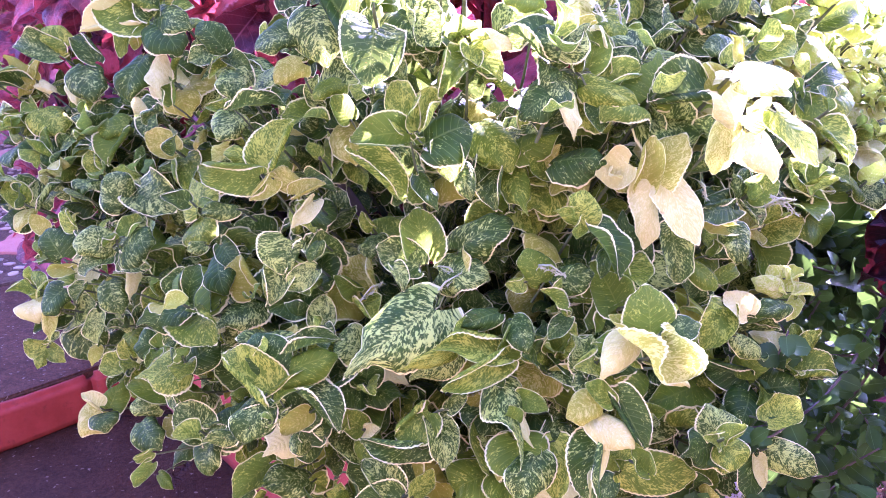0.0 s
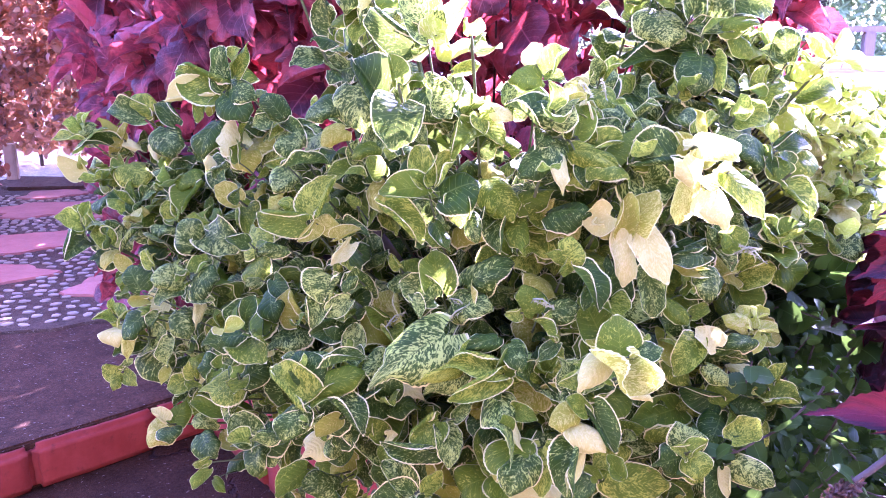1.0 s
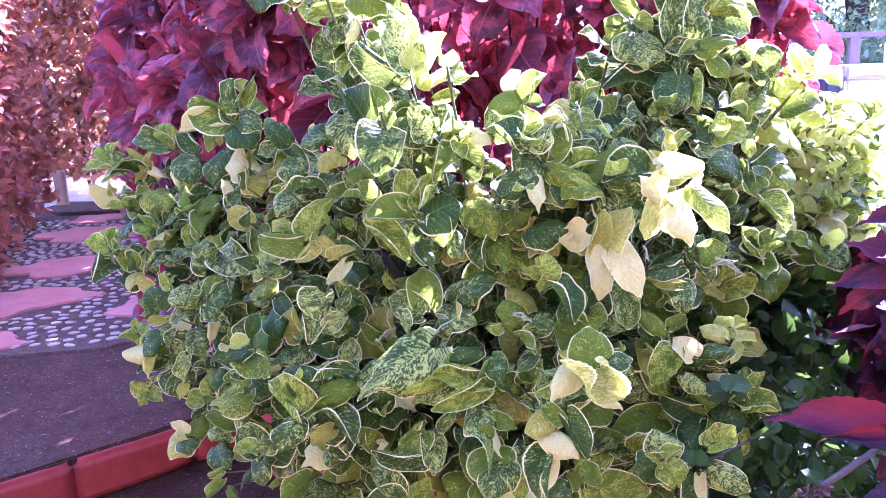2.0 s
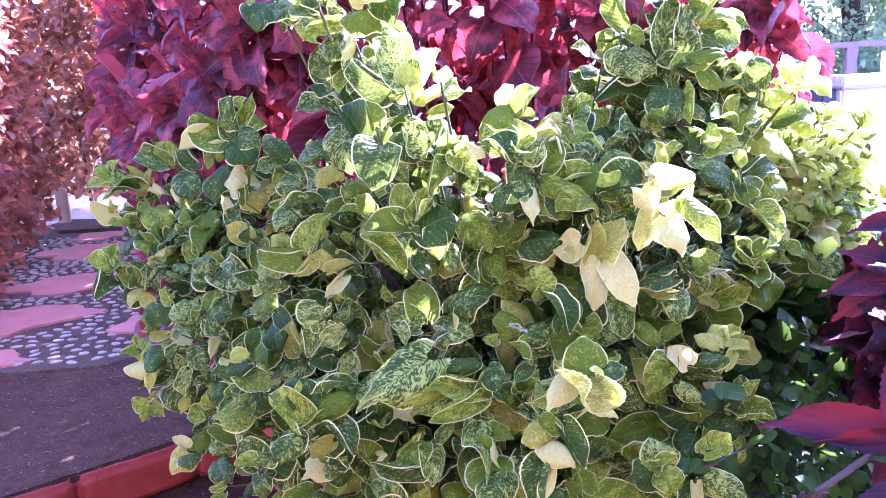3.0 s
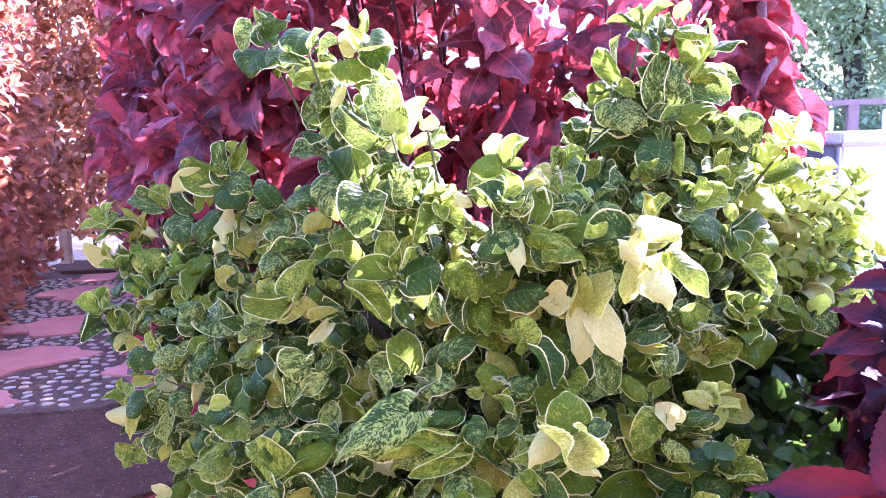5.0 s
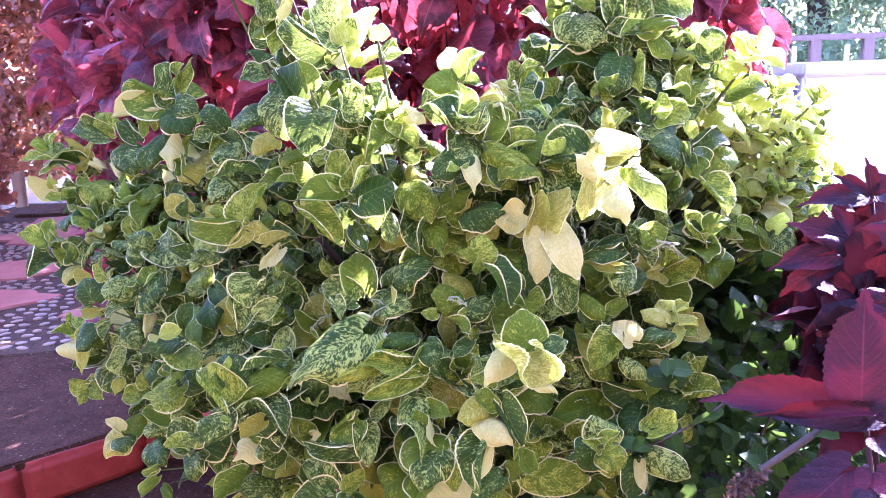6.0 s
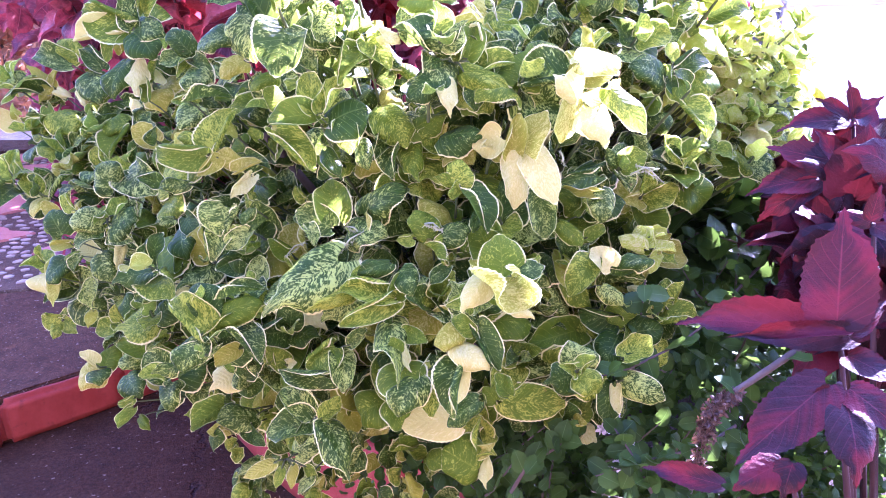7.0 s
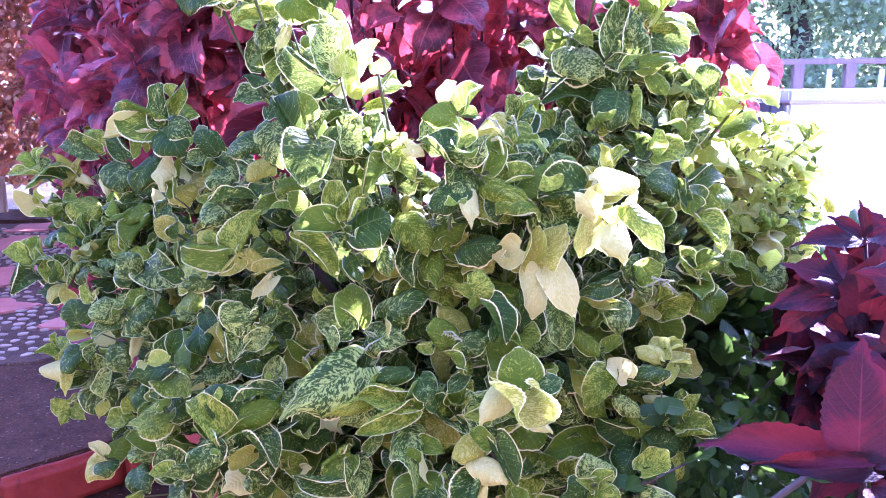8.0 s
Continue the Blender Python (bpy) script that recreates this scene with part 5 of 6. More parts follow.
sprig(0.470, 0.936, 1.425, 0.061, "dark", 2)
sprig(0.365, 1.060, 1.606, 0.070, "dark", 2)
sprig(0.442, 1.150, 1.661, 0.061, "dark", 2)
sprig(0.567, 1.104, 1.578, 0.057, "backlit", 4)
sprig(0.462, 1.100, 1.522, 0.068, "dark", 7)
sprig(0.601, 1.147, 1.339, 0.074, "backlit", 7)
sprig(-0.197, 1.046, 1.353, 0.055, "lime", 2)
sprig(-0.378, 1.163, 1.435, 0.063, "yellow", 5)
sprig(-0.067, 0.947, 1.269, 0.042, "lime", 3)
sprig(0.066, 0.911, 1.280, 0.052, "dark", 2)
sprig(0.161, 0.814, 1.247, 0.044, "lime", 2)
sprig(-0.135, 0.893, 1.224, 0.068, "dark", 5)
sprig(-0.230, 0.957, 1.181, 0.073, "dark", 5)
sprig(-0.172, 0.794, 1.178, 0.055, "dark", 2)
sprig(0.043, 0.763, 1.204, 0.054, "dark", 2)
sprig(0.215, 0.770, 1.242, 0.046, "yellow", 2)
sprig(0.223, 0.700, 1.220, 0.043, "lime", 2)
sprig(0.254, 0.790, 1.227, 0.040, "dark", 2)
sprig(0.433, 1.004, 1.201, 0.054, "yellow", 6)
sprig(0.438, 0.941, 1.196, 0.052, "yellow", 6)
sprig(0.338, 0.913, 1.272, 0.066, "dark", 6)
sprig(0.377, 0.841, 1.155, 0.047, "lime", 2)
sprig(0.322, 0.933, 1.121, 0.051, "dark", 2)
sprig(-0.952, 1.673, 1.306, 0.069, "cream", 2)
sprig(-0.741, 1.484, 1.260, 0.088, "dark", 6)
sprig(-0.756, 1.607, 1.113, 0.070, "dark", 3)
sprig(-0.646, 1.462, 1.315, 0.085, "dark", 6)
sprig(-0.860, 1.857, 1.453, 0.095, "lime", 6)
sprig(-0.635, 1.237, 1.036, 0.074, "dark", 6)
sprig(-0.655, 1.351, 0.924, 0.065, "dark", 2)
sprig(-0.311, 0.920, 1.184, 0.079, "dark", 5)
sprig(-0.158, 0.729, 1.126, 0.045, "dark", 2)
sprig(-0.119, 0.843, 1.185, 0.040, "dark", 3)
sprig(-0.020, 0.801, 1.067, 0.052, "dark", 2)
sprig(0.096, 0.700, 1.142, 0.045, "dark", 2)
sprig(0.252, 0.841, 1.013, 0.049, "dark", 2)
sprig(0.294, 0.896, 1.079, 0.057, "dark", 6)
sprig(0.312, 0.727, 1.111, 0.050, "lime", 6)
sprig(0.084, 0.730, 1.077, 0.061, "lime", 5)
sprig(0.213, 0.973, 1.541, 0.058, "dark", 5)
sprig(0.216, 0.820, 1.277, 0.062, "dark", 5)
sprig(-0.737, 1.356, 1.195, 0.068, "lime", 5)
sprig(-0.521, 1.101, 0.927, 0.061, "lime", 4)
sprig(0.393, 1.097, 1.755, 0.054, "dark", 4)
sprig(0.308, 0.848, 1.212, 0.057, "dark", 5)
sprig(0.419, 0.958, 1.273, 0.069, "lime", 6)
sprig(0.607, 1.095, 1.296, 0.058, "backlit", 4)
sprig(-0.068, 0.803, 1.132, 0.055, "dark", 6)
sprig(-0.390, 1.022, 1.068, 0.051, "dark", 5)
sprig(0.336, 1.104, 1.759, 0.072, "lime", 5)
sprig(0.471, 0.979, 1.314, 0.071, "lime", 6)
sprig(-0.396, 1.188, 1.325, 0.074, "lime", 4)
sprig(0.670, 1.182, 1.381, 0.050, "backlit", 4)
sprig(-0.520, 1.169, 0.962, 0.054, "lime", 6)
sprig(0.616, 1.160, 1.520, 0.048, "backlit", 6)
sprig(0.106, 0.887, 1.325, 0.052, "lime", 6)
sprig(-0.835, 1.541, 1.293, 0.075, "dark", 5)
sprig(-0.673, 1.306, 1.157, 0.067, "lime", 4)
sprig(-0.915, 1.607, 1.401, 0.085, "lime", 5)
sprig(0.135, 0.763, 1.187, 0.056, "dark", 5)
sprig(0.413, 1.024, 1.489, 0.063, "dark", 5)
sprig(0.373, 1.104, 1.687, 0.054, "dark", 4)
sprig(-0.141, 1.016, 1.411, 0.072, "dark", 4)
sprig(0.265, 1.095, 1.632, 0.069, "dark", 5)
sprig(-0.079, 0.891, 1.207, 0.070, "lime", 4)
sprig(0.252, 0.938, 1.494, 0.060, "dark", 6)
sprig(-0.329, 1.053, 1.277, 0.058, "lime", 4)
sprig(-0.618, 1.413, 1.233, 0.067, "dark", 6)
sprig(0.428, 0.844, 1.142, 0.057, "lime", 5)
sprig(0.240, 0.789, 1.095, 0.051, "dark", 4)
sprig(-0.664, 1.216, 1.090, 0.058, "lime", 6)
sprig(0.537, 1.069, 1.320, 0.046, "backlit", 6)
sprig(-0.805, 1.384, 1.231, 0.077, "dark", 6)
sprig(0.331, 1.019, 1.525, 0.063, "lime", 4)
sprig(-0.495, 1.294, 1.271, 0.055, "dark", 6)
sprig(-0.068, 0.779, 1.088, 0.046, "dark", 4)
sprig(0.142, 0.876, 1.363, 0.053, "lime", 5)
sprig(0.381, 0.918, 1.323, 0.047, "dark", 6)
sprig(0.544, 1.159, 1.528, 0.082, "backlit", 5)
sprig(-0.284, 0.873, 1.027, 0.057, "dark", 5)
sprig(0.445, 1.117, 1.722, 0.061, "lime", 4)
sprig(-0.313, 0.921, 1.106, 0.054, "dark", 4)
sprig(-0.060, 0.831, 1.162, 0.063, "dark", 4)
sprig(-0.145, 0.811, 1.110, 0.049, "dark", 6)
sprig(-0.471, 1.119, 1.007, 0.047, "lime", 4)
sprig(-0.154, 0.824, 1.061, 0.045, "lime", 6)
sprig(0.447, 0.863, 1.145, 0.049, "dark", 6)
sprig(-0.117, 0.839, 1.135, 0.062, "dark", 5)
sprig(0.138, 0.767, 1.195, 0.048, "lime", 6)
sprig(0.241, 0.802, 1.098, 0.051, "lime", 6)
sprig(0.345, 0.835, 1.104, 0.058, "dark", 4)
sprig(0.271, 0.837, 1.150, 0.042, "dark", 6)
sprig(-0.098, 0.804, 1.083, 0.055, "dark", 5)
sprig(-0.159, 0.829, 1.150, 0.043, "dark", 6)
sprig(0.310, 0.773, 1.013, 0.047, "lime", 6)
sprig(-0.484, 1.137, 1.055, 0.049, "dark", 5)
sprig(0.181, 0.742, 1.193, 0.055, "lime", 5)

# the flank of small shoots, given paler leaf colours to look sunlit
rnd = random.Random(23)
for k in range(78):
    x = rnd.uniform(0.40, 0.72)
    z = rnd.uniform(1.27, 1.50) if x > 0.55 else rnd.uniform(1.46, 1.60)
    y = 1.14 + 0.45 * (x - 0.50) + 0.5 * max(0.0, z - 1.38) + rnd.uniform(-0.05, 0.06)
    sprig(x, y, z, rnd.uniform(0.034, 0.050), "backlit" if x > 0.52 else rnd.choice(("dark", "lime", "backlit")), 6)

# leaves between and behind the shoots, mostly dark ones in place of deep shade
rnd = random.Random(5)
specs = []
near = [s for s in SPRIGS if s[0].x < 0.5 or s[0].y < 1.0]
for i, (p, size, kind) in enumerate(near):
    mates = sorted(near, key=lambda q: (q[0] - p).length)[1:7]
    for k in range(11 if p.x > -0.2 else 17):
        q = rnd.choice(mates)
        if (q[0] - p).length > 0.40:
            continue
        f = rnd.uniform(-0.15, 0.65)
        deep = rnd.uniform(0.07, 0.14) if k < 4 else rnd.uniform(0.14, 0.42)
        c = p.lerp(q[0], f) + rand_dir(rnd) * 0.03
        c = c + (CORE - c).normalized() * deep
        out = (c - CORE).normalized()
        along = (out * 0.5 + Vector((0, -0.3, 0.1)) + rand_dir(rnd) * 1.0).normalized()
        up = (out * 0.4 + Vector((0, -0.3, 0.8)) + rand_dir(rnd) * 0.7)
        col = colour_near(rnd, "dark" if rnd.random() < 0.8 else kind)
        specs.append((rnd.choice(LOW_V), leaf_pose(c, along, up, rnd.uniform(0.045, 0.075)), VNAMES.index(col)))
for k in range(160):
    c = Vector((rnd.uniform(0.40, 0.76), rnd.uniform(1.26, 1.50), rnd.uniform(1.20, 1.46)))
    specs.append((rnd.choice(LOW_V), leaf_pose(c, rand_dir(rnd), Vector((0, -0.3, 0.8)) + rand_dir(rnd) * 0.7, rnd.uniform(0.034, 0.052)), rnd.choice((1, 2, 0, 0, 3, 3))))
# hidden leaf layer behind the flank, added to shade the hollow below
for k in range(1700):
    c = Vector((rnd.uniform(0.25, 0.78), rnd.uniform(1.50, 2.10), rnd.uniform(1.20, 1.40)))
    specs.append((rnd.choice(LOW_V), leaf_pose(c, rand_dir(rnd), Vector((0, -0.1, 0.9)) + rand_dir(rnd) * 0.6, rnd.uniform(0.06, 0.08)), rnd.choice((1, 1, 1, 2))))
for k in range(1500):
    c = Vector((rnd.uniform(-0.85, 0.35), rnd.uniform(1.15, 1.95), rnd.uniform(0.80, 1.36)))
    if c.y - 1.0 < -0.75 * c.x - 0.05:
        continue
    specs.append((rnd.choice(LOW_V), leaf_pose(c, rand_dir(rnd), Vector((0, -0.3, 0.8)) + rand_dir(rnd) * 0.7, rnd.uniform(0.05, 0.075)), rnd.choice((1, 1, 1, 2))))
for k in range(190):
    f = rnd.random()
    c = Vector((-0.30 + 0.44 * f, 1.12 - 0.20 * f, 0.0)) + Vector((rnd.uniform(-0.05, 0.05), rnd.uniform(-0.06, 0.08), rnd.uniform(0.66, 0.98)))
    specs.append((rnd.choice(LOW_V), leaf_pose(c, rand_dir(rnd) + Vector((-0.2, -0.3, -0.5)), Vector((-0.2, -0.5, 0.6)) + rand_dir(rnd) * 0.5, rnd.uniform(0.03, 0.055)), rnd.choice((1, 1, 1, 1, 2, 2, 3))))
joined("foliage", specs, shrub, [VMATS[n] for n in VNAMES], "crowd of smaller leaves deep in the shrub, darker to stand for shade")
for i, (a, b) in enumerate((((0.0, 1.8), (-0.55, 1.45)), ((0.05, 1.75), (-0.15, 1.05)), ((0.1, 1.7), (0.3, 1.1)), ((0.15, 1.8), (0.45, 1.2)), ((0.0, 1.85), (-0.3, 1.35)), ((0.1, 1.9), (0.12, 1.05)))):
    z1 = (0.95, 1.35, 1.3, 1.1, 1.2, 1.0)[i]
    mid = ((a[0] * 0.5 + b[0] * 0.5) + 0.03, a[1] * 0.5 + b[1] * 0.5, 0.42 + (z1 - 0.42) * 0.6)
    limb("branch", [(a[0], a[1], 0.40), mid, (b[0], b[1], z1)], [0.017, 0.012, 0.006], BARK, shrub, 7)


def flower_spike(x, y, z, dx, dy, dz, seed):
    """A thin pale catkin with short bristles."""
    rnd = random.Random(seed)
    a, d = Vector((x, y, z)), Vector((dx, dy, dz))
    v, f = tube([a, a + 0.5 * d + Vector((0, 0, 0.006)), a + d], [0.0012, 0.0011, 0.0004], 4)
    for k in range(46):
        p = a + d * (k / 46)
        q = rand_dir(rnd) * rnd.uniform(0.003, 0.006)
        s = q.cross(d).normalized() * 0.0009
        n = len(v)
        v += [p + s, p - s, p + q - 0.5 * s, p + q + 0.5 * s]
        f.append((n, n + 1, n + 2, n + 3))
    inv = world_of(shrub).inverted()
    ob = attach(new("flower_spike", mesh_of("flower_spike", [inv @ u for u in v], f, CATKIN)), shrub)
    return tagged(ob, "thin pale green bristly catkin")


flower_spike(0.194, 0.896, 1.519, -0.019, -0.017, 0.021, 0)
flower_spike(0.213, 0.906, 1.518, -0.007, 0.000, 0.024, 1)
flower_spike(0.396, 0.897, 1.326, 0.041, 0.012, -0.028, 2)
flower_spike(0.389, 0.895, 1.314, 0.039, 0.006, 0.006, 3)
flower_spike(-0.047, 0.853, 1.234, -0.026, -0.016, -0.016, 4)
flower_spike(0.007, 0.803, 1.232, 0.035, 0.008, 0.030, 5)
flower_spike(0.004, 0.816, 1.395, 0.006, 0.017, -0.019, 6)
flower_spike(0.120, 0.802, 1.274, 0.028, -0.034, 0.000, 7)
flower_spike(0.040, 0.819, 1.251, -0.024, 0.003, 0.015, 8)
flower_spike(0.290, 0.820, 1.361, 0.007, -0.006, -0.020, 9)
flower_spike(-0.099, 0.976, 1.572, -0.082, 0.180, -0.010, 10)

# ------------------------------------------------------------------ copperleaf plants with red leaves
SHAPES_R = [
    dict(wide=0.36, bend=-0.8, cross=0.35, wave=0.04, seed=21, tip=0.26, teeth=1, tooth=0.040, tail=0.12, lobe=0.06),
    dict(wide=0.39, bend=-1.3, cross=-0.5, wave=0.05, seed=22, tip=0.24, teeth=1, tooth=0.040, tail=0.12, lobe=0.06),
    dict(wide=0.38, bend=-0.4, cross=0.6, wave=0.05, seed=23, tip=0.28, teeth=1, tooth=0.040, tail=0.12, lobe=0.05),
    dict(wide=0.36, bend=-1.0, cross=0.2, wave=0.07, seed=24, tip=0.25, teeth=1, tooth=0.040, tail=0.12, twist=0.5, lobe=0.06),
    dict(wide=0.39, bend=-0.2, cross=0.12, wave=0.03, seed=25, tip=0.24, teeth=1, tooth=0.040, tail=0.12, lobe=0.08),
]
RNEAR = Kind(SHAPES_R, {"red": RED_NEAR})
SHAPES_B = [
    dict(wide=0.36, bend=-1.3, cross=0.9, crease=0.25, wave=0.06, ruffle=0.02, seed=71, tip=0.2, teeth=1, tooth=0.035, lobe=0.08, tail=0.12),
    dict(wide=0.40, bend=-1.9, cross=-0.9, crease=0.35, wave=0.07, ruffle=0.02, seed=72, tip=0.2, teeth=1, tooth=0.035, lobe=0.08, tail=0.10),
    dict(wide=0.38, bend=-0.8, cross=1.3, crease=0.2, skew=0.6, wave=0.07, ruffle=0.02, seed=73, tip=0.2, teeth=1, tooth=0.035, lobe=0.08, tail=0.12),
    dict(wide=0.38, bend=-1.1, cross=1.3, crease=0.2, skew=-0.6, wave=0.07, ruffle=0.02, seed=74, tip=0.2, teeth=1, tooth=0.035, lobe=0.08, tail=0.12),
    dict(wide=0.34, bend=-1.5, cross=-1.3, crease=0.3, twist=0.7, wave=0.08, seed=75, tip=0.2, teeth=1, tooth=0.035, lobe=0.08, tail=0.14),
    dict(wide=0.42, bend=-0.7, cross=-0.5, crease=0.25, wave=0.06, ruffle=0.02, seed=76, tip=0.2, teeth=1, tooth=0.035, lobe=0.10, tail=0.08),
]
RBACK = Kind(SHAPES_B, {"red": RED_BACK})
LOW_R = [leaf_shape(**{**s, "rows": 9, "cols": 5}) for s in SHAPES_R + SHAPES_B]

red_shrub = thing("red_shrub", "tall copperleaf shrub with drooping crimson leaves", "shrub", at=(-0.2, 2.3, 0.42))
rnd = random.Random(11)
heads = []
while len(heads) < 150:
    u, w = rnd.uniform(-1.35, 0.66), rnd.uniform(0.95, 2.45)
    front = 1.50 + 0.28 * abs(u - 0.25) ** 1.5 + 0.10 * math.sin(5 * u + 3 * w)
    if u < -0.35:
        front = 1.50 + 0.95 * (-0.35 - u) + 0.06 * math.sin(7 * w)
    top = 2.32 if u < 0.15 else 2.02
    if w > top or (u > 0.62 and w > 1.95) or (u > 0.12 and w < 1.5):
        continue
    p = Vector((u, front + rnd.uniform(-0.12, 0.22), w))
    if all((p - h).length > 0.098 for h in heads):
        heads.append(p)
for at in ((0.52, 1.46, 1.92), (0.56, 1.48, 1.80), (0.60, 1.46, 1.70), (0.62, 1.50, 1.78), (0.60, 1.52, 1.90), (0.65, 1.52, 1.66)):
    heads.append(Vector(at))
rest = []
for n, p in enumerate(heads):
    axis = (Vector((0.05, -0.35, 0.75)) + 0.45 * rand_dir(rnd)).normalized()
    foot = p + Vector((0.02 * rnd.uniform(-1, 1), 0.16, -0.26))
    stem = limb("branch", [foot + Vector((0, 0.14, -0.28)), foot, p], [0.0042, 0.0034, 0.002], TWIG_RED, red_shrub, 5)
    s = axis.orthogonal().normalized()
    t = axis.cross(s)
    for i in range(9):
        f = i / 8
        az = n + i * 2.399
        lean = 0.5 + 1.0 * f + rnd.uniform(-0.2, 0.2)
        rad = math.cos(az) * s + math.sin(az) * t
        along = axis * math.cos(lean) + rad * math.sin(lean) + Vector((0, -0.1, -0.35 - 0.55 * f))
        up = axis * math.sin(lean) - rad * math.cos(lean) + 0.2 * rand_dir(rnd)
        base = p - axis * 0.12 * f + rad * 0.015
        size = rnd.uniform(0.105, 0.165) * (0.7 + 0.3 * f)
        leaf_part(RBACK.mesh(rnd.randrange(6), "red"), leaf_pose(base, along, up, size, rnd.uniform(0.85, 1.1)), stem)
for k in range(3600):
    u, w = rnd.uniform(-1.5, 0.64), rnd.uniform(0.6, 2.5)
    front = 1.62 + 0.28 * abs(u - 0.25) ** 1.5 if u > -0.35 else 1.62 + 0.95 * (-0.35 - u)
    if w > 2.35 or (w > 1.85 and rnd.random() < 0.5) or (u > 0.12 and w > 2.0) or (u > 0.50 and w > 1.8) or (u > 0.1 and w < 1.45):
        continue
    c = Vector((u, front + abs(rnd.gauss(0, 0.35)), w))
    rest.append((rnd.choice(LOW_R), leaf_pose(c, rand_dir(rnd) + Vector((0, -0.3, -0.5)), rand_dir(rnd) * 0.7 + Vector((0, -0.4, 0.7)), rnd.uniform(0.08, 0.13)), 0))
joined("foliage", rest, red_shrub, [RED_BACK], "crowd of crimson leaves deep in the shrub")
for x, y, z in ((-0.8, 1.9, 1.6), (-0.3, 1.75, 1.9), (0.1, 1.7, 1.95), (0.45, 1.75, 1.7), (-0.1, 2.1, 2.2)):
    limb("trunk", [(-0.2 + 0.15 * x, 2.35, 0.40), (0.5 * x - 0.1, 2.15, 0.5 * z + 0.3), (x, y, z)], [0.024, 0.017, 0.007], BARK, red_shrub, 7)

# the plant with dark red leaves beside the walker
red_plant = thing("red_plant", "young copperleaf plant with glossy purple-red veined leaves", "plant", at=(0.78, 0.78, 0.42))


def red_head(p, axis, size, count, seed, droop=0.3):
    rnd = random.Random(seed)
    p, axis = Vector(p), Vector(axis).normalized()
    base0 = Vector((0.78, 0.78, 0.45))
    stem = limb("branch", [base0 + 0.3 * (p - base0) + Vector((0, 0, -0.1)), base0 + 0.75 * (p - base0), p - axis * 0.02], [0.0045, 0.0036, 0.0022], TWIG_RED, red_plant, 6)
    s = axis.orthogonal().normalized()
    t = axis.cross(s)
    for i in range(count):
        f = i / max(1, count - 1)
        az = seed + i * 2.399
        lean = 0.35 + 1.15 * f + rnd.uniform(-0.15, 0.15)
        rad = math.cos(az) * s + math.sin(az) * t
        along = axis * math.cos(lean) + rad * math.sin(lean) + Vector((0, 0, -droop * f))
        up = axis * math.sin(lean) - rad * math.cos(lean) + 0.15 * rand_dir(rnd)
        base = p - axis * size * 0.8 * f + rad * 0.012
        leaf_part(RNEAR.mesh(rnd.randrange(5), "red"), leaf_pose(base, along, up, size * (0.6 + 0.45 * f) * rnd.uniform(0.9, 1.1)), stem)
    return stem


def red_shoot(x, y, z):
    p = Vector((x, y, z))
    base0 = Vector((0.78, 0.78, 0.45))
    return limb("branch", [base0 + 0.3 * (p - base0) + Vector((0, 0, -0.1)), base0 + 0.8 * (p - base0) + Vector((0, 0, -0.03)), p], [0.0045, 0.0038, 0.0024], TWIG_RED, red_plant, 6)


def red_blade(stem, base, tip, width, shape):
    rnd = random.Random(round(base[0] * 1000) + round(tip[2] * 3000))
    me, m = aligned(RNEAR, shape, "red", base, tip, width, Vector((-0.2, -0.6, 0.65)) + 0.2 * rand_dir(rnd))
    return leaf_part(me, m, stem)


stem = red_shoot(0.528, 0.537, 1.242)
red_blade(stem, (0.526, 0.542, 1.251), (0.541, 0.592, 1.347), 0.62, 4)
red_blade(stem, (0.535, 0.534, 1.241), (0.400, 0.632, 1.210), 0.26, 0)
red_blade(stem, (0.533, 0.537, 1.246), (0.429, 0.546, 1.234), 0.17, 2)
red_blade(stem, (0.533, 0.527, 1.225), (0.564, 0.483, 1.215), 0.5, 3)
red_blade(stem, (0.537, 0.534, 1.243), (0.572, 0.552, 1.269), 0.5, 2)
red_blade(stem, (0.526, 0.536, 1.237), (0.518, 0.596, 1.234), 0.5, 1)
stem = red_shoot(0.503, 0.469, 1.227)
red_blade(stem, (0.494, 0.472, 1.225), (0.415, 0.441, 1.164), 0.48, 4)
red_blade(stem, (0.506, 0.463, 1.217), (0.500, 0.409, 1.165), 0.52, 1)
red_blade(stem, (0.498, 0.469, 1.222), (0.489, 0.490, 1.166), 0.5, 3)
red_blade(stem, (0.510, 0.465, 1.224), (0.544, 0.433, 1.197), 0.6, 0)
stem = red_shoot(0.480, 0.497, 1.132)
red_blade(stem, (0.475, 0.498, 1.131), (0.432, 0.494, 1.103), 0.7, 1)
red_blade(stem, (0.423, 0.499, 1.106), (0.356, 0.535, 1.100), 0.3, 0)
red_blade(stem, (0.484, 0.496, 1.133), (0.472, 0.480, 1.103), 0.8, 3)
stem = red_shoot(0.630, 0.837, 1.318)
red_blade(stem, (0.613, 0.843, 1.316), (0.530, 0.864, 1.290), 0.42, 0)
red_blade(stem, (0.611, 0.843, 1.310), (0.545, 0.852, 1.259), 0.4, 3)
red_blade(stem, (0.632, 0.841, 1.338), (0.552, 0.872, 1.353), 0.45, 4)
red_blade(stem, (0.636, 0.838, 1.332), (0.605, 0.858, 1.377), 0.5, 2)
red_blade(stem, (0.641, 0.834, 1.326), (0.696, 0.812, 1.337), 0.5, 0)
red_blade(stem, (0.630, 0.835, 1.311), (0.642, 0.818, 1.266), 0.6, 1)
red_blade(stem, (0.624, 0.841, 1.324), (0.573, 0.831, 1.341), 0.5, 1)
stem = red_shoot(0.671, 0.909, 1.382)
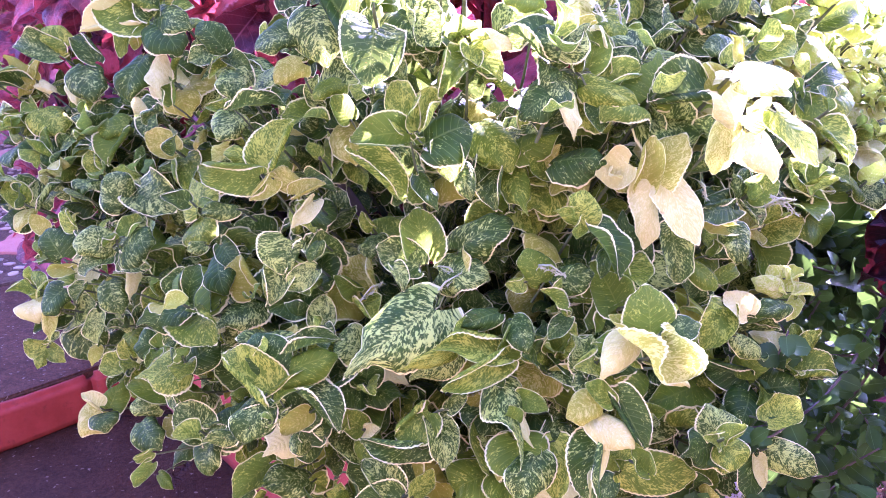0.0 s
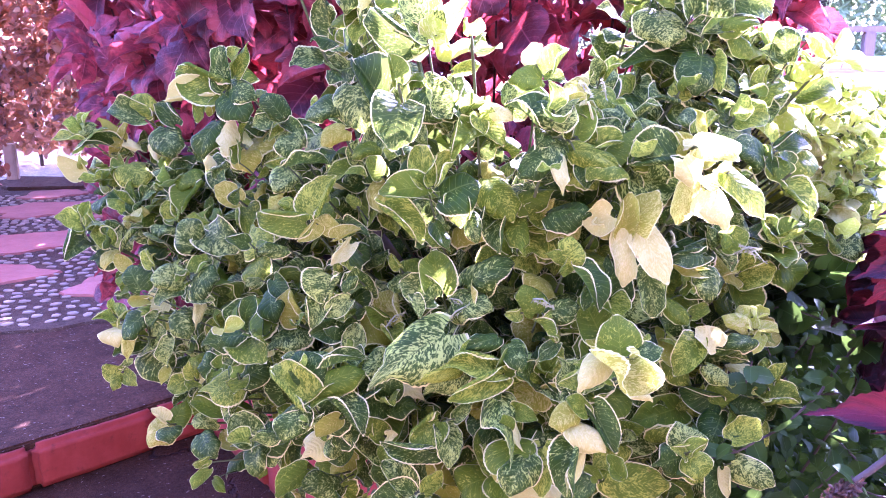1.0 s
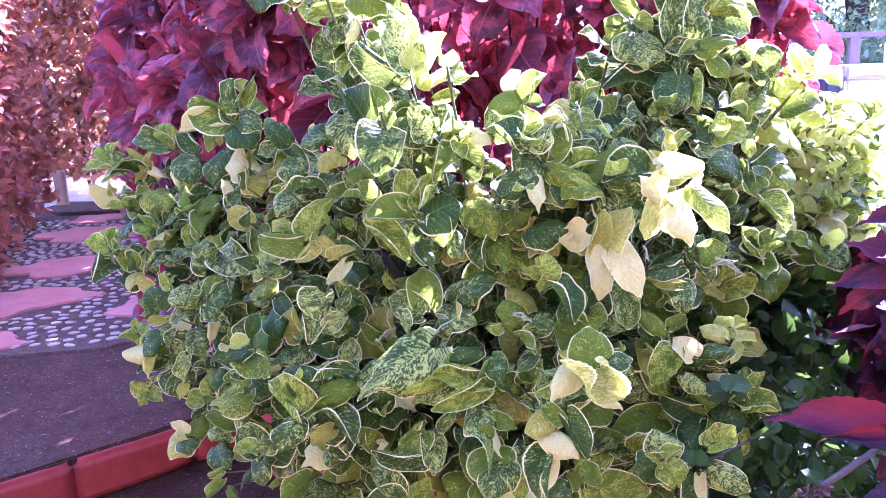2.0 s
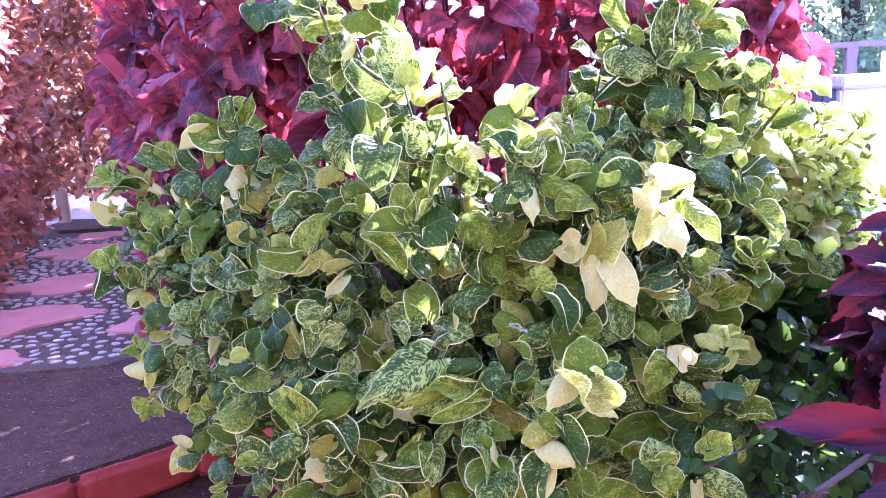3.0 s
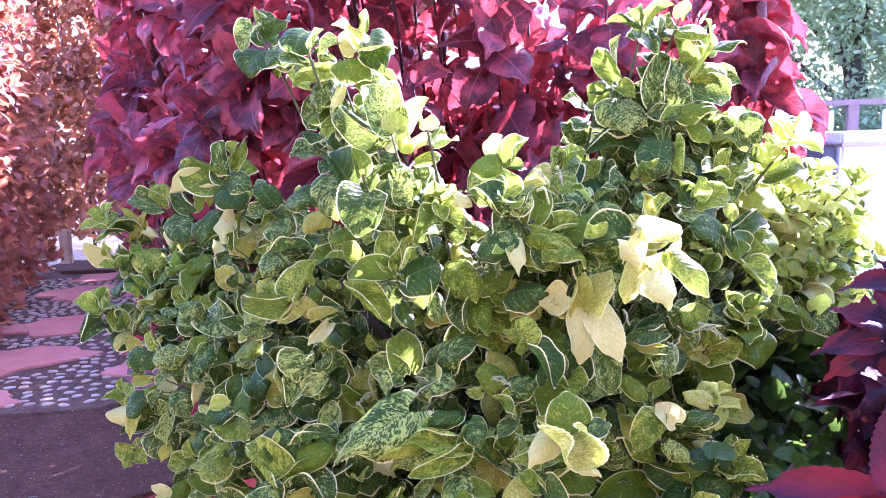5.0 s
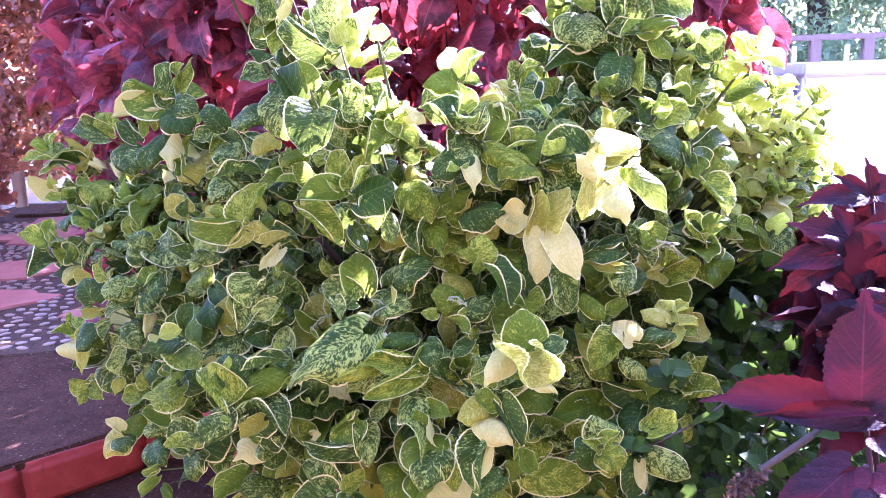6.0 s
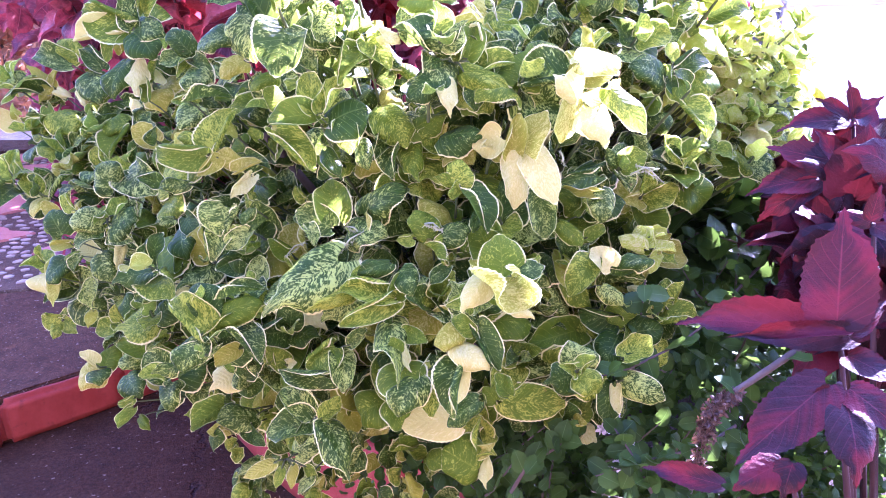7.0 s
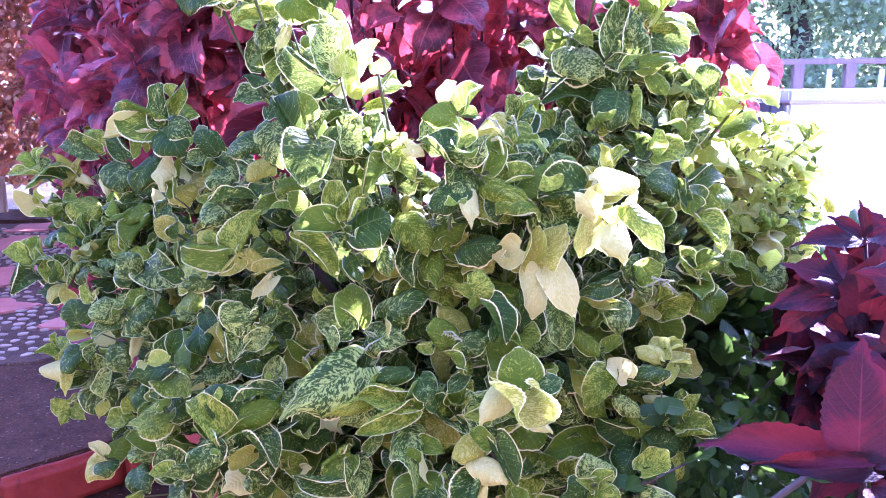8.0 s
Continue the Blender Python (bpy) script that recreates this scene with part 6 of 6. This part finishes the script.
red_blade(stem, (0.668, 0.910, 1.381), (0.627, 0.930, 1.406), 0.45, 2)
red_blade(stem, (0.670, 0.909, 1.379), (0.584, 0.938, 1.359), 0.4, 0)
red_blade(stem, (0.674, 0.909, 1.386), (0.703, 0.900, 1.411), 0.5, 4)
red_blade(stem, (0.671, 0.909, 1.379), (0.648, 0.914, 1.353), 0.6, 1)
red_blade(stem, (0.672, 0.909, 1.382), (0.662, 0.919, 1.431), 0.4, 2)
stem = red_shoot(0.616, 0.694, 1.302)
red_blade(stem, (0.613, 0.695, 1.302), (0.583, 0.710, 1.310), 0.6, 1)
red_blade(stem, (0.616, 0.693, 1.299), (0.641, 0.675, 1.283), 0.6, 0)
red_blade(stem, (0.613, 0.695, 1.305), (0.622, 0.701, 1.343), 0.5, 2)

red_head((0.72, 1.08, 1.28), (-0.1, -0.45, 0.75), 0.095, 8, 61, 0.6)
red_head((0.79, 1.1, 1.31), (0.1, -0.45, 0.75), 0.095, 8, 67, 0.6)
red_head((0.68, 1.0, 1.24), (-0.3, -0.45, 0.75), 0.095, 8, 71, 0.6)
red_head((0.82, 1.0, 1.35), (0.1, -0.45, 0.75), 0.095, 8, 73, 0.6)
red_head((0.88, 0.78, 1.36), (0.1, -0.45, 0.75), 0.095, 8, 79, 0.6)
# next four heads lie out of view, added to shade the lower leaves
red_head((1.02, 0.92, 1.45), (0.1, -0.45, 0.75), 0.095, 8, 83, 0.6)
red_head((1.1, 1.05, 1.52), (0.1, -0.45, 0.75), 0.095, 8, 89, 0.6)
red_head((1.0, 0.75, 1.35), (0.1, -0.45, 0.75), 0.095, 8, 97, 0.6)
red_head((0.92, 0.6, 1.2), (0, -0.45, 0.75), 0.095, 8, 101, 0.6)
red_head((0.66, 0.9, 1.18), (-0.4, -0.45, 0.75), 0.095, 8, 103, 0.6)
red_head((0.67, 0.9, 1.35), (-0.2, -0.45, 0.75), 0.095, 8, 9, 0.6)
red_head((0.75, 0.9, 1.38), (0.1, -0.45, 0.75), 0.095, 8, 15, 0.6)
red_head((0.72, 0.82, 1.3), (-0.2, -0.45, 0.75), 0.095, 8, 17, 0.6)
red_head((0.64, 0.86, 1.27), (-0.4, -0.45, 0.75), 0.095, 8, 19, 0.6)
red_head((0.8, 0.82, 1.33), (0.1, -0.45, 0.75), 0.095, 8, 23, 0.6)
red_head((0.76, 0.72, 1.24), (-0.1, -0.45, 0.75), 0.095, 8, 29, 0.6)
red_head((0.7, 0.78, 1.22), (-0.3, -0.45, 0.75), 0.095, 8, 31, 0.6)
red_head((0.86, 0.9, 1.42), (0.2, -0.45, 0.75), 0.095, 8, 37, 0.6)
red_head((0.84, 0.7, 1.24), (0.1, -0.45, 0.75), 0.095, 8, 43, 0.6)
red_head((0.74, 0.62, 1.14), (-0.2, -0.45, 0.75), 0.095, 8, 47, 0.6)
red_head((0.7, 0.5, 1.08), (-0.1, -0.45, 0.75), 0.095, 8, 59, 0.6)

rnd = random.Random(19)
specs = []
while len(specs) < 480:
    c = Vector((rnd.uniform(0.6, 1.15), rnd.uniform(0.62, 1.15), rnd.uniform(1.10, 1.36)))
    if c.x < 0.585 + 0.36 * (c.y - 0.9) or ((c.x - 0.86) / 0.32) ** 2 + ((c.y - 0.9) / 0.30) ** 2 + ((c.z - 1.22) / 0.16) ** 2 > rnd.uniform(0.7, 1.2):
        continue
    specs.append((rnd.choice(LOW_R), leaf_pose(c, rand_dir(rnd) + Vector((-0.1, -0.3, -0.4)), rand_dir(rnd) * 0.5 + Vector((-0.1, -0.4, 0.8)), rnd.uniform(0.07, 0.10)), 0))
joined("foliage", specs, red_plant, [RED_NEAR], "crowd of purple-red leaves deep in the plant")

# ------------------------------------------------------------------ low shrub with small green leaves
SHAPES_G = [
    dict(wide=0.36, bend=-0.4, cross=0.4, wave=0.03, seed=31, tip=0.2, rows=16, cols=5, teeth=6, tooth=0.07, lobe=0.0),
    dict(wide=0.42, bend=-0.9, cross=-0.3, wave=0.05, seed=32, tip=0.18, rows=16, cols=5, teeth=6, tooth=0.07, lobe=0.02),
    dict(wide=0.39, bend=0.3, cross=0.5, wave=0.05, seed=33, tip=0.2, rows=16, cols=5, teeth=6, tooth=0.07, lobe=0.0),
]
GREEN = Kind(SHAPES_G, {"green": GREEN_SMALL})
LOW_G = [leaf_shape(**{**s, "rows": 8, "cols": 3}) for s in SHAPES_G]
green_shrub = thing("green_shrub", "low straggling shrub with small plain green leaves", "shrub", at=(0.55, 1.25, 0.42))


def twig(points, leaves, size, seed, thick=0.0028):
    rnd = random.Random(seed)
    pts = [Vector(p) for p in points]
    stem = limb("branch", pts, [thick * (1 - 0.65 * i / (len(pts) - 1)) * rnd.uniform(0.85, 1.15) for i in range(len(pts))], BARK, green_shrub, 5)
    for i in range(leaves):
        f = (i + 0.5) / leaves * (len(pts) - 1)
        k = min(int(f), len(pts) - 2)
        p = pts[k].lerp(pts[k + 1], f - k)
        d = (pts[k + 1] - pts[k]).normalized()
        along = (d * 0.5 + rand_dir(rnd) + Vector((0, -0.2, 0.25))).normalized()
        leaf_part(GREEN.mesh(rnd.randrange(3), "green"), leaf_pose(p, along, Vector((0, -0.5, 0.8)) + 0.6 * rand_dir(rnd), size * rnd.uniform(0.75, 1.25)), stem)


twig([(0.654, 1.035, 1.186), (0.565, 0.941, 1.148), (0.513, 0.879, 1.122), (0.450, 0.819, 1.103), (0.377, 0.761, 1.095), (0.320, 0.742, 1.088)], 24, 0.029, 3)
twig([(0.518, 0.775, 1.009), (0.467, 0.736, 1.000), (0.405, 0.730, 0.986), (0.336, 0.725, 0.963)], 21, 0.029, 4)
twig([(0.640, 0.800, 1.130), (0.560, 0.735, 1.128), (0.507, 0.695, 1.115), (0.486, 0.685, 1.106), (0.456, 0.671, 1.087), (0.448, 0.665, 1.052), (0.442, 0.664, 0.992)], 3, 0.035, 5, 0.0050)
twig([(0.229, 0.757, 0.913), (0.252, 0.761, 0.955), (0.288, 0.755, 0.984), (0.310, 0.765, 1.003)], 18, 0.029, 6)
twig([(0.536, 1.244, 1.059), (0.517, 1.215, 1.122), (0.493, 1.204, 1.176)], 7, 0.05, 7)
twig([(0.655, 1.071, 1.128), (0.635, 1.155, 1.130), (0.588, 1.193, 1.138), (0.554, 1.212, 1.138)], 8, 0.055, 8)
twig([(0.403, 0.707, 0.953), (0.382, 0.715, 0.995), (0.355, 0.731, 1.033)], 21, 0.029, 9)
twig([(0.486, 0.646, 0.983), (0.501, 0.646, 1.028), (0.492, 0.668, 1.058)], 18, 0.029, 10)

rnd = random.Random(41)
for k in range(80):
    a = Vector((rnd.uniform(0.15, 0.90), rnd.uniform(0.85, 1.35), rnd.uniform(0.55, 1.04)))
    d = Vector((rnd.uniform(-0.6, 0.6), rnd.uniform(-0.9, -0.1), rnd.uniform(0.1, 0.8))).normalized()
    twig([a, a + d * 0.12, a + d * 0.22 + Vector((0, 0, 0.02))], 14, 0.030, k)
specs = []
near_clumps = []
far_clumps = []
while len(near_clumps) < 150:
    d = Vector((rnd.uniform(-1, 1), rnd.uniform(-1, 1), rnd.uniform(-1, 1)))
    if 0.25 < d.length < 1:
        near_clumps.append(Vector((0.52 + 0.70 * d.x, 1.28 + 0.30 * d.y, 0.70 + 0.30 * d.z)))
# back clumps, added to keep the hollow in front of them dark
while len(far_clumps) < 170:
    d = Vector((rnd.uniform(-1, 1), rnd.uniform(-1, 1), rnd.uniform(-1, 1)))
    if d.length < 1:
        far_clumps.append(Vector((0.80 + 0.62 * d.x, 2.34 + 0.42 * d.y, 0.74 + 0.42 * d.z)))
for k in range(15200):
    c = rnd.choice(near_clumps if k <= 7000 else far_clumps) + Vector((rnd.gauss(0, 0.055), rnd.gauss(0, 0.055), rnd.gauss(0, 0.05)))
    if c.z < 0.43:
        continue
    specs.append((rnd.choice(LOW_G), leaf_pose(c, rand_dir(rnd), rand_dir(rnd) * 0.6 + Vector((0, -0.4, 0.7)), rnd.uniform(0.020, 0.034) if k <= 7000 else rnd.uniform(0.05, 0.085)), 0))
# largely hidden leaf layer, added to block sun from the leaves below
for k in range(2400):
    c = Vector((rnd.uniform(0.42, 1.10), rnd.uniform(1.30, 1.62), rnd.uniform(1.02, 1.18)))
    specs.append((rnd.choice(LOW_G), leaf_pose(c, rand_dir(rnd), rand_dir(rnd) * 0.5 + Vector((0, -0.2, 0.9)), rnd.uniform(0.05, 0.075)), 0))
joined("foliage", specs, green_shrub, [GREEN_SMALL], "crowd of small dark green leaves, with a hidden layer added for shade")

BIT = leaf_shape(wide=0.35, bend=0.5, cross=0.9, wave=0.0, tip=0.0, rows=4, cols=3, teeth=0, seed=9, lobe=0.0)


def seed_cluster(points, count, spread, seed):
    """Dry brown seed husks crowded along a branch."""
    rnd = random.Random(seed)
    pts = [Vector(q) for q in points]
    bits = []
    for _ in range(count):
        f = rnd.uniform(0, len(pts) - 1.001)
        i = int(f)
        c = pts[i].lerp(pts[i + 1], f - i) + rand_dir(rnd) * spread * rnd.random() ** 0.5
        bits.append((BIT, leaf_pose(c, rand_dir(rnd), rand_dir(rnd), rnd.uniform(0.004, 0.009)), 0))
    return joined("seed_head", bits, green_shrub, [HUSK], "dry brown seed husks along a branch")


seed_cluster([(0.486, 0.684, 1.103), (0.456, 0.670, 1.087), (0.448, 0.664, 1.052), (0.442, 0.663, 0.992)], 900, 0.011, 3)


def blossom(x, y, z, seed):
    """A tuft of tiny pale flowers."""
    rnd = random.Random(seed)
    bits = [(BIT, leaf_pose(Vector((x, y, z)) + rand_dir(rnd) * 0.009 * rnd.random(), rand_dir(rnd), Vector((0, -0.6, 0.6)) + 0.5 * rand_dir(rnd), rnd.uniform(0.004, 0.008)), 0) for _ in range(40)]
    return joined("blossom", bits, green_shrub, [BLOSSOM], "tuft of tiny pale pink flowers")


for k, (x, y, z) in enumerate(((0.359, 0.775, 1.018), (0.369, 0.765, 1.005), (0.352, 0.775, 1.002), (0.378, 0.740, 0.995), (0.366, 0.765, 0.950), (0.372, 0.760, 0.962))):
    blossom(x, y, z, k)

# ------------------------------------------------------------------ red hedge along the path and beyond it
TINY = leaf_shape(wide=0.34, bend=-0.6, cross=0.3, wave=0.03, tip=0.2, rows=5, cols=3, teeth=0, seed=3)


def hedge(name, label, line, thick, z0, z1, n, size, seed, inward, material=RED_SMALL, inner=0.5):
    """A clipped hedge along a line: leaf clumps on its face and top, woody stems inside."""
    rnd = random.Random(seed)
    a, b = Vector((*line[0], 0)), Vector((*line[1], 0))
    d = (b - a).normalized()
    side = Vector((d.y, -d.x, 0)) * inward
    ob = thing(name, label, "hedge", at=tuple(a.lerp(b, 0.5)))
    L = (b - a).length
    specs = []
    clumps = [(rnd.uniform(0, L), rnd.uniform(z0, z1), rnd.uniform(-0.28, 0.16)) for _ in range(n // 14)]
    for s, z, o in clumps:
        for k in range(14):
            ss, zz = s + rnd.gauss(0, 0.07), z + rnd.gauss(0, 0.08)
            dep = o + rnd.gauss(0, 0.07) - 0.25 * max(0, zz - z1 + 0.3)
            c = a + d * ss + side * dep + Vector((0, 0, max(zz, z0)))
            specs.append((TINY, leaf_pose(c, rand_dir(rnd) + side * 0.7 + Vector((0, 0, -0.2)), side * 0.6 + Vector((0, 0, 0.7)) + rand_dir(rnd) * 0.6, size * rnd.uniform(0.7, 1.3)), 0))
    for k in range(int(n * inner)):
        c = a + d * rnd.uniform(0, L) - side * rnd.uniform(0.05, thick) + Vector((0, 0, rnd.uniform(z0, z1)))
        specs.append((TINY, leaf_pose(c, rand_dir(rnd), rand_dir(rnd), size * 1.2), 0))
    joined("foliage", specs, ob, [material], "")
    for k in range(int(L * 2)):
        s = (k + rnd.random()) / 2
        c = a + d * s - side * rnd.uniform(0.1, thick * 0.7)
        limb("trunk", [c + Vector((0, 0, 0.0)), c + Vector((rnd.uniform(-.1, .1), rnd.uniform(-.1, .1), z1 * 0.5)), c + Vector((rnd.uniform(-.2, .2), rnd.uniform(-.2, .2), z1 * 0.9))], [0.025, 0.018, 0.006], BARK, ob, 6)
    return ob


hedge("hedge", "tall clipped hedge of small bronze-red leaves beside the path", ((-3.35, 3.4), (-5.25, 7.3)), 0.8, 0.2, 3.05, 7500, 0.098, 3, 1, RED_SMALL, 0.15)
hedge("hedge", "hedge of bronze leaves behind the path, coloured orange for sunlight", ((-6.6, 8.7), (-2.6, 8.4)), 0.5, 0.42, 3.7, 14500, 0.09, 4, 1, RED_SUNNY, 0.35)
# mostly hidden on the far side, added to keep sun off path and landing
hedge("hedge", "tall mostly hidden hedge of bronze-red leaves added to shade the path", ((-3.3, 8.0), (-0.5, 3.8)), 0.7, 0.2, 3.0, 14000, 0.095, 6, 1, RED_SMALL, 0.75)

# ------------------------------------------------------------------ trees beyond the wall
LEAF4 = leaf_shape(wide=0.36, bend=-0.4, cross=0.3, wave=0.0, tip=0.0, rows=3, cols=3, teeth=0, seed=5)


def tree(x, y, height, spread, seed, n=9000, size=0.085):
    rnd = random.Random(seed)
    ob = thing("tree", "broad tree with dense small green leaves", "tree", "trees beyond the wall", at=(x, y, 0))
    limb("trunk", [(x, y, -0.05), (x + 0.1, y, height * 0.3), (x, y + 0.1, height * 0.6), (x, y, height * 0.8)], [0.22, 0.18, 0.12, 0.04], BARK, ob, 9)
    specs = []
    clumps = []
    for k in range(70):
        a, r = rnd.uniform(0, 6.28), spread * math.sqrt(rnd.random())
        z = height * rnd.uniform(0.16, 1.0)
        r *= math.sin(math.pi * min(1, 0.18 + 0.75 * z / height)) ** 0.5
        c = Vector((x + r * math.cos(a), y + r * math.sin(a), z))
        clumps.append(c)
        if k % 4 == 0:
            limb("limb", [(x, y, z * 0.6), tuple(Vector((x, y, z * 0.8)).lerp(c, 0.5)), tuple(c)], [0.06, 0.04, 0.012], BARK, ob, 5)
    for k in range(n):
        c = rnd.choice(clumps) + Vector((rnd.gauss(0, 0.36), rnd.gauss(0, 0.36), rnd.gauss(0, 0.28)))
        specs.append((LEAF4, leaf_pose(c, rand_dir(rnd), rand_dir(rnd) + Vector((0, 0, 0.6)), size * rnd.uniform(0.7, 1.3)), 0))
    joined("crown", specs, ob, [TREE_LEAF], "")
    return ob


for i, (x, y, h, sp) in enumerate(((4.6, 13.0, 6.0, 2.6), (8.2, 14.0, 6.5, 2.8), (1.2, 15.0, 6.2, 2.7), (-3.0, 14.5, 6.0, 2.8), (-7.0, 12.5, 6.0, 2.6), (11.5, 12.0, 6.0, 2.6))):
    tree(x, y, h, sp, 60 + i, 50000 if i < 2 else 14000)

# ------------------------------------------------------------------ pebbles
PEB = [pebble_template(s) for s in range(4)]
rnd = random.Random(77)
placed = []
tries = 0
d = Vector((-0.53, 0.85))
while len(placed) < 760 and tries < 40000:
    tries += 1
    t, w = rnd.uniform(0.0, 4.2), rnd.uniform(-1.0, 0.95)
    x, y = -2.40 + d.x * t + d.y * w, 3.45 + d.y * t - d.x * w
    if y < 3.40 + 0.12 * (x + 2.4) + 0.06 or inside_flag(x, y, 0.045):
        continue
    if all((x - a) ** 2 + (y - b) ** 2 > 0.074 ** 2 for a, b in placed):
        placed.append((x, y))
placed.sort(key=lambda p: p[1])
far = []
for n, (x, y) in enumerate(placed):
    m = pose(x, y, 0.204, rnd.uniform(-8, 8), rnd.uniform(-8, 8), math.degrees(TURN_PATH) + rnd.uniform(-25, 25)) @ Matrix.Diagonal((rnd.uniform(0.026, 0.040), rnd.uniform(0.015, 0.023), 0.012, 1))
    if n < 300:
        ob = attach(new("pebble", PEB[n % 4]), pavement)
        ob.matrix_basis = m
    else:
        far.append(m)
if far:
    src = PEB[0]
    tv = [v.co.copy() for v in src.vertices]
    tf = [tuple(p.vertices) for p in src.polygons]
    joined("far_pebbles", [((tv, tf, [(0, 0)] * len(tv)), m, 0) for m in far], pavement, [PEBBLE], "small white pebbles set in mortar")
